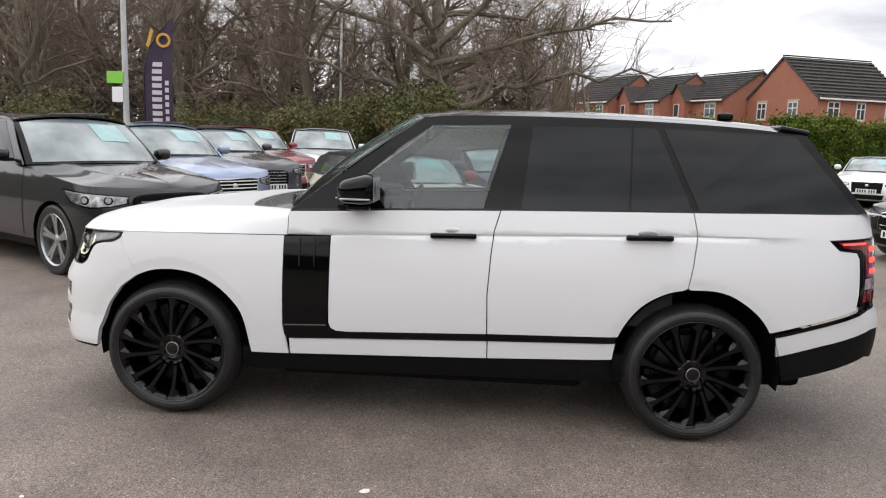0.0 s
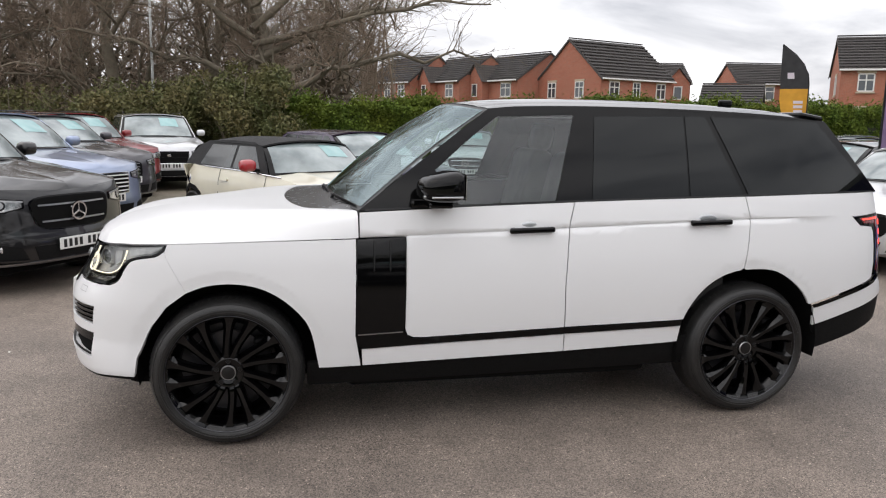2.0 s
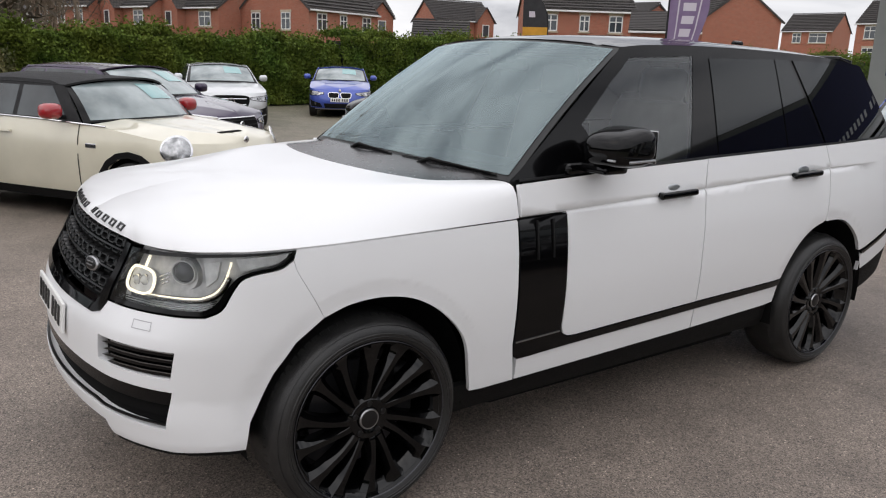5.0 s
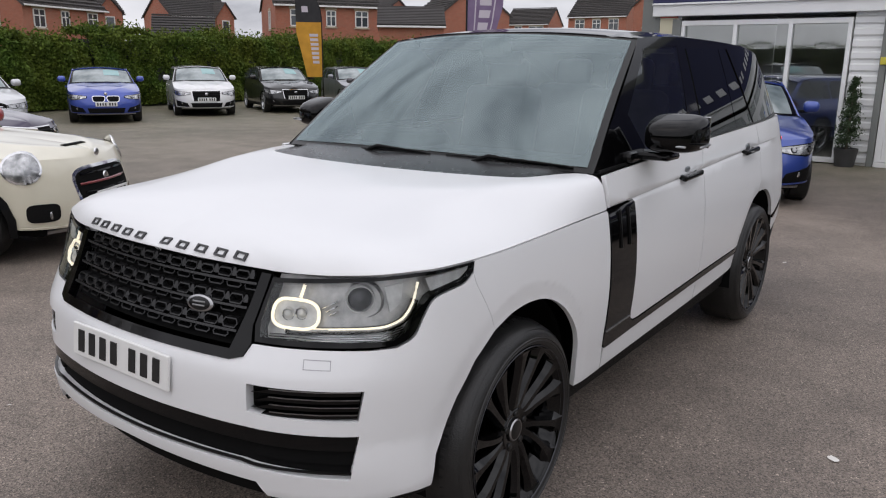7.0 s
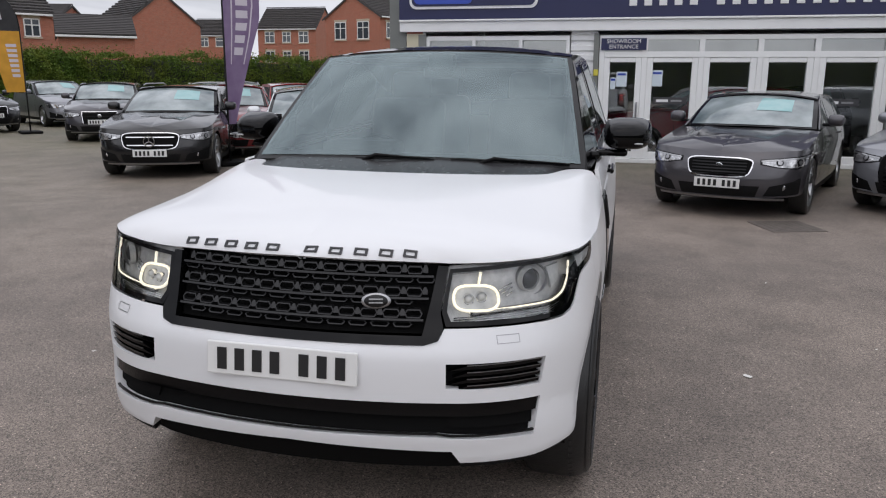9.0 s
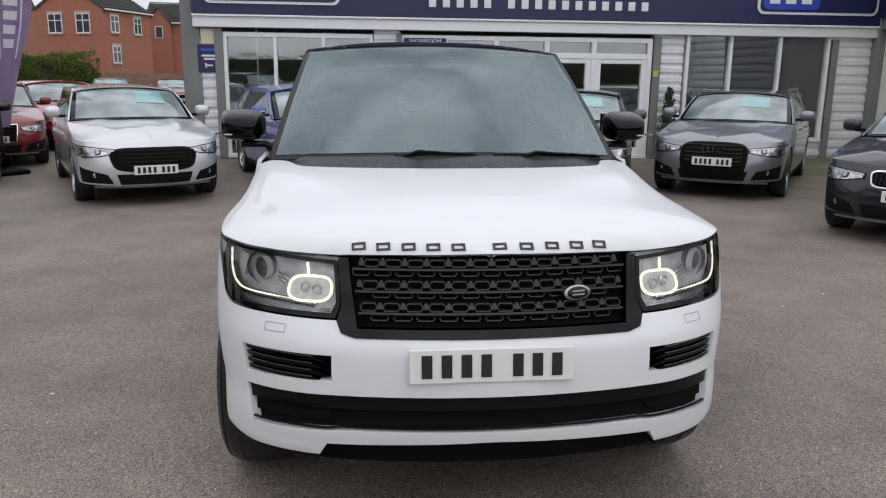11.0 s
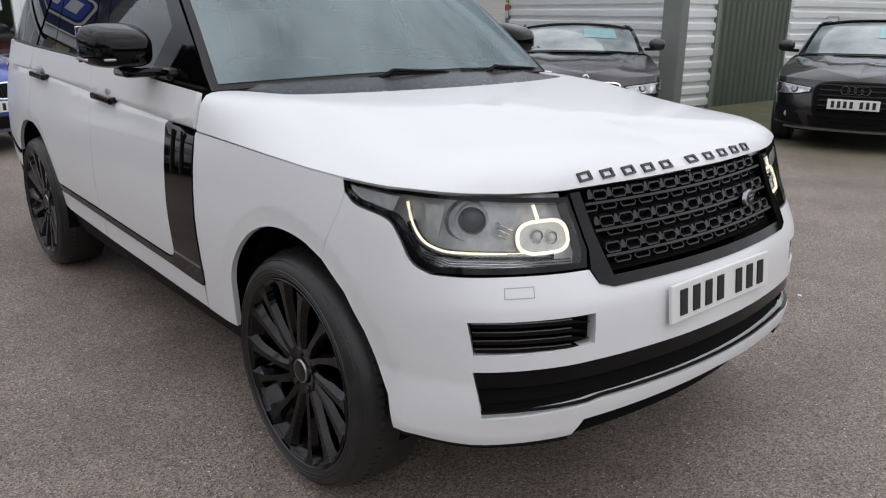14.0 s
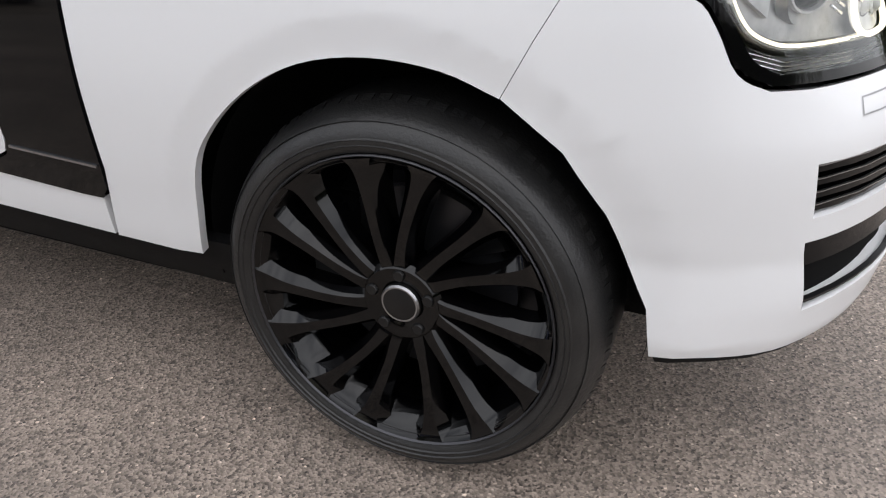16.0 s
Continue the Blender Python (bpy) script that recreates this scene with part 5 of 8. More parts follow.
def parked_car(label, at, heading, colour, kind="saloon", metal=0.5, wb=2.8, fo=0.86, ro=1.0, hw=0.9, wr=0.33, nose=0.74, bonnet=0.98, belt=0.98, roof=1.45,
               screen=(0.45, 1.35), rear=(2.7, 3.75), clear=0.2, grille=(0.42, 0.36, 0.46, 0.74), lights=(0.46, -0.22, 0.60, 0.74), grille_mat=None, slats=4, rims=None, top=None, plate_z=0.50,
               badge=True, mirror=None, sticker=True, rails=False, black_trim=False, ring=False, bars=True, shape="plain", category="car", group="cars parked in the lot"):
    """A parked car: at is the ground under its nose, heading the way that it faces in degrees."""
    body_mat, h = colour, hw
    car = thing("parked_car", label, category, group, m=pose(*at, 0, 0, heading + 180) @ pose(fo, 0, 0))
    tail = wb + ro
    plan = [(-fo, 0), (-fo + 0.012, h * 0.25), (-fo + 0.06, h * 0.52), (-fo + 0.16, h * 0.76), (-fo + 0.30, h * 0.90), (-fo + 0.52, h * 0.965), (0.0, h * 0.985), (wb * 0.35, h), (wb, h),
            (tail - 0.55, h * 0.97), (tail - 0.28, h * 0.90), (tail - 0.10, h * 0.75), (tail - 0.03, h * 0.45), (tail, 0)]
    side = [(0.1, 0.06), (clear, 0.05), (0.35, 0.015), (0.55, 0.0), (0.75, 0.0), (belt - 0.08, 0.03), (belt + 0.02, 0.06), (belt + 0.2, 0.1)]
    front = [(0.1, 0.10), (clear, 0.07), (0.32, 0.01), (0.48, 0.0), (0.60, 0.03), (nose - 0.06, 0.07), (nose + 0.03, 0.13), (bonnet + 0.1, 0.3)]
    back = [(0.1, 0.10), (0.28, 0.05), (0.40, 0.01), (0.6, 0.0), (0.72, 0.04), (belt, 0.08), (belt + 0.2, 0.12)]
    sh = Shell(plan, side, front, back)
    mid = (wb / 2, 0, 0.7)
    cowl = screen[0]
    top0 = [(-fo, nose), (-fo + 0.5, nose + 0.06), (cowl - 0.1, bonnet - 0.045), (cowl + 0.25, belt - 0.01), (wb, belt + 0.03), (tail, belt + 0.035)]
    def edge(x):
        return np.interp(x, *np.array(top0).T)
    ar = wr + 0.045
    for surf, nm in ((sh.surf(), "body_side"), (mirrored(sh.surf()), "body_side")):
        low = [(0.0, clear + 0.03)] + [(sh.sx(x), z) for x, z in arch(0, wr, ar, clear + 0.09) + arch(wb, wr, ar, clear + 0.09)] + [(sh.s[-1], 0.30)]
        upper = [(sh.sx(x), edge(x)) for x in np.linspace(tail, -fo, 15)]
        panel(nm, low + upper, surf, body_mat, car, (0.16, 0.11), 0.02, centre=mid)
        # sill, door seams, handles
        panel("sill", [(sh.sx(ar + 0.02), clear), (sh.sx(wb - ar - 0.02), clear), (sh.sx(wb - ar - 0.02), clear + 0.09), (sh.sx(ar + 0.02), clear + 0.09)], surf, M_PLASTIC, car, (0.3, 0.2), 0.01, centre=mid)
    for mir in (False, True):
        f = mirrored(sh.surf(0.004)) if mir else sh.surf(0.004)
        g = mirrored(sh.surf(0.012)) if mir else sh.surf(0.012)
        for x in (cowl + 0.12, cowl + 1.12, wb - 0.12) if kind != "coupe" else (cowl + 0.20, cowl + 1.34):
            panel("door_seam", [(sh.sx(x), clear + 0.12), (sh.sx(x + 0.012), clear + 0.12), (sh.sx(x + 0.012), edge(x) - 0.01), (sh.sx(x), edge(x) - 0.01)], f, M_DARK, car, (0.2, 0.2), 0.0, centre=mid)
        for x in (cowl + 0.92, cowl + 1.82) if kind != "coupe" else (cowl + 1.10,):
            panel("door_handle", [(sh.sx(x), belt - 0.14), (sh.sx(x + 0.18), belt - 0.14), (sh.sx(x + 0.18), belt - 0.115), (sh.sx(x), belt - 0.115)], sh.surf(0.03) if not mir else mirrored(sh.surf(0.03)), body_mat, car, (0.2, 0.2), 0.025, centre=mid)
        if black_trim:
            panel("arch_trim", [(sh.sx(x), z) for x, z in arch(0, wr, ar, clear + 0.02)] + [(sh.sx(x), z) for x, z in arch(0, wr, ar + 0.06, clear + 0.02)][::-1], g, M_PLASTIC, car, (0.3, 0.2), 0.02, centre=mid)
            panel("arch_trim", [(sh.sx(x), z) for x, z in arch(wb, wr, ar, clear + 0.02)] + [(sh.sx(x), z) for x, z in arch(wb, wr, ar + 0.06, clear + 0.02)][::-1], g, M_PLASTIC, car, (0.3, 0.2), 0.02, centre=mid)
        # head lamps wrap round the corner
        yi, xb, z0, z1 = lights
        if ring:
            c, sc = sh.sx(-fo + 0.30), 0.19
            ringpts = [(c + 0.14 * math.cos(a), (z0 + z1) / 2 + 0.115 * math.sin(a)) for a in np.linspace(0, 2 * math.pi, 20, endpoint=False)]
            panel("headlamp_bezel", [(c + (p[0] - c) * 1.15, (z0 + z1) / 2 + (p[1] - (z0 + z1) / 2) * 1.15) for p in ringpts], f, M_CHROME, car, (0.1, 0.1), 0.012, centre=mid)
            panel("headlamp", ringpts, g, M_HEADLAMP, car, (0.1, 0.1), 0.012, centre=mid)
        else:
            a, b = sh.sy(-yi), sh.sx(xb)
            lamp_poly = [(a, z0 + 0.05), (a + (b - a) * 0.22, z0 + 0.014), (a + (b - a) * 0.5, z0), (a + (b - a) * 0.8, z0 + 0.05), (b, z1 + 0.035), (a + (b - a) * 0.45, z1), (a, z1 - 0.035)]
            cs, cz = sum(p[0] for p in lamp_poly) / 7, sum(p[1] for p in lamp_poly) / 7
            tight = [(cs + (p[0] - cs) * 0.93, cz + (p[1] - cz) * 0.82) for p in lamp_poly]
            hl = panel("headlamp", lamp_poly, f, M_GLOSS, car, (0.08, 0.06), 0.012, centre=mid)
            panel("reflector", tight, mirrored(sh.surf(0.007)) if mir else sh.surf(0.007), M_HEADLAMP, hl, (0.08, 0.06), 0.003, centre=mid)
            panel("lamp_brow", [(a + 0.01, z1 - 0.045), (a + (b - a) * 0.45, z1 - 0.014), (a + (b - a) * 0.9, z1 + 0.012), (a + (b - a) * 0.9, z1 + 0.002), (a + (b - a) * 0.45, z1 - 0.028), (a + 0.01, z1 - 0.058)], g, M_STEEL, hl, (0.08, 0.06), 0.004, centre=mid)
            for fr in (0.26, 0.56):
                sc_, rr_ = a + (b - a) * fr, (z1 - z0) * 0.30
                disc = [(sc_ + rr_ * math.cos(q), cz + rr_ * 0.95 * math.sin(q)) for q in np.linspace(0, 2 * math.pi, 16, endpoint=False)]
                panel("projector", disc, mirrored(sh.surf(0.010)) if mir else sh.surf(0.010), M_GLOSS, hl, (0.1, 0.1), 0.004, centre=mid)
                panel("projector_lens", [(sc_ + (p[0] - sc_) * 0.66, cz + (p[1] - cz) * 0.66) for p in disc], mirrored(sh.surf(0.014)) if mir else sh.surf(0.014), M_STEEL, hl, (0.1, 0.1), 0.004, centre=mid)
        # side intakes, tail lamps
        a, b = sh.sy(-h * 0.58), sh.sy(-h * 0.93)
        hole = [(a - 0.03, clear + 0.08), (b, clear + 0.10), (b - 0.015, clear + 0.29), (b - 0.09, clear + 0.27), (a + 0.03, clear + 0.20)]
        if ring:
            hole = [((a + b) / 2 + 0.02 + 0.13 * math.copysign(abs(math.cos(q)) ** 0.5, math.cos(q)), clear + 0.21 + 0.075 * math.copysign(abs(math.sin(q)) ** 0.5, math.sin(q))) for q in np.linspace(0, 2 * math.pi, 20, endpoint=False)]
        side_intake = panel("air_intake", hole, f, M_PLASTIC, car, (0.1, 0.1), 0.012, centre=mid)
        panel("intake_lip", [(a - 0.03, clear + 0.065), (b, clear + 0.085), (b, clear + 0.10), (a - 0.03, clear + 0.08)], g, body_mat, side_intake, (0.1, 0.1), 0.01, centre=mid)
        lathe("fog_lamp", [(0.0, -0.012), (0.035, -0.008), (0.042, 0.0)], M_HEADLAMP, car, turns=14, axis="X", at=(-fo + 0.17, (1 if mir else -1) * h * 0.74, clear + 0.19))
        panel("tail_lamp", [(sh.sx(tail - 0.36), belt - 0.10), (sh.s[-1] - 0.35, belt - 0.12), (sh.s[-1] - 0.35, belt + 0.0), (sh.sx(tail - 0.30), belt - 0.01)], f, M_REDLENS, car, (0.1, 0.1), 0.012, centre=mid)
        # bonnet half
        s1 = sh.sx(cowl + 0.1)
        def bon(u, v, f=(mirrored(sh.surf()) if mir else sh.surf())):
            s = u * s1
            x = np.interp(s, sh.s, sh.x)
            e = f(s, edge(x))
            zs = nose + 0.05 + (bonnet - nose - 0.05) * np.clip(u, 0, 1) ** 0.75 + 0.012
            xs = -fo + 0.17 + u * (cowl - 0.1 + fo - 0.17)
            p = e * (1 - v)[:, None] + np.stack([xs, 0 * xs, zs], -1) * v[:, None]
            p[:, 2] = e[:, 2] + (zs - e[:, 2]) * (1 - np.abs(1 - v) ** 2.4) + 0.012 * np.exp(-(((v - 0.45) / 0.10) ** 2)) * np.clip(u * 3, 0, 1)
            return p
        patch("bonnet", bon, 18, 10, body_mat, car, 0.0, centre=mid)
        # door mirror
        mx = block("mirror", (0.17, 0.2, 0.15), (cowl + 0.42, (1 if mir else -1) * (h + 0.09), belt + 0.10), mirror or body_mat, car, bevel=0.06, segments=3)
        mx.data.polygons.foreach_set("use_smooth", [True] * len(mx.data.polygons))
        block("mirror_foot", (0.06, 0.14, 0.04), (cowl + 0.42, (1 if mir else -1) * (h + 0.0), belt + 0.04), M_PLASTIC, car, bevel=0.015)
        # cabin side with its windows
        k = 0.34 if roof > 1.6 else 0.40
        def cab(x, z, o=0.0):
            y = h - 0.062 - (z - belt) * k + 0.05 * (z - belt) * (roof - z) - 0.05 * np.clip((x - wb + 0.2) / 1.0, 0, 1) ** 2 - 0.02 * np.clip((1.2 - x) / 1.0, 0, 1) + o
            return np.stack([x, -y if not mir else y, z + 0 * x], -1)
        rz = roof - 0.055
        x0, x1, x2, x3 = cowl + 0.22, screen[1], rear[0], rear[1]
        pol = [(x0, belt - 0.01), (x1 - 0.12, rz - 0.06), (x1 + 0.10, rz), ((x1 + x2) / 2, rz + 0.012), (x2 - 0.05, rz - 0.01), *([(x2 + (x3 - x2) * 0.42, rz - 0.09), (x2 + (x3 - x2) * 0.8, belt + (rz - belt) * 0.42)] if top else []), (x3, belt + 0.035)]
        side_mat = top or body_mat
        panel("cabin_side", pol, cab, side_mat, car, (0.3, 0.16), 0.02, centre=mid)
        inn = lambda x, z: cab(x, z, 0.004)
        b1 = cowl + 1.10
        zt, zb = rz - 0.055, belt + 0.025
        fx = lambda z: x0 + 0.16 + (x1 - x0 - 0.06) * (z - belt) / (rz - belt)
        rx = lambda z: x3 - 0.16 - (x3 - x2 - 0.02) * (z - belt) / (rz - belt)
        panel("side_window", [(fx(zb), zb), (b1 - 0.03, zb), (b1 - 0.03, zt), (fx(zt), zt)], inn, M_CARGLASS, car, (0.4, 0.3), 0.006, centre=mid)
        if kind == "coupe":
            panel("side_window", [(b1 + 0.03, zb), (rx(zb) - 0.25, zb + 0.02), (rx(zt) - 0.1, zt), (b1 + 0.03, zt)], inn, M_CARGLASS, car, (0.4, 0.3), 0.006, centre=mid)
        else:
            b2 = b1 + 0.86
            panel("side_window", [(b1 + 0.03, zb), (b2, zb), (b2, zt), (b1 + 0.03, zt)], inn, M_CARGLASS, car, (0.4, 0.3), 0.006, centre=mid)
            if rx(zt) - b2 > 0.1 or rx(zb) - b2 > 0.3:
                panel("quarter_window", [(b2 + 0.05, zb), (rx(zb), zb + 0.02), (max(rx(zt), b2 + 0.08), zt), (b2 + 0.05, zt)], inn, M_CARGLASS, car, (0.4, 0.3), 0.006, centre=mid)
        if rails:
            tube("roof_rail", [(x1 + 0.12, (1 if mir else -1) * (h - 0.27), roof - 0.01), (x1 + 0.3, (1 if mir else -1) * (h - 0.27), roof + 0.012), (x2 - 0.2, (1 if mir else -1) * (h - 0.27), roof + 0.012), (x2, (1 if mir else -1) * (h - 0.27), roof - 0.03)], 0.012, M_GLOSS if roof > 1.6 else M_STEEL, car)
        for x in (0, wb):
            wheel_at(car, x, (1 if mir else -1) * (h - 0.125), wr, 0.22, wr - 0.095, 1 if mir else -1, finish=rims)
    # roof, screens
    yb, yt = h - 0.09, h - 0.075 - (rz - belt) * k
    def scr(u, v):
        w = 1 - v**2
        lo = np.stack([x0 + 0.0 - 0.34 * w, yb * v * 0.98, belt - 0.005 + 0.03 * w], -1)
        hi = np.stack([x1 - 0.10 - 0.07 * w, (yt + 0.02) * v, rz - 0.05 + 0.075 * w], -1)
        p = lo * (1 - u)[:, None] + hi * u[:, None]
        p[:, 2] += 0.03 * np.sin(np.pi * u)
        return p
    patch("windscreen_frame", lambda u, v: scr(u, v) - np.array([0, 0, 0.006]), 6, 12, M_GLOSS, car, 0.0, v=(-1, 1), centre=(wb / 2, 0, 0.4))
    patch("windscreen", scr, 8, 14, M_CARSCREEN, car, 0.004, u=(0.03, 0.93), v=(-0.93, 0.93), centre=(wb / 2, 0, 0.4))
    if sticker:
        patch("price_sticker", lambda u, v: scr(u, v) + np.array([-0.003, 0, 0.005]), 2, 3, M_STICKER, car, 0.0, "turquoise price sticker", u=(0.40, 0.80), v=(-0.62, -0.08), centre=(wb / 2, 0, 0.4))
    def roo(u, v):
        xx = x1 - 0.17 * (1 - u) * (1 - v**2) + 0.0 + u * (x2 - x1 + 0.1)
        return np.stack([xx - 0.1 * (1 - u), (yt + 0.03) * v, rz - 0.03 + 0.012 + (0.055 + 0.018) * (1 - np.abs(v) ** 2.6) - 0.05 * np.clip((u - 0.75) / 0.25, 0, 1) ** 2 - 0.02 * (1 - u) ** 3], -1)
    patch("roof", roo, 10, 14, top or body_mat, car, 0.02, v=(-1, 1), centre=(wb / 2, 0, 0.4))
    def bck(u, v):
        w = 1 - v**2
        lo = np.stack([x3 + 0.0 + 0.12 * w, (yb - 0.06) * v, belt + 0.03 + 0.0 * w], -1)
        hi = np.stack([x2 + 0.05 + 0.05 * w, (yt + 0.02) * v, rz - 0.06 + 0.05 * w], -1)
        p = lo * (1 - u)[:, None] + hi * u[:, None]
        if top:
            p += np.stack([0.06 * np.sin(np.pi * u), 0 * u, 0.09 * np.sin(np.pi * u)], -1)
        return p
    patch("rear_screen", bck, 5, 10, top or M_CARGLASS, car, 0.01, v=(-1, 1), centre=(wb / 2, 0, 0.4))
    def deck(u, v):
        s = sh.sx(x3 - 0.2) + (sh.s[-1] - sh.sx(x3 - 0.2)) * u
        x = np.interp(s, sh.s, sh.x)
        e = sh.surf()(s, edge(x))
        e[:, 1] *= -v
        return np.stack([e[:, 0], e[:, 1], e[:, 2] + 0.03 * (1 - v**2)], -1)
    patch("boot_lid" if kind == "saloon" else "tailgate", deck, 6, 8, body_mat, car, 0.0, v=(-1, 1), centre=mid)
    block("underbody", (tail + fo - 0.5, 2 * h - 0.42, 0.45), ((tail - fo) / 2, 0, 0.42), M_DARK, car, bevel=0.05)
    block("cabin_lining", (x3 - x0 - 0.5, 2 * h - 0.5, belt - 0.45), ((x3 + x0) / 2, 0, belt / 2 + 0.2), M_DARK, car, bevel=0.05)
    # nose: grille, lower intake, plate
    gt, gb, z0, z1 = grille
    gm = grille_mat or M_PLASTIC
    def front_poly(name, pts, out, mat, step=0.1):
        panel(name, [(sh.sy(y), z) for y, z in pts], sh.surf(out), mat, car, (step, 0.08), 0.014, centre=mid)
    if gt:
        def ring_of(e, c0=0.0, half=None, power=1.0):
            """The grille's outline: a trapezium, or a rounded one for powers under 1."""
            if shape == "plain":
                return [(gt + e, z1 + e * 0.8), (gb + e, z0 - e * 0.8), (-gb - e, z0 - e * 0.8), (-gt - e, z1 + e * 0.8)]
            out = []
            for q in np.linspace(0, 2 * math.pi, 24, endpoint=False):
                cy = math.copysign(abs(math.cos(q)) ** 0.45, math.cos(q))
                cz_ = math.copysign(abs(math.sin(q)) ** 0.45, math.sin(q))
                w_ = (half or gt) * (1 + 0.10 * cz_)
                out.append((c0 + cy * (w_ + e), (z0 + z1) / 2 + cz_ * ((z1 - z0) / 2 + e * 0.8)))
            return out
        if shape == "kidney":
            for c0 in (-gt / 2 - 0.006, gt / 2 + 0.006):
                front_poly("grille_surround", ring_of(0.014, c0, gt * 0.42), 0.006, M_CHROME)
                front_poly("grille", ring_of(-0.004, c0, gt * 0.42), 0.012, M_DARK)
                for q in range(7):
                    y = c0 + (q - 3) * gt * 0.105
                    front_poly("grille_bar", [(y + 0.005, z0 + 0.02), (y + 0.005, z1 - 0.02), (y - 0.005, z1 - 0.02), (y - 0.005, z0 + 0.02)], 0.017, M_GLOSS)
        else:
            front_poly("grille_surround", ring_of(0.032 if ring else 0.016), 0.004, M_CHROME if shape not in ("ringed", "winged") else M_GLOSS)
            front_poly("grille", ring_of(0), 0.009, M_DARK)
            for q in range(slats):
                z = z0 + (z1 - z0) * (q + 0.5) / slats
                w = (gb + (gt - gb) * (z - z0) / (z1 - z0) - 0.012) * (0.93 if shape != "plain" else 1)
                front_poly("grille_bar", [(w, z + 0.008), (w, z - 0.008), (-w, z - 0.008), (-w, z + 0.008)], 0.016, gm)
        if shape == "ringed":
            for q in range(4):
                lathe("ring_mark", [(0.040, -0.008), (0.049, -0.008), (0.049, 0.006), (0.040, 0.006)], M_CHROME, car, turns=20, axis="X", closed=True, at=(-fo - 0.002 + 0.10 * max(0, z1 - 0.62), (q - 1.5) * 0.068, z1 - 0.075))
        elif shape == "kidney":
            lathe("badge", [(0.0, -0.016), (0.03, -0.014), (0.04, 0.0)], M_CHROME, car, turns=18, axis="X", at=(-fo + 0.05, 0, z1 + 0.055))
        elif badge == "ring":
            at = (-fo - 0.012 + 0.10 * max(0, (z0 + z1) / 2 - 0.62), 0, (z0 + z1) / 2)
            ring_badge = lathe("badge", [(0.075, -0.010), (0.090, -0.010), (0.090, 0.010), (0.075, 0.010)], M_CHROME, car, "silver ring badge", turns=24, axis="X", closed=True, at=at)
            for q in range(3):
                block("bar", (0.012, 0.014, 0.078), (0, 0, 0), M_CHROME, ring_badge, bevel=0.002).matrix_basis = pose(*at, 120 * q, 0, 0) @ pose(0, 0, 0.038)
        elif badge:
            lathe("badge", [(0.0, -0.016), (0.04, -0.014), (0.052, 0.0)], M_CHROME, car, turns=18, axis="X", at=(-fo + 0.03 + 0.10 * max(0, z1 - 0.62), 0, z1 - 0.10 if z1 - z0 > 0.18 else (z0 + z1) / 2))
    front_poly("lower_intake", [(h * 0.5, clear + 0.20), (h * 0.46, clear + 0.07), (-h * 0.46, clear + 0.07), (-h * 0.5, clear + 0.20)], 0.006, M_PLASTIC)
    front_poly("splitter", [(h * 0.8, clear + 0.055), (h * 0.8, clear + 0.03), (-h * 0.8, clear + 0.03), (-h * 0.8, clear + 0.055)], 0.012, M_STEEL if slats != 3 else M_PLASTIC)
    number_plate(car, (-fo - 0.022, 0, plate_z), (0, 0, 0))
    return car


P_BLACK, P_DKGREY, P_GUN = paint("paint_black", (0.003, 0.003, 0.004), 0.0), paint("paint_dark_grey", (0.020, 0.018, 0.023), 0.3), paint("paint_gunmetal", (0.070, 0.067, 0.075), 0.5)
P_SILVER, P_ICE, P_WHITE2 = paint("paint_silver", (0.64, 0.65, 0.66), 0.4), paint("paint_ice_blue", (0.30, 0.36, 0.50), 0.55), paint("paint_car_white", (0.78, 0.78, 0.78))
P_RED, P_BLUE, P_ROYAL, P_NAVY = paint("paint_red", (0.22, 0.012, 0.016), 0.3), paint("paint_blue", (0.040, 0.080, 0.36), 0.3), paint("paint_royal_blue", (0.045, 0.085, 0.42), 0.25), paint("paint_navy", (0.012, 0.016, 0.06), 0.4)
P_CREAM, P_PLUM, P_MIDGREY = paint("paint_cream", (0.72, 0.68, 0.54)), paint("paint_plum", (0.035, 0.02, 0.055), 0.5), paint("paint_mid_grey", (0.25, 0.256, 0.275), 0.5)
M_HOOD = material("fabric_hood", (0.02, 0.02, 0.021), 0.9, grain=20, bump=0.3, bump_scale=300)
SUV = dict(kind="suv", wb=2.8, fo=0.9, ro=0.95, hw=0.94, wr=0.38, nose=0.95, bonnet=1.16, belt=1.16, roof=1.74, screen=(0.5, 1.35), rear=(3.3, 3.7), clear=0.26, grille=(0.46, 0.40, 0.62, 0.88), lights=(0.52, -0.2, 0.76, 0.92), plate_z=0.56, rails=True)
EST = dict(kind="estate", wb=2.85, fo=0.86, ro=1.05, hw=0.92, wr=0.335, nose=0.76, bonnet=1.0, belt=1.0, roof=1.46, screen=(0.5, 1.5), rear=(3.35, 3.8), rails=True)
SAL = dict(kind="saloon", wb=2.92, fo=0.9, ro=1.08, hw=0.93, wr=0.345, nose=0.77, bonnet=0.99, belt=1.0, roof=1.45, screen=(0.5, 1.5), rear=(2.75, 3.65))
HAT = dict(kind="hatch", wb=2.65, fo=0.88, ro=0.78, hw=0.90, wr=0.325, nose=0.76, bonnet=1.0, belt=1.0, roof=1.46, screen=(0.42, 1.35), rear=(2.9, 3.4))

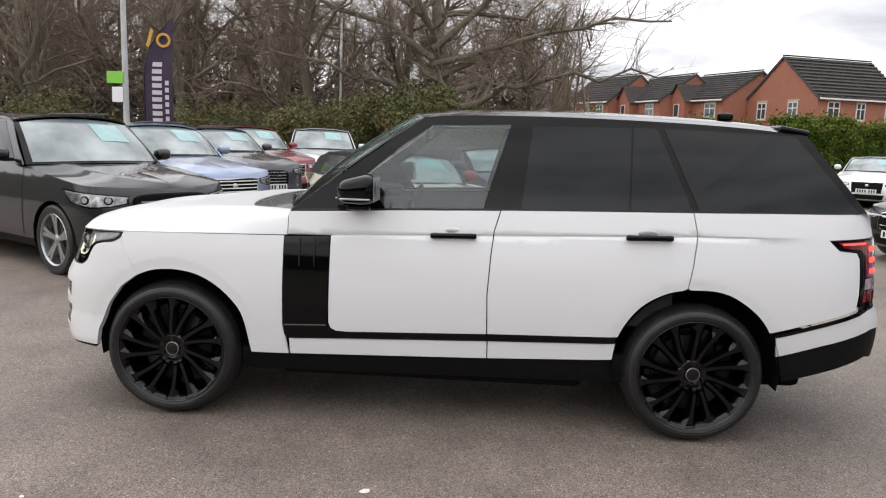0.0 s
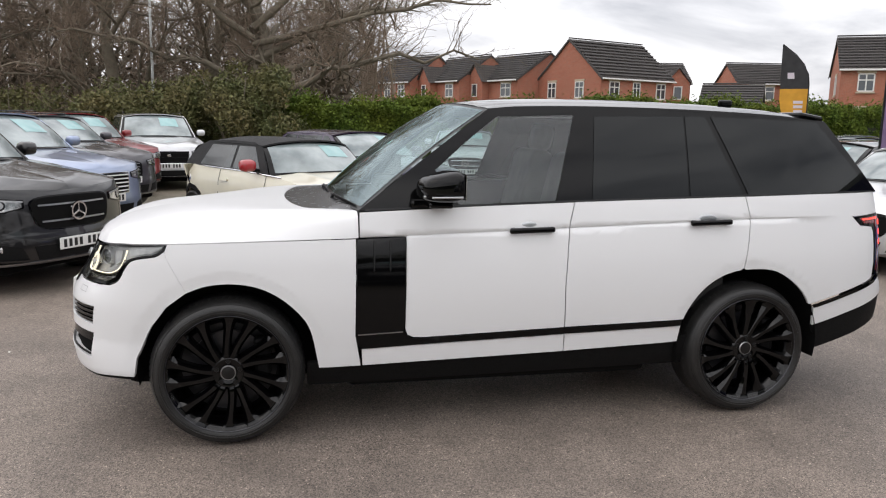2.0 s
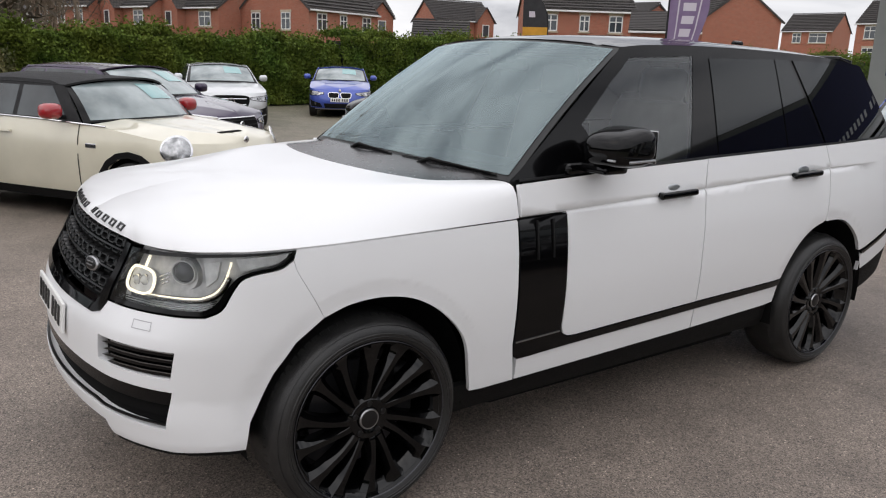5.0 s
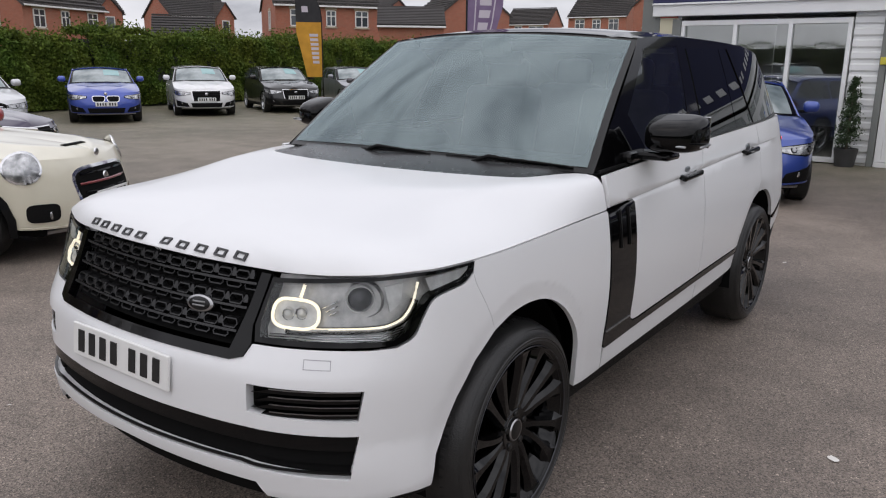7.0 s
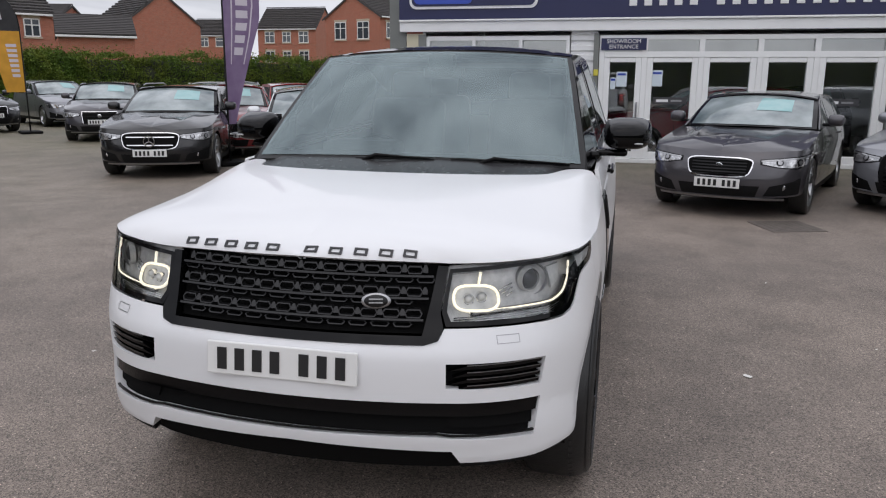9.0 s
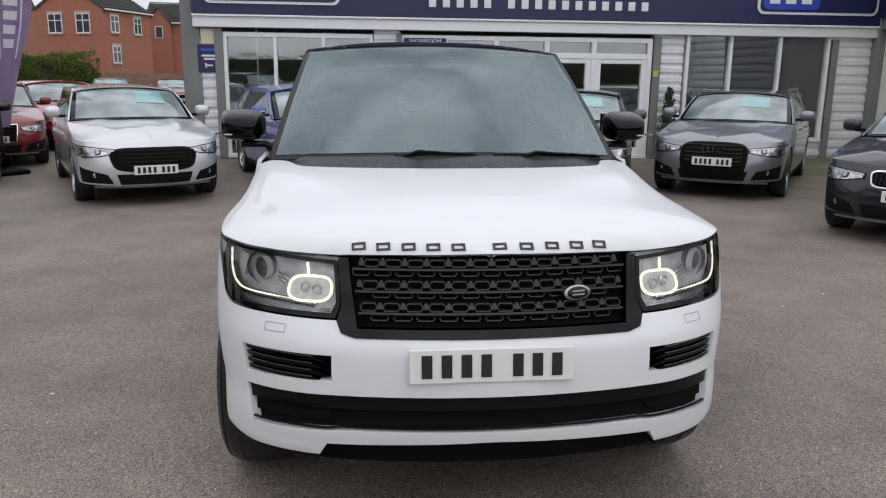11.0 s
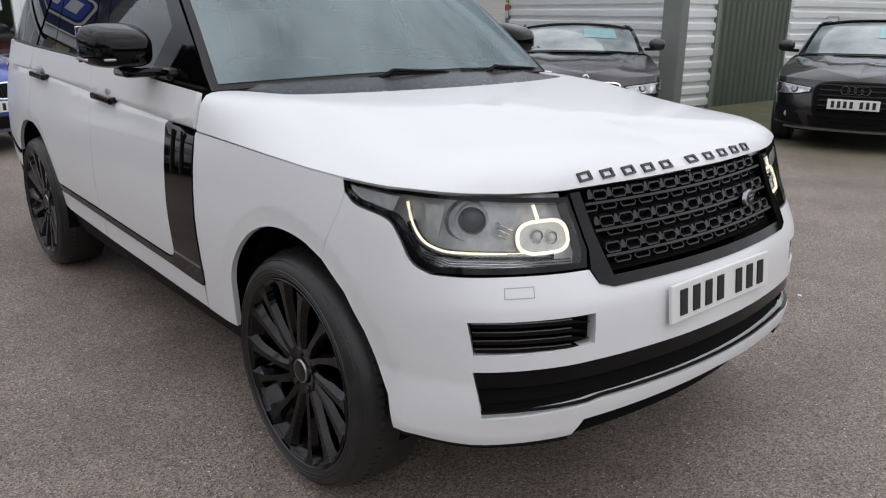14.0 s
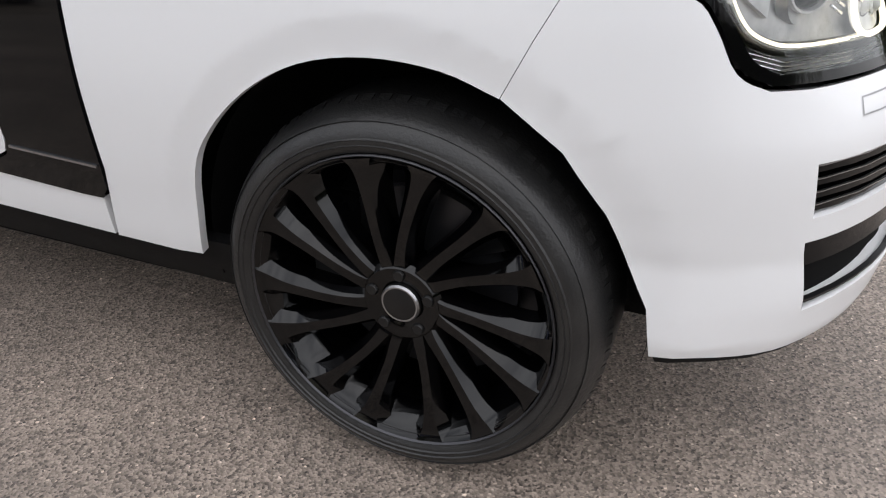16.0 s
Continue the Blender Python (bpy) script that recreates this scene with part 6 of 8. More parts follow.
parked_car("black four-wheel-drive with a barred chrome grille and silver wheels", (-1.62, 3.1, 0), -33, P_BLACK, **{**SUV, "wb": 2.91, "grille": (0.45, 0.40, 0.60, 0.90), "slats": 2, "grille_mat": M_STEEL, "shape": "winged", "badge": "ring", "plate_z": 0.46})
parked_car("pale ice-blue sport utility car with barred grille", (-1.95, 6.1, 0), -36, P_ICE, **{**SUV, "wb": 2.67, "roof": 1.68, "slats": 5, "grille_mat": M_PLATE})
parked_car("dark grey sport utility car with an upright chrome grille", (-2.25, 9.2, 0), -40, P_GUN, **{**SUV, "wb": 2.81, "roof": 1.65, "grille": (0.34, 0.30, 0.52, 0.86), "slats": 6, "grille_mat": M_STEEL, "shape": "ringed"})
parked_car("dark red sport utility car", (-2.6, 11.6, 0), -48, P_RED, **{**SUV, "wb": 2.7, "roof": 1.7, "slats": 4, "grille_mat": M_STEEL})
parked_car("silver sport utility car with a dark lower grille", (-2.1, 13.2, 0), -74, P_SILVER, **{**SUV, "wb": 2.67, "roof": 1.72, "slats": 3})
mini = parked_car("cream small convertible with a black fabric hood and red mirrors", (1.57, 4.17, 0), -57.5, P_CREAM, kind="coupe", metal=0, wb=2.54, fo=0.80, ro=0.58, hw=0.86, wr=0.315, nose=0.80, bonnet=0.98, belt=0.97, roof=1.40,
           screen=(0.42, 1.05), rear=(2.38, 2.82), grille=(0.40, 0.36, 0.34, 0.72), shape="oval", slats=5, lights=(0.5, -0.2, 0.68, 0.88), top=M_HOOD, mirror=material("mirror_red", (0.35, 0.015, 0.02), 0.3, coat=1), ring=True, black_trim=True, sticker=True, plate_z=0.47, grille_mat=M_GLOSS)
block("bonnet_scoop", (0.05, 0.34, 0.02), (-0.50, 0, 0.893), M_DARK, mini, "narrow black bonnet scoop", bevel=0.006, rot=(0, -8, 0))
tube("grille_bar", [(-0.735, -0.37, 0.60), (-0.775, -0.24, 0.60), (-0.793, 0.0, 0.60), (-0.775, 0.24, 0.60), (-0.735, 0.37, 0.60)], 0.012, P_RED, mini, "red grille bar")
lathe("badge", [(0.0, -0.012), (0.03, -0.010), (0.036, 0.0)], M_CHROME, mini, "silver bonnet badge", turns=18, axis="X", at=(-0.70, 0, 0.832))
lathe("fuel_cap", [(0.0, 0.012), (0.05, 0.012), (0.062, 0.004), (0.066, -0.006)], M_CHROME, mini, "silver fuel cap", turns=22, axis="Y", at=(2.60, 0.838, 0.80))
for sg in (-1, 1):
    block("side_scuttle", (0.13, 0.014, 0.045), (0.46, sg * 0.856, 0.76), M_CHROME, mini, "silver wing badge with a black slot", bevel=0.006)
    tube("waist_strip", [(0.30, sg * 0.815, 0.945), (1.2, sg * 0.812, 0.978), (2.2, sg * 0.808, 0.992), (2.75, sg * 0.77, 0.998)], 0.009, M_CHROME, mini, "thin bright waist strip")
parked_car("dark purple hatchback beside the cream convertible", (2.9, 8.0, 0), -60, P_PLUM, **HAT)
parked_car("silver saloon with a chrome barred grille", (4.9, 14.2, 0), -103, P_SILVER, **{**SAL, "slats": 2, "grille_mat": M_CHROME, "shape": "winged", "badge": "ring", "grille": (0.42, 0.37, 0.48, 0.74), "plate_z": 0.40})
parked_car("bright blue hatchback with twin grilles", (8.9, 16.6, 0), -118, P_ROYAL, **{**HAT, "grille": (0.34, 0.26, 0.56, 0.70), "slats": 2, "shape": "kidney", "roof": 1.42})
parked_car("white hatchback with a wide chrome-edged grille", (12.3, 17.0, 0), -121, P_WHITE2, **{**HAT, "wb": 2.83, "ro": 1.05, "rear": (3.0, 3.8)})
parked_car("small black hatchback in the back row", (15.2, 16.3, 0), -118, P_BLACK, **HAT)
parked_car("grey-green hatchback with slim lamps", (18.4, 16.0, 0), -122, P_MIDGREY, **{**HAT, "grille": (0.5, 0.45, 0.60, 0.66), "slats": 1})
parked_car("black estate car with a chrome barred grille", (7.7, 6.3, 0), -160, P_BLACK, **{**EST, "wb": 2.94, "slats": 2, "grille_mat": M_CHROME, "plate_z": 0.42, "shape": "oval", "badge": "ring", "grille": (0.43, 0.38, 0.48, 0.73)})
parked_car("dark grey sporting saloon with an oval mesh grille", (6.5, -2.1, 0), 161, P_GUN, **{**SAL, "wb": 2.96, "grille": (0.36, 0.34, 0.50, 0.71), "slats": 6, "plate_z": 0.42, "shape": "oval", "grille_mat": M_GLOSS})
parked_car("grey saloon with a single-frame grille", (6.9, -4.35, 0), 145, P_MIDGREY, **{**EST, "wb": 2.91, "grille": (0.43, 0.39, 0.29, 0.77), "slats": 9, "plate_z": 0.52, "shape": "ringed", "grille_mat": M_GLOSS})
parked_car("silver hatchback with a honeycomb grille", (6.7, 2.95, 0), 204, P_SILVER, **{**HAT, "wb": 2.7, "grille": (0.50, 0.34, 0.44, 0.71), "slats": 6, "shape": "winged", "plate_z": 0.45, "badge": False})
parked_car("deep blue estate car with twin grilles", (7.15, 0.35, 0), 200, P_BLUE, **{**EST, "wb": 2.81, "fo": 0.83, "grille": (0.38, 0.30, 0.58, 0.73), "slats": 2, "shape": "kidney"})
parked_car("dark grey coupe with twin kidney grilles", (3.65, -4.85, 0), 133, P_DKGREY, **{**SAL, "kind": "coupe", "wb": 2.81, "roof": 1.38, "grille": (0.42, 0.36, 0.585, 0.735), "slats": 2, "shape": "kidney"})
parked_car("black estate car with a single-frame grille", (1.6, -6.95, 0), 108, P_BLACK, **{**EST, "wb": 2.81, "grille": (0.42, 0.38, 0.32, 0.77), "slats": 8, "plate_z": 0.54, "shape": "ringed", "grille_mat": M_GLOSS})
parked_car("dark blue hatchback beyond the black estate", (1.9, -11.3, 0), 103, P_NAVY, **HAT)
parked_car("red hatchback beside the showroom", (10.6, 6.6, 0), 205, P_RED, **HAT)
parked_car("white hatchback in the back row", (16.5, 10.2, 0), -150, P_WHITE2, **HAT)
parked_car("silver car in the back row", (20.0, 11.2, 0), -150, P_SILVER, **HAT)
parked_car("grey car in the back row", (13.5, 11.6, 0), -150, P_GUN, **HAT)
parked_car("bright red hatchback behind the silver one", (14.1, 6.15, 0), 215, paint("paint_bright_red", (0.36, 0.010, 0.014), 0.1), **HAT)
parked_car("silver car in the far row", (34.0, 11.6, 0), 200, P_SILVER, **HAT)
parked_car("maroon car in the far row", (34.3, 8.8, 0), 200, P_RED, **HAT)
parked_car("dark red hatchback inside the showroom", (13.55, -0.35, 0.02), 100, paint("paint_maroon", (0.30, 0.008, 0.03), 0.1), **HAT)
parked_car("black car inside the showroom", (15.4, -4.9, 0.02), 170, P_BLACK, **HAT)

parked_car("pale car in the far row", (34.6, 6.2, 0), 200, P_SILVER, **HAT)

# ---- the white car in the middle ----
class HeroShell(Shell):
    """The white car's shell: the nose's drawing is let down a little, and stretched round the fuller corner."""

    EXTRA = 0.033

    def sx(self, x):
        raw = super().sx(x)
        return float(np.interp(raw, [0, 0.85, 1.2 + self.EXTRA, 20], [0, 0.85, 1.2, 20 - self.EXTRA]))

    def at(self, s, z, out=0.0):
        a = np.abs(s)
        drop = np.interp(z, [0.30, 0.40, 0.447, 0.48, 0.60, 0.74, 0.80, 0.93, 1.0, 1.02], [0.012, 0.016, 0.022, 0.006, 0.009, 0.009, 0.018, 0.014, 0.006, 0.0])
        z = z - drop * np.clip(((1.15 if np.ndim(z) == 0 else np.where(z < 0.5, 1.0, 1.15)) - a) / 0.15, 0, 1)
        return super().at(s + np.sign(s) * self.EXTRA * np.clip((a - 0.85) / 0.35, 0, 1), z, out)


HERO = HeroShell([(-0.870, 0), (-0.865, 0.15), (-0.851, 0.29), (-0.825, 0.45), (-0.785, 0.60), (-0.716, 0.733), (-0.630, 0.835), (-0.517, 0.909), (-0.395, 0.947), (-0.2, 0.971), (0.0, 0.979), (0.6, 0.977), (1.8, 0.982), (2.9, 0.980),
              (3.3, 0.964), (3.6, 0.935), (3.78, 0.89), (3.92, 0.80), (4.02, 0.64), (4.08, 0.4), (4.10, 0)],
             [(0.1, 0.14), (0.25, 0.10), (0.34, 0.055), (0.40, 0.036), (0.5, 0.022), (0.6, 0.009), (0.75, 0.0), (0.9, 0.006), (1.0, 0.018), (1.1, 0.036), (1.2, 0.058), (1.3, 0.085), (1.4, 0.12)],
             [(0.1, 0.20), (0.28, 0.09), (0.35, 0.05), (0.42, 0.024), (0.5, 0.0), (0.65, 0.0), (0.72, 0.004), (0.76, 0.014), (0.80, 0.036), (0.85, 0.066), (0.9, 0.094), (0.95, 0.119), (1.0, 0.142), (1.05, 0.164), (1.10, 0.195), (1.2, 0.28)],
             [(0.1, 0.2), (0.3, 0.10), (0.42, 0.03), (0.55, 0.0), (0.68, 0.0), (0.74, 0.02), (0.78, 0.05), (0.9, 0.06), (1.1, 0.075), (1.3, 0.12), (1.4, 0.16)])
M_LAMPGREY = material("pale_lens", (0.36, 0.26, 0.27), 0.12, coat=1.0)
def hero_relief(x, z):
    """A fine groove along the shoulder line, and chamfers round the wheel arches."""
    zc = np.interp(x, [0.65, 2.88, 3.6], [1.0655, 1.1435, 1.149])
    g = 0.010 * np.exp(-(((z - zc) / 0.006) ** 2)) * (x > 0.64) * np.clip((3.5 - x) / 0.5, 0, 1)
    for cx in (0.01, 2.912):
        r = np.hypot(x - cx, z - 0.41)
        k = np.clip((0.506 - r) / 0.055, 0, 1)
        g = g + 0.007 * k * np.clip(k * 4, 0, 1) * (z > 0.36)
    return g - 0.028 * np.clip((-0.2 - x) / 0.2, 0, 1) * np.clip((0.56 - z) / 0.16, 0, 1)


HERO.groove = hero_relief
hero = thing("car", "white luxury four-wheel-drive car with black roof, trim and wheels", "car")
MID = (1.5, 0, 0.75)


def both_sides(name, poly, mat, out=0.0, step=(0.07, 0.05), rim=0.02, cuts=(), label="", xz=True, base=None, parent=None):
    """A body panel on the left, and its twin on the right."""
    pts = [[(HERO.sx(x), z) for x, z in one] for one in ([poly] if not isinstance(poly[0][0], (list, tuple)) else poly)] if xz else poly
    f = base or HERO.surf(out)
    a = panel(name, pts, f, mat, parent or hero, step, rim, cuts, label, MID)
    b = panel(name, pts, mirrored(f), mat, parent or hero, step, rim, cuts, label, MID)
    return a, b


def front_whole(name, polys, mat, out=0.0, step=(0.05, 0.04), rim=0.02, label="", parent=None):
    """A panel across the nose from its left-hand polygons, mirrored in s."""
    every = [list(p) for p in polys] + [[(-s, z) for s, z in p] for p in polys]
    return panel(name, every, HERO.surf(out), mat, parent or hero, step, rim, (), label, MID)


s_of = HERO.sx
LAMP_FOOT = [tuple(p) for p in spline([(0.968, 0.854), (1.02, 0.878), (1.055, 0.933), (1.093, 0.969), (1.19, 0.984), (1.2365, 1.010)], 4)]
F_ARCH = [(1.972, 0.421), (1.936, 0.591), (1.882, 0.682), (1.790, 0.768), (1.68, 0.826), (1.555, 0.849), (1.43, 0.841), (1.336, 0.809)]
F_ARCH = [tuple(p) for p in spline(F_ARCH, 4)]
R_ARCH = [(2.475, 0.449), (2.502, 0.603), (2.598, 0.750), (2.743, 0.838), (2.906, 0.862), (3.072, 0.842), (3.232, 0.738), (3.325, 0.611), (3.356, 0.506)]
R_ARCH = [tuple(p) for p in spline(R_ARCH, 4)]
CREASE = [((s_of(0.65), 1.0655 + o), (-0.035, 1.0)) for o in (-0.009, -0.0045, 0.0, 0.0045, 0.009)]

both_sides("front_wing", [(1.25, 1.044), (1.53, 1.050), (2.0, 1.059), (s_of(0.646), 1.062), (s_of(0.644), 0.8), (s_of(0.642), 0.56), (s_of(0.656), 0.485), (s_of(0.672), 0.392), (s_of(0.458), 0.388)] + F_ARCH + [(1.289, 0.9), (1.248, 0.973), (1.238, 1.012)], M_WHITE, xz=False, step=(0.016, 0.016), label="white front wing")
both_sides("front_door", [(0.668, 1.068), (0.668, 1.12), (0.669, 1.195), (1.0, 1.209), (1.258, 1.222), (1.828, 1.242), (1.797, 1.134), (1.784, 1.0), (1.772, 0.79), (1.780, 0.565), (1.0, 0.5385), (0.945, 0.541), (0.915, 0.556), (0.903, 0.588), (0.908, 1.074)], M_WHITE, cuts=CREASE, label="white front door")
both_sides("rear_door", [(1.786, 0.566), (1.778, 0.79), (1.790, 1.0), (1.803, 1.134), (1.834, 1.243), (2.3, 1.256), (2.862, 1.270), (2.886, 1.149), (2.868, 1.0), (2.846, 0.868)] + [p for p in R_ARCH if p[0] < 2.84 and p[1] > 0.59][::-1] + [(2.494, 0.582)], M_WHITE, step=(0.04, 0.04), cuts=CREASE, label="white rear door")
both_sides("rear_wing", [(2.868, 1.270), (2.892, 1.149), (2.874, 1.0), (2.852, 0.868)] + [p for p in R_ARCH if p[0] > 2.86 and p[1] > 0.64] + [(3.33, 0.648), (3.60, 0.722), (3.775, 0.776), (3.79, 0.86), (3.79, 1.05), (3.772, 1.083), (3.66, 1.094), (3.60, 1.150), (3.80, 1.160), (3.97, 1.166), (3.94, 1.292), (3.775, 1.288), (3.3, 1.281)], M_WHITE, step=(0.035, 0.035), cuts=CREASE, label="white rear wing")
tails = both_sides("tail_lamp", [(3.606, 1.146), (3.80, 1.155), (3.985, 1.161), (3.985, 0.80), (3.80, 0.79), (3.797, 0.86), (3.798, 1.050), (3.779, 1.086), (3.664, 1.097)], M_GLOSS, out=0.002, rim=0.03, label="lit red tail lamp in a black surround")
for tl, f in zip(tails, (lambda o: HERO.surf(o), lambda o: mirrored(HERO.surf(o)))):
    def lens_part(name, poly, mat, o, label=""):
        panel(name, [(HERO.sx(x), z) for x, z in poly], f(o), mat, tl, (0.04, 0.04), 0.002, (), label, MID)
    lens_part("red_lens", [(3.650, 1.140), (3.975, 1.152), (3.975, 0.955), (3.838, 0.955), (3.832, 1.07), (3.80, 1.102), (3.690, 1.110)], M_REDLENS, 0.004, "dark red lens")
    lens_part("lamp_strip", [(3.672, 1.136), (3.840, 1.141), (3.840, 1.130), (3.680, 1.126)], M_TAIL, 0.007, "thin lit strip")
    for z in (1.105, 1.045, 0.985):
        lens_part("lit_segment", [(3.868, z - 0.014), (3.935, z - 0.014), (3.945, z), (3.935, z + 0.014), (3.868, z + 0.014), (3.860, z)], M_TAIL, 0.007, "lit lamp segment")
    lens_part("reversing_lens", [(3.832, 0.945), (3.975, 0.945), (3.975, 0.885), (3.826, 0.885)], M_LAMPGREY, 0.004, "pale reversing lens")
    lens_part("red_reflector", [(3.824, 0.878), (3.97, 0.878), (3.965, 0.818), (3.816, 0.818)], M_REDLENS, 0.004, "red reflector")
both_sides("side_trim", [(0.652, 1.060), (0.902, 1.069), (0.895, 0.585), (0.908, 0.552), (0.94, 0.535), (1.0, 0.5325), (1.78, 0.5595), (2.487, 0.5765), (2.482, 0.546), (1.786, 0.527), (0.97, 0.499), (0.72, 0.487), (0.672, 0.487), (0.653, 0.51), (0.648, 0.56)], M_GLOSS, out=0.004, label="gloss black side vent and rubbing strip")
for x in (0.735, 0.818):
    both_sides("gill", [(x, 0.90), (x + 0.006, 0.90), (x + 0.008, 1.055), (x, 1.055)], M_SATIN, out=0.012, step=(0.2, 0.1), rim=0.008)
both_sides("vent_lip", [(0.655, 0.562), (0.889, 0.571), (0.889, 0.576), (0.655, 0.567)], M_STEEL, out=0.008, step=(0.2, 0.1), rim=0.006)
both_sides("sill", [(0.678, 0.483), (0.97, 0.494), (1.784, 0.522), (1.786, 0.423), (0.682, 0.392)], M_WHITE, out=-0.002, label="white lower door sill")
both_sides("sill", [(1.790, 0.5225), (2.484, 0.542), (2.474, 0.449), (1.792, 0.4235)], M_WHITE, out=-0.002, label="white lower door sill")
both_sides("under_sill", [(0.40, 0.27), (2.55, 0.30), (2.55, 0.47), (1.79, 0.44), (0.40, 0.405)], M_PLASTIC, out=-0.03, rim=0.03, label="black plastic under-sill")
both_sides("bumper_strip", [(3.335, 0.632), (3.60, 0.706), (3.785, 0.760), (3.86, 0.79), (3.99, 0.79), (3.99, 0.775), (3.87, 0.772), (3.79, 0.742), (3.60, 0.688), (3.345, 0.617)], M_GLOSS, out=0.004, rim=0.012)
both_sides("rear_bumper", [(3.345, 0.614), (3.60, 0.685), (3.79, 0.739), (3.87, 0.769), (4.0, 0.772), (4.09, 0.772), (4.09, 0.64), (3.90, 0.662), (3.6, 0.578), (3.36, 0.508)], M_WHITE, label="white rear bumper")
both_sides("rear_valance", [(3.36, 0.502), (3.6, 0.572), (3.90, 0.656), (4.09, 0.634), (4.09, 0.40), (3.9, 0.50), (3.42, 0.36)], M_PLASTIC, out=-0.006, label="black lower rear bumper")
both_sides("tailgate", [[(HERO.sx(3.99), 0.776), (HERO.s[-1], 0.776), (HERO.s[-1], 1.29), (HERO.sx(3.95), 1.29), (HERO.sx(3.99), 1.16)]], M_WHITE, xz=False, label="white tailgate")

# nose
front_whole("front_bumper", [
    [(0, 0.80), (0.46, 0.80), (0.505, 0.812), (0.525, 0.846), (0.75, 0.849), (0.90, 0.851), *LAMP_FOOT, (1.2466, 0.973), (1.2876, 0.9), (1.3346, 0.809), (1.245, 0.743), (1.235, 0.735), (0.877, 0.733), (0.565, 0.735), (0.53, 0.735), (0, 0.735)],
    [(0, 0.735), (0.53, 0.735), (0.53, 0.652), (0, 0.652)],
    [(0.877, 0.733), (1.235, 0.735), (1.165, 0.64), (0.86, 0.64)],
    [(0, 0.652), (0.53, 0.652), (0.605, 0.647), (0.86, 0.64), (1.165, 0.64), (1.145, 0.60), (0.862, 0.596), (0.53, 0.604), (0, 0.605)],
    [(0.862, 0.596), (1.145, 0.60), (1.09, 0.475), (0.836, 0.467)],
    [(0, 0.485), (0.50, 0.485), (0.54, 0.480), (0.836, 0.467), (1.09, 0.475), (1.083, 0.427), (1.075, 0.38), (0.9, 0.385), (0.58, 0.395), (0.55, 0.447), (0, 0.458)],
], M_WHITE, step=(0.035, 0.03), rim=0.035, label="white front bumper")
front_whole("front_valance", [[(0, 0.47), (0.56, 0.46), (0.62, 0.42), (1.0, 0.40), (0.96, 0.352), (0.6, 0.335), (0, 0.335)]], M_DARK, out=-0.06, rim=0.05, label="black lower front valance")
both_sides("bumper_lip", [[(0.585, 0.393), (0.9, 0.383), (1.068, 0.378), (1.062, 0.364), (0.9, 0.369), (0.585, 0.374)]], M_PLASTIC, out=-0.005, xz=False, rim=0.03, label="black lip under the bumper")
front_whole("lower_intake", [[(0, 0.615), (0.88, 0.61), (0.86, 0.455), (0, 0.470)]], M_DARK, out=-0.034, rim=0.0)
front_whole("intake_bar", [[(0, 0.603), (0.53, 0.602), (0.858, 0.594), (0.848, 0.548), (0.53, 0.556), (0, 0.558)]], M_GLOSS, out=-0.006, rim=0.02, label="gloss black bar in the lower intake")
front_whole("intake_lip", [[(0, 0.498), (0.50, 0.498), (0.545, 0.491), (0.842, 0.480), (0.842, 0.476), (0.545, 0.486), (0.50, 0.493), (0, 0.493)]], M_SATIN, out=-0.003, rim=0.01, step=(0.06, 0.1), label="thin black lip")
both_sides("intake_mesh", [[(0.53, 0.55), (0.845, 0.542), (0.842, 0.497), (0.545, 0.51)]], M_DARK, out=-0.024, xz=False, rim=0.01)
both_sides("side_slot", [[(0.50, 0.745), (0.89, 0.745), (0.875, 0.63), (0.50, 0.64)]], M_DARK, out=-0.036, xz=False, rim=0.0)
for k in range(4):
    z = 0.722 - 0.0225 * k
    both_sides("slot_fin", [[(0.540 + 0.012 * (k % 2), z - 0.012), (0.60, z + 0.003), (0.868 - 0.003 * k, z + 0.004), (0.866 - 0.003 * k, z - 0.006), (0.60, z - 0.008)]], M_GLOSS, out=-0.008, xz=False, rim=0.03)
    both_sides("fin_edge", [[(0.60, z + 0.0055), (0.868 - 0.003 * k, z + 0.0065), (0.868 - 0.003 * k, z + 0.0045), (0.60, z + 0.0035)]], M_STEEL, out=-0.006, xz=False, rim=0.004, step=(0.1, 0.1))
# washer flap seams
for a, b in (((0.703, 0.826), (0.785, 0.8235)), ((0.703, 0.8015), (0.785, 0.799))):
    both_sides("flap_seam", [[(a[0], a[1]), (b[0], a[1]), (b[0], b[1]), (a[0], b[1])]], M_STEEL, out=0.0012, xz=False, rim=0.0, step=(0.012, 0.2))
both_sides("flap_seam", [[(0.703, 0.8235), (0.7055, 0.8235), (0.7055, 0.8015), (0.703, 0.8015)]], M_STEEL, out=0.0012, xz=False, rim=0.0, step=(0.012, 0.2))

both_sides("flap_seam", [[(0.7825, 0.8235), (0.785, 0.8235), (0.785, 0.8015), (0.7825, 0.8015)]], M_STEEL, out=0.0012, xz=False, rim=0.0, step=(0.012, 0.2))

# grille
front_whole("grille_surround", [[(0, 0.801), (0.458, 0.801), (0.503, 0.813), (0.522, 0.848), (0.512, 0.892), (0.524, 0.95), (0.541, 1.017), (0.503, 1.018), (0.478, 0.92), (0.452, 0.827), (0, 0.827)]], M_GLOSS, out=0.005, rim=0.03, label="gloss black grille surround")
front_whole("grille_back", [[(0, 0.82), (0.47, 0.82), (0.515, 1.024), (0, 1.026)]], M_DARK, out=-0.045, rim=0.0)
M_CELL = material("grille_cell", (0.010, 0.010, 0.0105), 0.28, spec=0.42)
grille = thing("grille", "gloss black grille of elongated cells")
grille.parent = hero


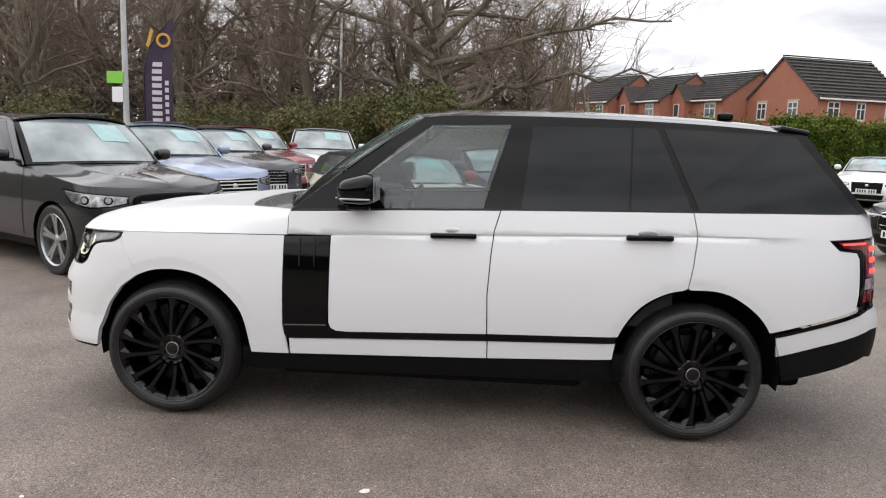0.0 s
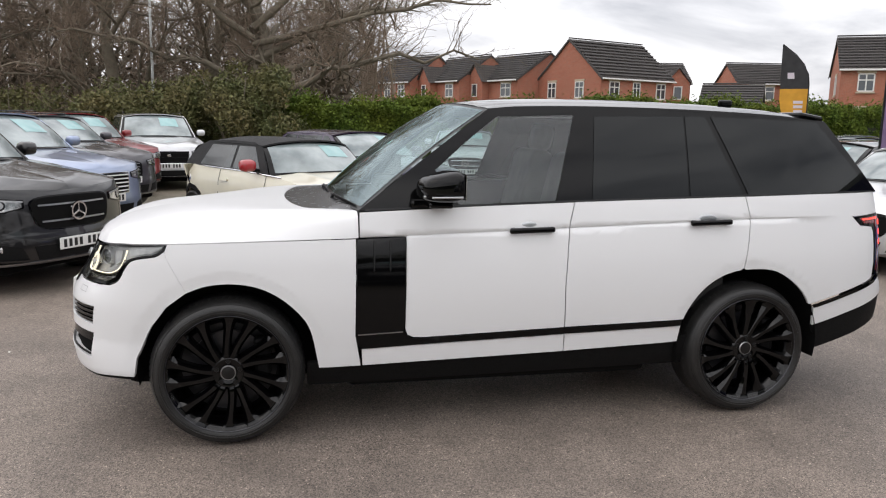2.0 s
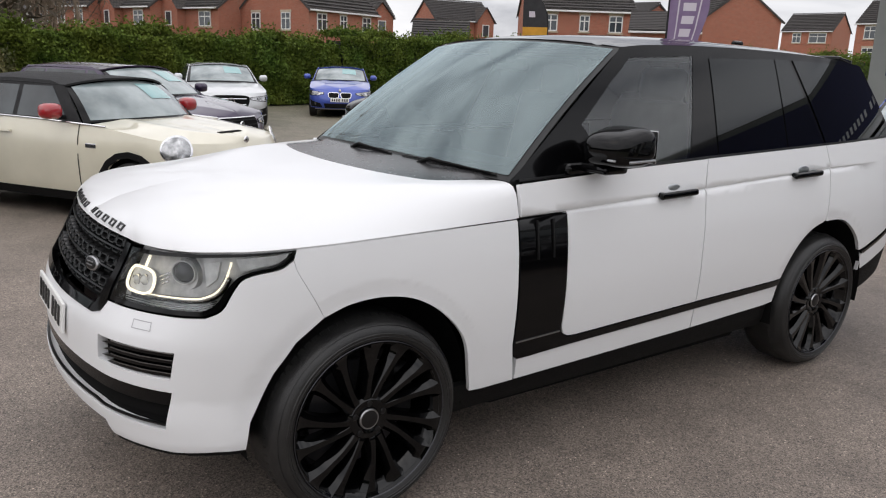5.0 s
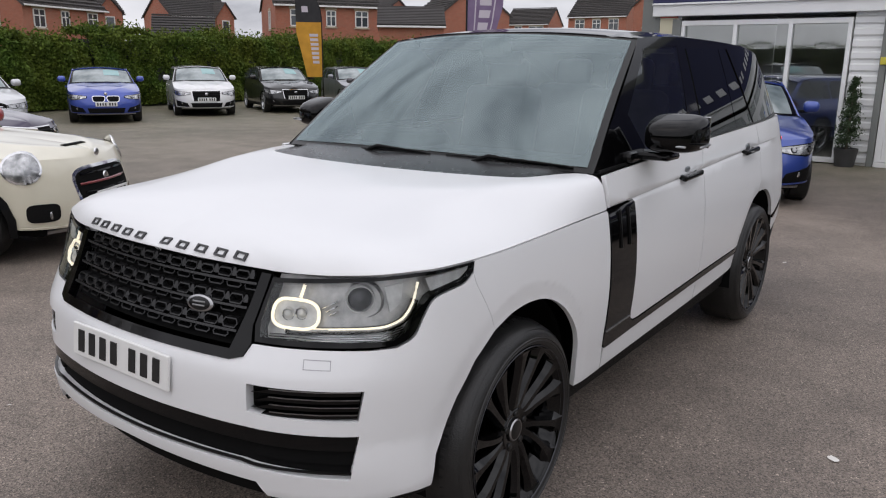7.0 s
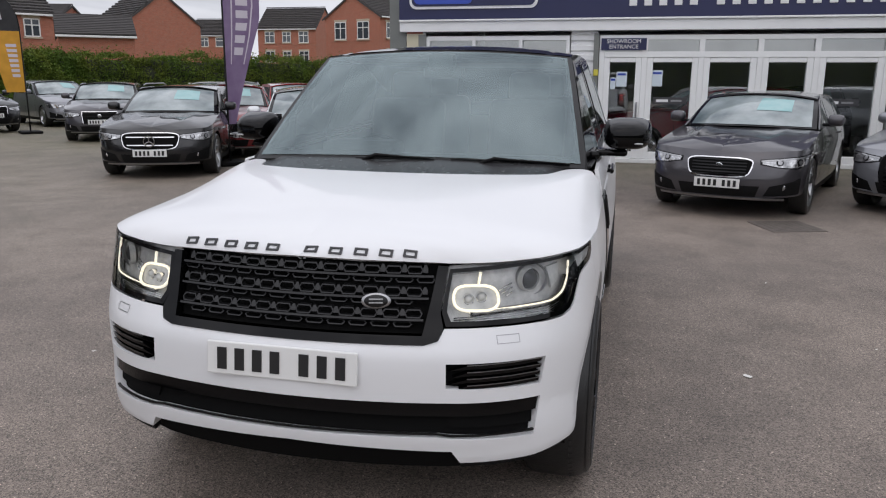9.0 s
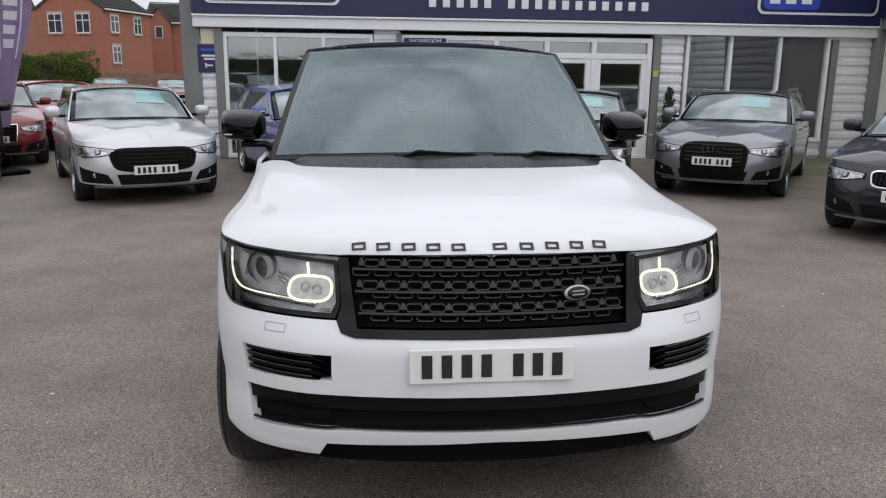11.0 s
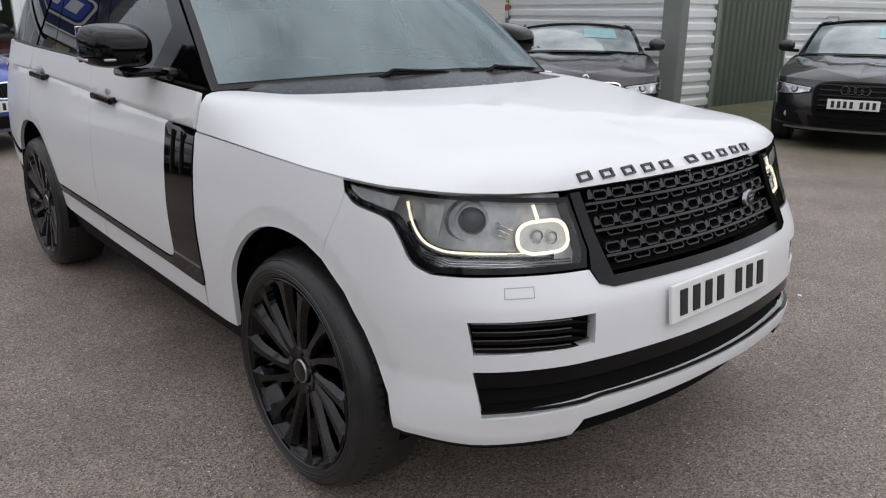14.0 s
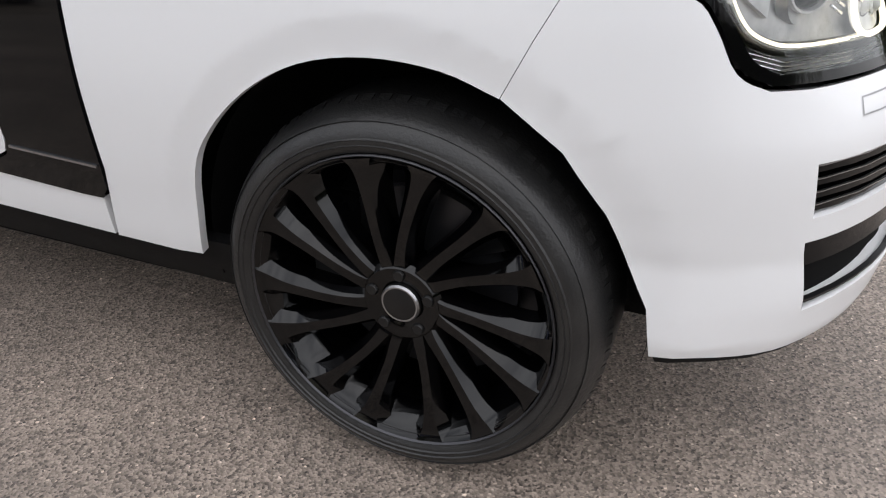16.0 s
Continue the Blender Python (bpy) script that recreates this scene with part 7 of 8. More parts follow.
def ring_cell(name, s, z, a, b, w, out, depth, mat, parent):
    """A stretched six-sided ring on the nose."""
    def loop(k):
        return [(s - a + k * 1.2, z), (s - a * 0.72 + k * 0.6, z + b - k), (s + a * 0.72 - k * 0.6, z + b - k), (s + a - k * 1.2, z), (s + a * 0.72 - k * 0.6, z - b + k), (s - a * 0.72 + k * 0.6, z - b + k)]
    outer, inner = np.array(loop(0)), np.array(loop(w))
    rows = [HERO.at(q[:, 0], q[:, 1], o) for q, o in ((outer, out), (inner, out), (inner, out - depth), (outer, out - depth))]
    bm = bmesh.new()
    vs = [[bm.verts.new(p) for p in r] for r in rows]
    for i in range(6):
        j = (i + 1) % 6
        bm.faces.new((vs[0][i], vs[0][j], vs[1][j], vs[1][i]))
        bm.faces.new((vs[1][i], vs[1][j], vs[2][j], vs[2][i]))
        bm.faces.new((vs[3][i], vs[3][j], vs[0][j], vs[0][i]))
    bmesh.ops.recalc_face_normals(bm, faces=bm.faces[:])
    return part(name, bm, mat, parent, smooth=False)


# three bands, each a bar, a flat recessed row and a bold row of cells joined by webs
for z, half_high, proud, bold in ((1.004, 0.010, -0.008, True), (0.976, 0.0085, -0.020, False), (0.947, 0.0125, -0.002, True), (0.916, 0.0085, -0.020, False), (0.886, 0.0125, -0.002, True), (0.852, 0.0085, -0.020, False)):
    half = 0.448 + (z - 0.827) * 0.27
    pitch, shift = 0.0765, 0.5 if bold else 0.0
    for k in range(-7, 8):
        s = (k + shift) * pitch
        if abs(s) < half - 0.020:
            ring_cell("cell", s, z, 0.031 if bold else 0.033, half_high, 0.0032, proud, 0.02, M_CELL, grille)
        s += pitch / 2
        if bold and abs(s) < half - 0.012:
            panel("web", [(s - 0.0085, z - 0.006), (s + 0.0085, z - 0.006), (s + 0.0085, z + 0.005), (s + 0.0035, z + 0.013), (s - 0.0035, z + 0.013), (s - 0.0085, z + 0.005)], HERO.surf(proud - 0.001), M_CELL, grille, (0.1, 0.1), 0.01, (), "", MID)
for z in (0.990, 0.930, 0.869):
    half = 0.448 + (z - 0.827) * 0.27
    front_whole("grille_bar", [[(0, z - 0.003), (half - 0.005, z - 0.003), (half - 0.004, z + 0.003), (0, z + 0.003)]], M_CELL, out=0.0, rim=0.02, step=(0.06, 0.1), parent=grille)
badge = HERO.at(np.array([0.292]), np.array([0.921]), 0.004)[0]
oval = lathe("badge", [(0.0, -0.008), (0.032, -0.007), (0.036, -0.004), (0.037, 0.004)], M_STEEL, hero, "silver oval badge", turns=28, axis="X")
oval.matrix_basis = pose(*badge, 0, 12, 14) @ Matrix.Diagonal((1, 1.35, 0.72, 1))
lathe("badge_field", [(0.0, -0.0095), (0.026, -0.009), (0.029, -0.007)], M_SATIN, oval, turns=28, axis="X")
for zz in (-0.008, 0.008):
    block("bar", (0.003, 0.034, 0.007), (-0.0105, 0, zz), M_STEEL, oval, bevel=0.001)

# head lamps
LAMP = [(0.547, 1.010), (0.78, 1.022), (1.04, 1.041), (1.247, 1.043), *[tuple(p) for p in spline([(1.236, 1.014), (1.19, 0.990), (1.09, 0.975), (1.05, 0.937), (1.015, 0.884), (0.965, 0.861)], 4)], (0.75, 0.855), (0.53, 0.852), (0.517, 0.892), (0.529, 0.95)]


LAMP_INNER = [(0.558, 1.001), (0.78, 1.012), (1.04, 1.031), (1.235, 1.038), *[tuple(p) for p in spline([(1.224, 1.018), (1.185, 0.997), (1.083, 0.981), (1.036, 0.944), (0.999, 0.897), (0.956, 0.875)], 4)], (0.75, 0.869), (0.548, 0.866), (0.534, 0.895), (0.544, 0.95)]


M_LAMPBACK = material("lamp_housing", (0.58, 0.57, 0.56), 0.3, metal=0.25, grain=22, tint=(0.30, 0.30, 0.30))
M_INDICATOR = material("indicator_reflector", (0.66, 0.66, 0.65), 0.3, metal=0.1, grain=30, tint=(0.45, 0.45, 0.45))
M_REFLECT = material("lamp_reflector", (0.46, 0.44, 0.40), 0.22, metal=1.0, grain=25, tint=(0.20, 0.20, 0.18))
for sg in (1, -1):
    lamp_ = thing("headlamp", "")
    lamp_.parent = hero
    tagged(lamp_, "lit xenon head lamp with a daylight ring")
    f = HERO.surf() if sg > 0 else mirrored(HERO.surf())
    def deep(o):
        g = HERO.surf(o)
        return g if sg > 0 else mirrored(g)
    panel("housing", LAMP, deep(-0.046), M_LAMPBACK, lamp_, (0.05, 0.04), 0.0, (), "", MID)
    ring_out, ring_in = LAMP, LAMP_INNER
    n = len(LAMP)
    panel("bezel", [[ring_out[i], ring_out[(i + 1) % n], ring_in[(i + 1) % n], ring_in[i]] for i in range(n)], deep(0.0), M_GLOSS, lamp_, (0.05, 0.04), 0.05, (), "gloss black lamp bezel", MID)
    lens = panel("lens", LAMP_INNER, deep(0.001), M_LENS, lamp_, (0.05, 0.04), 0.0, (), "clear lamp lens", MID)
    lens.visible_shadow = False
    def on(s, z, o):
        p = HERO.at(np.array([s]), np.array([z]), o)[0]
        return Vector((p[0], p[1] * sg, p[2]))
    drl = [tuple(p) for p in spline([(1.05, 1.012), (1.03, 0.963), (1.002, 0.93), (0.963, 0.911), (0.914, 0.903), (0.752, 0.894), (0.62, 0.887)], 4)]
    tube("daylight_strip", [on(s, z, -0.022) for s, z in drl], 0.0040, M_DRL, lamp_, "glowing daylight strip")
    tube("strip_channel", [on(s + 0.004, z - 0.006, -0.03) for s, z in drl[3:]], 0.012, M_REFLECT, lamp_)
    loop = [(0.648 + 0.088 * math.copysign(abs(math.cos(a)) ** 0.55, math.cos(a)), 0.927 + 0.036 * math.copysign(abs(math.sin(a)) ** 0.8, math.sin(a))) for a in np.linspace(0, 2 * math.pi, 29)]
    tube("daylight_ring", [on(s, z, -0.020) for s, z in loop], 0.0052, M_DRL, lamp_, "glowing daylight ring")
    tube("daylight_tick", [on(0.665, 0.968, -0.02), on(0.677, 1.0, -0.02)], 0.005, M_DRL, lamp_)
    # the bowl's pale colour stands in for the glow scattered by the lit ring
    panel("reflector", loop[:-1], deep(-0.030), M_INDICATOR, lamp_, (0.03, 0.03), 0.0, (), "reflector bowl coloured pale for the ring's glow", MID)
    for s, z, r in ((0.876, 0.974, 0.040), (0.672, 0.930, 0.018), (0.622, 0.924, 0.018)):
        c, inner = on(s, z, -0.03), on(s, z, -0.09)
        ax = (c - inner).normalized()
        rot = ax.to_track_quat("X", "Z").to_matrix().to_4x4()
        p1 = lathe("projector", [(0.0, 0.018), (r * 0.5, 0.014), (r * 0.8, 0.004), (r * 0.86, -0.006)], M_INDICATOR if r < 0.03 else M_ALLOY_DARK, lamp_, "", 24, "X")
        p1.matrix_basis = Matrix.Translation(c) @ rot
        p2 = lathe("projector_ring", [(r * 0.86, -0.01), (r * 0.92, 0.008), (r, 0.008), (r * 1.06, -0.012)], M_INDICATOR if r > 0.03 else M_CHROME, lamp_, "bright projector ring", 24, "X")
        p2.matrix_basis = Matrix.Translation(c) @ rot
    p3 = lathe("projector_shroud", [(0.048, -0.012), (0.052, 0.004), (0.056, -0.012)], M_STEEL, lamp_, "", 28, "X")
    p3.matrix_basis = Matrix.Translation(on(0.89, 0.972, -0.036)) @ rot
    for k in range(4):
        za = 0.884 - 0.006 * k
        tube("louvre", [on(0.56, za - 0.016, -0.03), on(0.76, za - 0.010, -0.03), on(0.93, za - 0.003, -0.03), on(1.0, za + 0.016, -0.03)], 0.0022, M_CHROME, lamp_, sides=5)
    # pale panel added in place of the bulb's bright flare
    panel("flare_panel", [(0.955, 1.004), (1.012, 1.010), (1.0, 0.962), (0.965, 0.94)], deep(-0.034), M_INDICATOR, lamp_, (0.05, 0.05), 0.02, (), "pale panel standing in for the bulb's flare", MID)
    panel("indicator", [(1.065, 1.024), (1.224, 1.033), (1.215, 1.021), (1.18, 1.003), (1.078, 0.989)], deep(-0.007), M_INDICATOR, lamp_, (0.05, 0.05), 0.0, (), "", MID)
    for k in range(3):
        tube("reflector_rib", [on(0.745 + 0.012 * k, 0.945 - 0.008 * k, -0.028), on(0.80, 0.965 - 0.012 * k, -0.03)], 0.003, M_CHROME, lamp_, sides=5)

# bonnet, with raised shoulders
S_COWL = s_of(0.66)
EDGE_S, EDGE_Z = [0, 0.5, 0.54, 0.78, 1.04, 1.25, 1.53, 2.0, 2.4], [1.031, 1.026, 1.024, 1.030, 1.0475, 1.050, 1.056, 1.064, 1.071]
def bonnet_half(u, v):
    s = np.clip(u, -0.02, 1.02) * S_COWL
    e = HERO.at(s, np.interp(s, EDGE_S, EDGE_Z))
    xs = np.interp(u, *spline([(-0.02, -0.712), (0.12, -0.668), (0.3, -0.555), (0.5, -0.36), (0.75, -0.02), (1.0, 0.30), (1.05, 0.364)], 10).T)
    zs = np.interp(xs, *spline([(-0.715, 1.030), (-0.668, 1.064), (-0.592, 1.096), (-0.48, 1.124), (-0.29, 1.155), (0.0, 1.180), (0.3, 1.194), (0.5, 1.200)], 8).T)
    w = np.clip(v, 0, 1)
    p = e * (1 - w)[:, None] + np.stack([xs, 0 * xs, zs], -1) * w[:, None]
    back = np.clip(u, 0, 1.02)
    rise = 1 - (1 - w) ** (2.7 + 45.0 * back ** 9)
    # the rear edge is cut away for the cowl, with a horn on either side
    straight = e[:, 0] * (1 - w) + xs * w
    rear = np.interp(w, *spline([(0, 0.661), (0.13, 0.652), (0.19, 0.585), (0.25, 0.425), (0.36, 0.372), (0.6, 0.325), (0.85, 0.304), (1.0, 0.30)], 8).T)
    nose_x = -0.74 * (1 - w) - 0.706 * w
    full = 0.66 * (1 - w) + 0.30 * w
    p[:, 0] = nose_x + (straight - nose_x) * (1 + ((rear - nose_x) / (full - nose_x) - 1) * back ** 5)
    keep = np.clip((u - 0.1) * 4.0, 0, 1)
    p[:, 2] = e[:, 2] + (zs - e[:, 2]) * rise + (0.026 - 0.024 * back ** 2) * keep * (w / 0.20) * np.exp(1 - w / 0.20) * (1 - w) ** 2
    return p
patch("bonnet", bonnet_half, 60, 40, M_WHITE, hero, 0.02, "white clamshell bonnet", centre=(0, 0, 0.3))
patch("bonnet", mirrored(bonnet_half), 60, 40, M_WHITE, hero, 0.02, "white clamshell bonnet", centre=(0, 0, 0.3))

M_BADGE = material("badge_grey", (0.05, 0.05, 0.052), 0.3, metal=0.6)
# raised letters on the bonnet's lip, drawn as plain dark bars
for k, s in enumerate([0.432, 0.354, 0.272, 0.19, 0.108, -0.03, -0.118, -0.205, -0.292, -0.372]):
    u0 = abs(s) / S_COWL
    f = bonnet_half if s < 0 else mirrored(bonnet_half)
    uu, vv = [a.ravel() for a in np.meshgrid(np.linspace(0.0, 0.35, 140), np.linspace(0.0, 1.0, 140))]
    pp = f(uu, vv)
    best = int(np.argmin((pp[:, 1] - s) ** 2 + (pp[:, 2] - 1.050) ** 2 + (pp[:, 0] > -0.4)))
    u0, v0 = float(uu[best]), float(vv[best])
    q = f(np.array([u0]), np.array([v0]))[0]
    n0 = np.cross(f(np.array([u0 + 0.004]), np.array([v0]))[0] - f(np.array([u0 - 0.004]), np.array([v0]))[0], f(np.array([u0]), np.array([v0 + 0.01]))[0] - f(np.array([u0]), np.array([v0 - 0.01]))[0])
    n0 = Vector(n0 / np.linalg.norm(n0))
    n0 = n0 if n0.x < 0 else -n0
    along = Vector((0, 1, 0)) - n0 * n0.y
    along.normalize()
    m = Matrix((along, n0.cross(along), n0)).transposed().to_4x4()
    m.translation = Vector(q) + n0 * 0.0015
    bm = bmesh.new()
    for cx, cy, wx, wy in ((0, 0.0105, 0.046, 0.006), (0, -0.0105, 0.046, 0.006), (-0.019, 0, 0.008, 0.016), (0.019, 0, 0.008, 0.016)):
        bmesh.ops.create_cube(bm, size=1, matrix=Matrix.Translation((cx, cy, 0.001)) @ Matrix.Diagonal((wx, wy, 0.005, 1)))
    part("badge_bar", bm, M_BADGE, hero, "dark plain raised mark", smooth=False).matrix_basis = m

# number plate with bars in place of characters
number_plate(hero, (-0.866, 0.016, 0.704), (0, 6, 0), width=0.53)

# cabin
def cabin(x, z, o=0.0):
    y = 0.902 - (z - 1.2) * 0.345 + 0.10 * (z - 1.2) * (1.76 - z) - 0.035 * np.clip((1.35 - x) / 0.7, 0, 1) - 0.10 * np.clip((x - 2.8) / 1.05, 0, 1.2) ** 2 + o
    return np.stack([x + 0 * z, -y, z + 0 * x], -1)
def cab_at(o=0.0):
    return lambda x, z: cabin(x, z, o)
RAIL = [(1.385, 1.735), (1.6, 1.752), (2.1, 1.760), (2.7, 1.751), (3.2, 1.729), (3.50, 1.698)]
frame_polys = [[(0.665, 1.198), (1.0, 1.209), (1.20, 1.217), (1.075, 1.408), (1.28, 1.582), (1.430, 1.692), (1.385, 1.735), (1.02, 1.466)],
               [(1.430, 1.692), (1.873, 1.711), (2.705, 1.725), (3.46, 1.706), (3.50, 1.698), (3.2, 1.729), (2.7, 1.751), (2.1, 1.760), (1.6, 1.752), (1.385, 1.735)],
               [(1.733, 1.241), (1.873, 1.711), (2.705, 1.725), (3.46, 1.706), (3.50, 1.698), (3.83, 1.29), (2.86, 1.272)]]
both_sides("window_frame", frame_polys, M_GLOSS, xz=False, base=cab_at(), rim=0.02, label="gloss black pillars and window frames")
glass_l, glass_r = both_sides("front_window", [[(1.202, 1.220), (1.077, 1.408), (1.28, 1.580), (1.430, 1.690), (1.871, 1.709), (1.731, 1.244)]], M_GLASS, xz=False, base=cab_at(-0.002), rim=0.0, label="clear front side window")
for g in (glass_l, glass_r):
    g.visible_shadow = False
both_sides("rear_window", [[(1.942, 1.252), (1.992, 1.703), (2.535, 1.713), (2.52, 1.262)]], M_PRIVACY, xz=False, base=cab_at(0.004), rim=0.005, label="dark tinted rear side window")
both_sides("rear_window", [[(2.532, 1.262), (2.546, 1.713), (2.672, 1.714), (2.865, 1.274)]], M_PRIVACY, xz=False, base=cab_at(0.004), rim=0.005, label="dark tinted rear side window")
both_sides("quarter_window", [[(2.90, 1.276), (2.71, 1.714), (3.43, 1.697), (3.775, 1.294)]], M_PRIVACY, xz=False, base=cab_at(0.005), rim=0.006, label="dark tinted quarter window")
both_sides("waist_strip", [[(0.70, 1.198), (1.258, 1.2225), (1.828, 1.2425), (2.862, 1.2705), (3.775, 1.2885), (3.775, 1.298), (2.86, 1.281), (1.828, 1.253), (1.258, 1.233), (0.70, 1.208)]], M_SATIN, xz=False, base=cab_at(0.014), rim=0.02, label="black waist strip")
def roof_sheet(u, v):
    x = 1.385 + u * 2.115
    zr = np.interp(x, *spline(RAIL, 8).T)
    y = -cabin(x, zr)[:, 1] * v
    lead = -0.085 * (1 - u) ** 6 * (1 - v**2)
    return np.stack([x + lead + 0.05 * u**6 * (1 - v**2), y, zr + 0.056 * (1 - np.abs(v) ** 2.4) * (1 - 0.35 * (1 - u) ** 8) - 0.006 * np.exp(-(((np.abs(v) - 0.83) / 0.02) ** 2))], -1)
patch("roof", roof_sheet, 40, 48, M_GLOSS, hero, 0.02, "gloss black roof", v=(-1, 1), centre=(2.4, 0, 0.5))
def screen_sheet(u, v, o=0.0):
    w = 1 - v**2
    lo_, hi_ = cabin(np.array([0.67]), np.array([1.198]))[0], cabin(np.array([1.385]), np.array([1.735]))[0]
    lo = np.stack([lo_[0] - 0.12 * w, -lo_[1] * v, lo_[2] + 0.024 * w], -1)
    hi = np.stack([hi_[0] - 0.085 * w, -hi_[1] * v, hi_[2] + 0.036 * w], -1)
    p = lo * (1 - u)[:, None] + hi * u[:, None]
    p += np.stack([-0.6 * np.sin(np.pi * u) * 0.035 * (0.4 + 0.6 * w), 0 * u, np.sin(np.pi * u) * 0.035 * (0.4 + 0.6 * w)], -1)
    return p + np.array([-0.6, 0, 0.8]) * o
screen = patch("windscreen", screen_sheet, 20, 32, M_SCREEN, hero, 0.0, "wide raked windscreen", v=(-0.965, 0.965), u=(0.03, 0.975), centre=(1.5, 0, 0.5))
screen.visible_shadow = False
panel("screen_border", [[(0, -1), (1, -1), (1, -0.945), (0.12, -0.945), (0.075, -0.90), (0.06, -0.5), (0.05, 0), (0, 0)], [(0, 1), (1, 1), (1, 0.945), (0.12, 0.945), (0.075, 0.90), (0.06, 0.5), (0.05, 0), (0, 0)], [(1, -0.945), (1, 0.945), (0.965, 0.945), (0.965, -0.945)]], lambda u, v: screen_sheet(u, v, -0.003), M_SATIN, hero, (0.05, 0.06), 0.0, (), "black windscreen edge", (1.5, 0, 0.5))
block("sensor_pod", (0.09, 0.16, 0.10), (1.30, 0, 1.70), M_INTERIOR, hero, bevel=0.03)
block("rear_view_mirror", (0.03, 0.24, 0.065), (1.36, 0, 1.645), M_INTERIOR, hero, bevel=0.02)
def cowl_sheet(u, v):
    w = 1 - v**2
    a = mirrored(bonnet_half)(np.full_like(u, 1.0), 1 - np.abs(v))
    a[:, 1] = np.abs(a[:, 1]) * np.sign(v)
    b = screen_sheet(np.full_like(u, 0.02), v * 0.99)
    p = a * (1 - u)[:, None] + b * u[:, None]
    p[:, 2] -= 0.004 + 0.008 * np.sin(np.pi * u)
    return p
M_COWL = material("cowl_plastic", (0.03, 0.03, 0.032), 0.26, grain=25, tint=(0.03, 0.03, 0.03))
patch("cowl", cowl_sheet, 10, 60, M_COWL, hero, 0.0, "black plastic cowl under the windscreen", v=(-0.97, 0.97), u=(0.0, 1), centre=(0.5, 0, 0.3))
for pivot, inner, outer, lift in ((-0.43, -0.22, -0.76, 0.010), (0.15, 0.26, -0.12, 0.002)):
    def on_screen(y, up, out):
        return screen_sheet(np.array([up]), np.array([y / 0.86]), out)[0]
    wp = thing("wiper", "black windscreen wiper with a humped arm, parked low")
    wp.parent = hero
    tube("arm", [on_screen(pivot + 0.09, -0.02, 0.002), on_screen(pivot + 0.04, 0.0, 0.014), on_screen(pivot, 0.012, 0.022), on_screen(pivot - 0.06, 0.012, 0.018), on_screen(outer, 0.008 + lift, 0.006)], [0.006, 0.009, 0.009, 0.007, 0.004], M_PLASTIC, wp)
    tube("blade", [on_screen(inner, 0.006 + lift, 0.003), on_screen(pivot, 0.010 + lift, 0.005), on_screen(outer - 0.02, 0.008 + lift, 0.004)], [0.003, 0.005, 0.005], M_SATIN, wp)
    lathe("pivot_cap", [(0.0, 0.020), (0.016, 0.016), (0.022, 0.0)], M_PLASTIC, wp, turns=16, axis="Z", at=tuple(on_screen(pivot + 0.09, -0.03, -0.004)))
def back_glass(u, v):
    w = 1 - v**2
    lo_, hi_ = cabin(np.array([3.83]), np.array([1.29]))[0], cabin(np.array([3.50]), np.array([1.698]))[0]
    lo = np.stack([lo_[0] + 0.10 * w, -lo_[1] * v, lo_[2] + 0 * w], -1)
    hi = np.stack([hi_[0] + 0.06 * w, -hi_[1] * v, hi_[2] + 0.04 * w], -1)
    return lo * (1 - u)[:, None] + hi * u[:, None]
patch("rear_screen", back_glass, 8, 20, M_PRIVACY, hero, 0.01, "dark tinted rear screen", v=(-1, 1), centre=(1.5, 0, 0.8))
block("spoiler", (0.17, 1.24, 0.035), (3.46, 0, 1.728), M_GLOSS, hero, "gloss black roof spoiler", bevel=0.015, rot=(0, 9, 0))
patch("rear_deck", lambda u, v: np.stack([3.80 + 0.16 * u, 0.80 * v * (1 - 0.08 * u), 1.292 - 0.01 * u], -1), 2, 6, M_WHITE, hero, 0.0, v=(-1, 1), centre=(3.8, 0, 0))
block("aerial", (0.10, 0.035, 0.05), (3.25, 0, 1.815), M_GLOSS, hero, bevel=0.015)

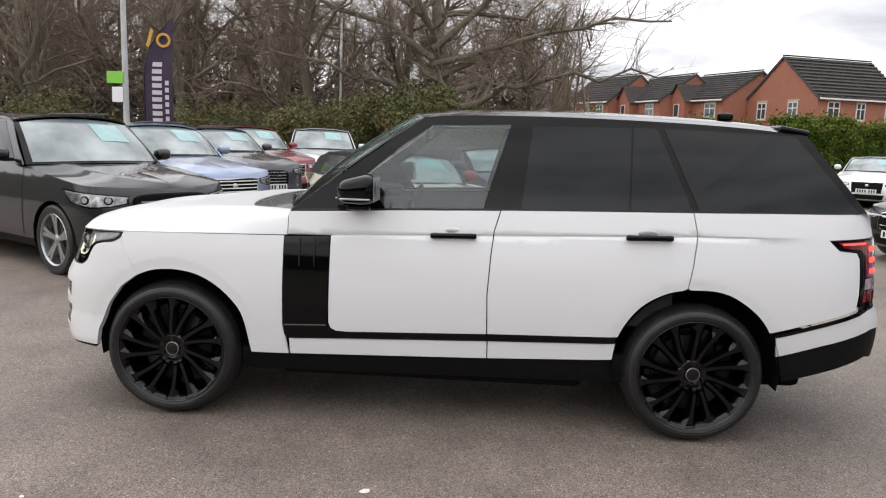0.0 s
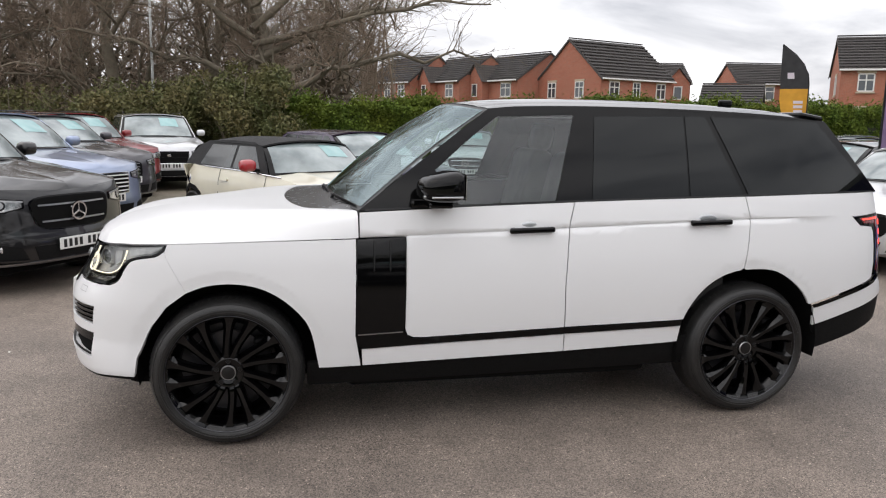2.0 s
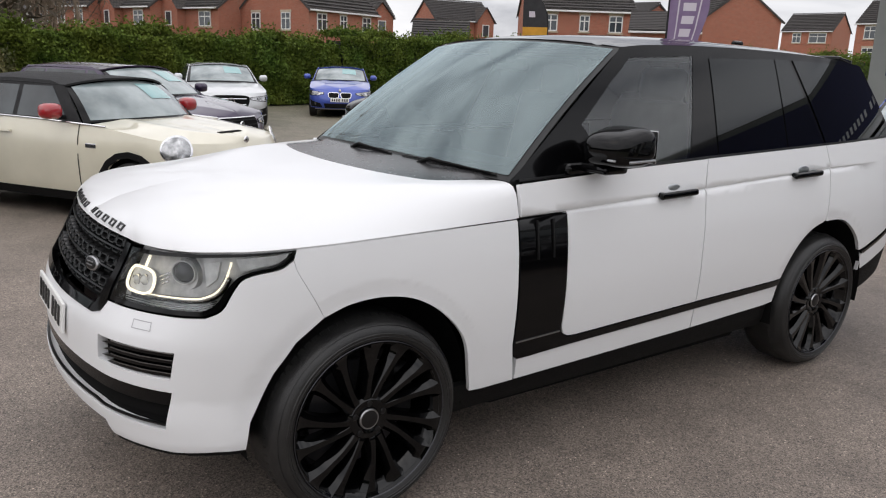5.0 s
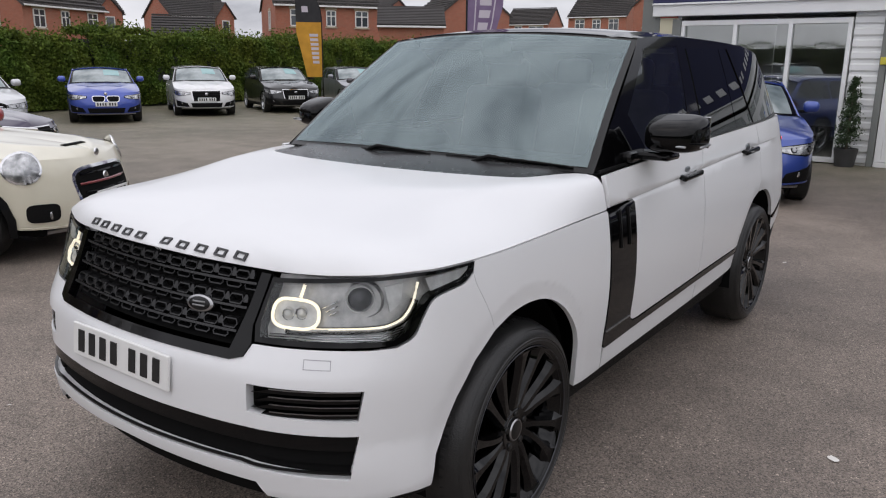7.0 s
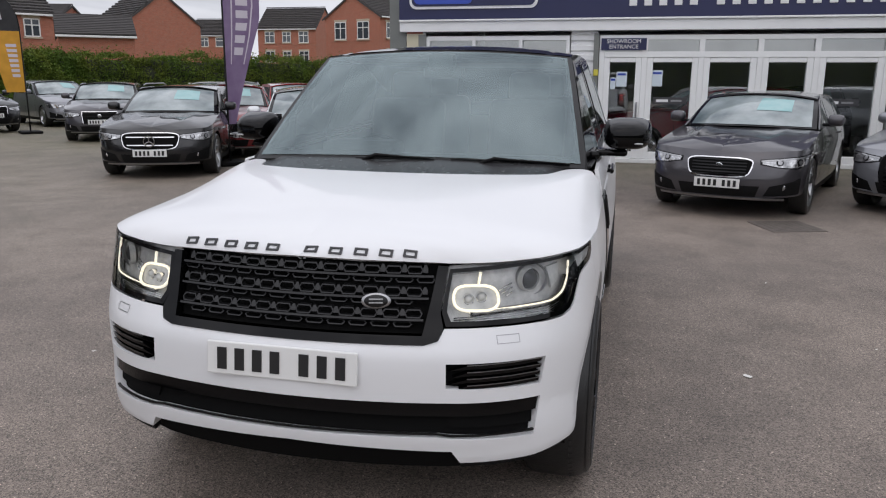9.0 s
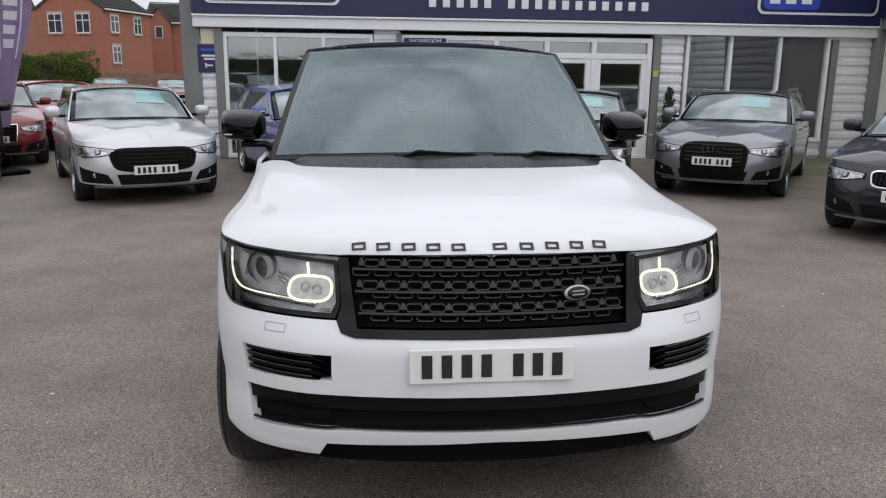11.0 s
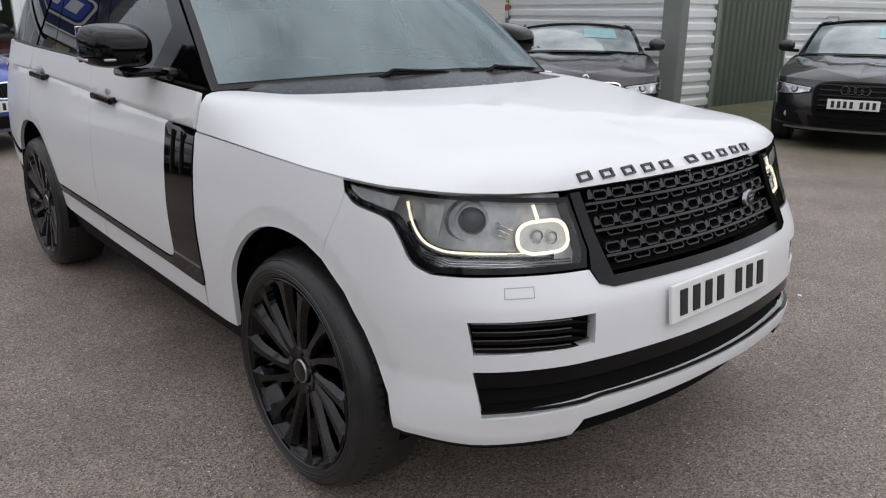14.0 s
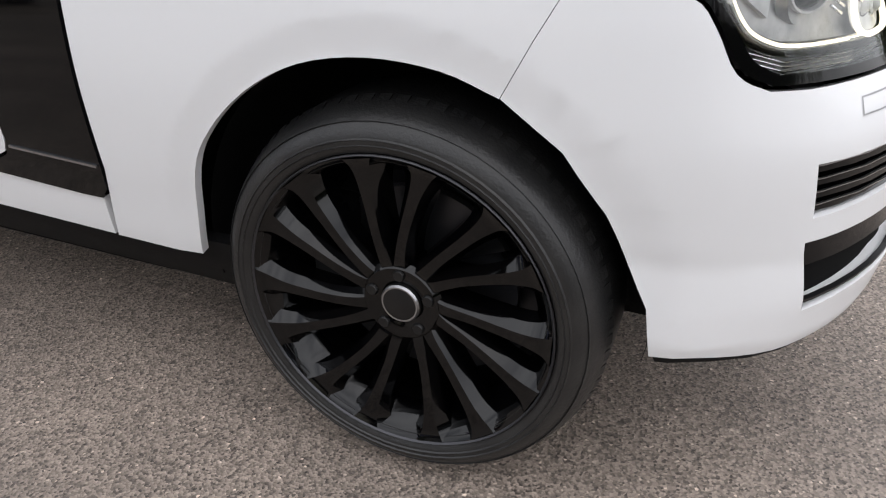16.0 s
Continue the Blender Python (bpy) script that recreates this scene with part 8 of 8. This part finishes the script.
# handles, mirrors
for sg in (-1, 1):
    for x, z in ((1.58, 1.100), (2.63, 1.131)):
        p = HERO.at(np.array([s_of(x)]), np.array([z]), 0.0)[0]
        hd = thing("door_handle", "black door handle in a shallow white cup")
        hd.parent = hero
        hd.matrix_basis = pose(p[0], p[1] * (1 if sg < 0 else -1), z)
        bm = bmesh.new()
        bmesh.ops.create_uvsphere(bm, u_segments=20, v_segments=10, radius=1)
        bmesh.ops.scale(bm, vec=(0.058, 0.006, 0.030), verts=bm.verts)
        bmesh.ops.translate(bm, vec=(-0.01, 0, 0.014), verts=bm.verts)
        part("cup", bm, M_ALLOY, hd)
        block("grip", (0.252, 0.026, 0.030), (0, sg * 0.030, 0), M_GLOSS, hd, bevel=0.011, rot=(0, -1.5, 0), segments=3)
        block("grip_foot", (0.03, 0.03, 0.024), (-0.10, sg * 0.012, 0), M_GLOSS, hd, bevel=0.008)
        block("grip_foot", (0.03, 0.03, 0.024), (0.10, sg * 0.012, 0), M_GLOSS, hd, bevel=0.008)
    mr = thing("door_mirror", "gloss black door mirror with a pale lamp strip")
    mr.parent = hero
    mr.matrix_basis = pose(1.06, sg * 1.045, 1.335)
    bm = bmesh.new()
    bmesh.ops.create_cube(bm, size=2)
    bmesh.ops.subdivide_edges(bm, edges=bm.edges[:], cuts=9, use_grid_fill=True)
    for v in bm.verts:
        c = v.co
        r = (abs(c.x) ** 3.4 + abs(c.y) ** 3.4 + abs(c.z) ** 3.4) ** (1 / 3.4)
        c /= r
        k = 0.5 * (1 - c.x)
        v.co = Vector((c.x * 0.105 + 0.02 * c.y * sg, c.y * 0.135 * (0.86 + 0.14 * c.x), c.z * 0.088 * (0.84 + 0.16 * c.x) + 0.012 * c.x))
    part("shell", bm, M_GLOSS, mr)
    block("glass", (0.004, 0.22, 0.13), (0.108, 0, 0.008), M_CHROME, mr, bevel=0.002)
    block("lamp_strip", (0.16, 0.012, 0.010), (0.012, sg * 0.126, -0.040), M_ALLOY, mr, "pale lamp strip", bevel=0.004, rot=(0, 0, -sg * 5))
    block("lamp_strip", (0.012, 0.07, 0.009), (-0.088, sg * 0.045, -0.040), M_ALLOY, mr, "pale lamp strip", bevel=0.004, rot=(0, 0, sg * 6))
    block("arm", (0.13, 0.19, 0.035), (0.01, -sg * 0.09, -0.092), M_GLOSS, mr, bevel=0.015)
    block("foot", (0.20, 0.06, 0.05), (-0.03, -sg * 0.16, -0.10), M_GLOSS, mr, bevel=0.02)


# wheels: fourteen swept spokes in seven pairs
def hero_wheel(x, sg):
    w = thing("wheel", "gloss black fourteen-spoke alloy wheel")
    w.parent = hero
    w.matrix_basis = pose(x, sg * 0.845, 0.386)
    h, r, rim = 0.130, 0.385, 0.301
    o = sg
    lathe("tyre", [(rim * 0.965, -h * 0.95 * o), (rim * 1.0, -h * o), (r * 0.90, -h * 1.02 * o), (r * 0.965, -h * 0.9 * o), (r * 0.995, -h * 0.7 * o), (r, 0), (r * 0.997, h * 0.35 * o), (r * 0.985, h * 0.56 * o), (r * 0.962, h * 0.75 * o), (r * 0.928, h * 0.90 * o), (r * 0.885, h * 0.99 * o), (r * 0.845, h * 1.01 * o), (rim * 1.04, h * 0.985 * o), (rim * 1.015, h * 0.93 * o), (rim * 0.965, h * 0.9 * o)], M_TYRE, w, "black low-profile tyre", turns=72, closed=True)
    for rr_, yy_ in ((0.935, 0.885), (0.862, 1.005), (0.835, 1.0)):
        lathe("sidewall_ridge", [(r * rr_ - 0.0025, h * yy_ * o - 0.001 * o), (r * rr_, h * yy_ * o + 0.0025 * o), (r * rr_ + 0.0025, h * yy_ * o - 0.001 * o)], M_TYRE, w, turns=72)
    bm = bmesh.new()
    for k in range(72):
        a = 2 * math.pi * k / 72
        for yy, ln in ((h * 0.50 * o, 0.030),):
            bmesh.ops.create_cube(bm, size=1, matrix=pose(0, 0, 0, 0, -math.degrees(a), 0) @ pose(r * (0.9870 if yy * o > 0 else 0.9735), yy, 0, 0, 0, 20 * (1 if yy > 0 else -1)) @ Matrix.Diagonal((0.002, ln, 0.022, 1)))
    part("tread", bm, M_TYRE, w, smooth=False, kind="stuff")
    lathe("rim", [(rim * 0.80, -h * 0.6 * o), (rim * 0.825, h * 0.25 * o), (rim * 0.86, h * 0.56 * o), (rim * 0.94, h * 0.80 * o), (rim * 0.975, h * 0.93 * o), (rim * 1.012, h * 0.975 * o), (rim * 1.02, h * 0.93 * o)], M_WHEEL, w, "gloss black rim", turns=72)
    lathe("rim_lip", [(rim * 0.996, h * 0.958 * o), (rim * 1.006, h * 0.985 * o), (rim * 1.014, h * 0.968 * o)], M_ALLOY_DARK, w, "dark metal rim edge", turns=72)
    lathe("brake_disc", [(0.06, h * 0.02 * o), (rim * 0.66, h * 0.02 * o), (rim * 0.66, -h * 0.1 * o)], M_ALLOY_DARK, w, "dark brake disc", turns=40)
    block("brake_caliper", (0.09, 0.08, 0.2), (0.17, h * 0.1 * o, 0.06), M_PLASTIC, w, bevel=0.02)
    lathe("barrel_back", [(0.0, -h * 0.4 * o), (rim * 0.86, -h * 0.4 * o)], M_ALLOY_DARK, w, turns=32)
    verts, faces = [], []
    for k in range(14):
        pair = k // 2
        a0 = 2 * math.pi * (pair + 0.5) / 7 + (0.155 if k % 2 else -0.155) + 0.1
        base = len(verts)
        prof = [(0.066, 0.024, 0.69, 0.0), (0.092, 0.0195, 0.755, 0.028), (0.14, 0.0175, 0.80, 0.055), (0.19, 0.0185, 0.84, 0.080), (0.235, 0.0215, 0.875, 0.096), (0.265, 0.029, 0.895, 0.105), (0.282, 0.038, 0.915, 0.108), (0.297, 0.053, 0.97, 0.11)]
        for rr, ww, dd, sweep in spline(prof, 3):
            a = a0 - 0.07 * sg + 1.8 * sweep * sg + (0.050 if k % 2 else -0.050) * min(1, rr / 0.285)
            c, s = math.cos(a), math.sin(a)
            yo, y2 = h * dd * o, (h * dd - 0.055) * o
            for t, yy in ((-ww * 1.18, yo - 0.019 * o), (-ww * 0.52, yo), (ww * 0.52, yo), (ww * 1.18, yo - 0.019 * o), (ww * 1.25, y2), (-ww * 1.25, y2)):
                verts.append((c * rr - s * t, yy, s * rr + c * t))
        for i in range((len(prof) - 1) * 3):
            for j in range(6):
                faces.append((base + i * 6 + j, base + i * 6 + (j + 1) % 6, base + (i + 1) * 6 + (j + 1) % 6, base + (i + 1) * 6 + j))
    per = len(verts) // 14
    fper = len(faces) // 14
    for k in range(14):
        me = bpy.data.meshes.new("spoke")
        me.from_pydata(verts[k * per:(k + 1) * per], [], [[i - k * per for i in f] for f in faces[k * fper:(k + 1) * fper]])
        b2 = bmesh.new()
        b2.from_mesh(me)
        bmesh.ops.recalc_face_normals(b2, faces=b2.faces[:])
        b2.to_mesh(me)
        b2.free()
        me.polygons.foreach_set("use_smooth", [True] * len(me.polygons))
        me.set_sharp_from_angle(angle=radians(22))
        link_mesh("spoke", me, M_WHEEL, w)
    lathe("hub", [(0.0, h * 0.66 * o), (0.036, h * 0.66 * o), (0.048, h * 0.72 * o), (0.074, h * 0.74 * o), (0.084, h * 0.66 * o), (0.086, h * 0.2 * o)], M_WHEEL, w, "gloss black hub", turns=40)
    lathe("centre_cap", [(0.0, h * 0.77 * o), (0.030, h * 0.765 * o), (0.038, h * 0.74 * o), (0.041, h * 0.66 * o)], M_SATIN, w, "black centre cap with a silver ring", turns=28)
    lathe("cap_ring", [(0.0335, h * 0.765 * o), (0.0365, h * 0.768 * o), (0.0395, h * 0.735 * o)], M_STEEL, w, turns=28)
    for k in range(5):
        a = 2 * math.pi * k / 5 + 0.3
        lathe("wheel_nut", [(0.0, h * 0.77 * o), (0.010, h * 0.77 * o), (0.0125, h * 0.74 * o), (0.0125, h * 0.6 * o)], M_SATIN, w, turns=12, at=(0.060 * math.cos(a), 0, 0.060 * math.sin(a)))
    return w


for x in (0.003, 2.92):
    for sg in (-1, 1):
        hero_wheel(x, sg)
        bm = bmesh.new()
        rings = []
        for a in np.linspace(radians(-12), radians(192), 28):
            c_, s_ = math.cos(a), math.sin(a)
            rings.append([bm.verts.new((x + 0.008 + c_ * rr, sg * yy, 0.41 + s_ * rr)) for rr, yy in ((0.4515, 0.885 if x < 1 else 0.945), (0.455, 0.80), (0.44, 0.60), (0.08, 0.57))])
        for p_, q_ in zip(rings, rings[1:]):
            for k_ in range(3):
                bm.faces.new((p_[k_], p_[k_ + 1], q_[k_ + 1], q_[k_]))
        part("arch_liner", bm, M_DARK, hero, "black wheel arch liner")

# floor pan and cabin fittings
block("floor_pan", (4.2, 1.20, 0.26), (1.55, 0, 0.36), M_DARK, hero, bevel=0.05)
block("floor_pan", (1.75, 1.70, 0.24), (1.47, 0, 0.36), M_DARK, hero, bevel=0.05)
block("engine_bay", (0.95, 1.2, 0.45), (0.0, 0, 0.68), M_DARK, hero, bevel=0.05)
block("dashboard", (0.42, 1.52, 0.30), (0.98, 0, 1.06), M_INTERIOR, hero, "dark dashboard", bevel=0.08)
block("instrument_hood", (0.25, 0.42, 0.09), (1.02, 0.38, 1.235), M_INTERIOR, hero, bevel=0.04)
both_sides("door_card", [[(0.75, 0.62), (2.80, 0.62), (2.80, 1.25), (1.3, 1.215), (0.75, 1.19)]], M_INTERIOR, xz=False, base=lambda x, z: np.stack([x + 0 * z, -0.845 + 0 * x, z + 0 * x], -1), rim=0.02)
block("centre_console", (0.9, 0.26, 0.22), (1.55, 0, 0.82), M_INTERIOR, hero, bevel=0.04)
block("headlining", (1.95, 1.22, 0.03), (2.42, 0, 1.715), M_SEAT, hero, bevel=0.01)
for x, y in ((1.62, -0.40), (1.62, 0.40), (2.55, -0.42), (2.55, 0.42)):
    st = thing("seat", "pale leather seat")
    st.parent = hero
    st.matrix_basis = pose(x, y, 0.5)
    for nm, sz, at, rt in (("cushion", (0.52, 0.50, 0.18), (0, 0, 0.32), (0, -6, 0)), ("backrest", (0.16, 0.50, 0.66), (0.34, 0, 0.66), (0, 14, 0)), ("headrest", (0.11, 0.27, 0.19), (0.46, 0, 1.06), (0, 10, 0))):
        sp = block(nm, sz, at, M_SEAT, st, bevel=0.06, rot=rt, segments=3)
        sp.data.polygons.foreach_set("use_smooth", [True] * len(sp.data.polygons))
wheel_ = thing("steering_wheel", "dark steering wheel with a bright spoke")
wheel_.parent = hero
wheel_.matrix_basis = pose(1.21, 0.39, 1.12, 0, 24, 0)
lathe("rim", [(0.180, -0.014), (0.192, 0.0), (0.180, 0.014), (0.168, 0.0)], M_INTERIOR, wheel_, turns=36, axis="X", closed=True)
block("boss", (0.06, 0.16, 0.12), (-0.02, 0, 0), M_INTERIOR, wheel_, bevel=0.03)
block("spoke", (0.015, 0.32, 0.03), (0, 0, 0), M_STEEL, wheel_, bevel=0.005)
block("spoke", (0.015, 0.03, 0.17), (0, 0, -0.09), M_STEEL, wheel_, bevel=0.005)
block("tow_bracket", (0.12, 0.6, 0.1), (3.8, 0, 0.42), M_DARK, hero, bevel=0.02)
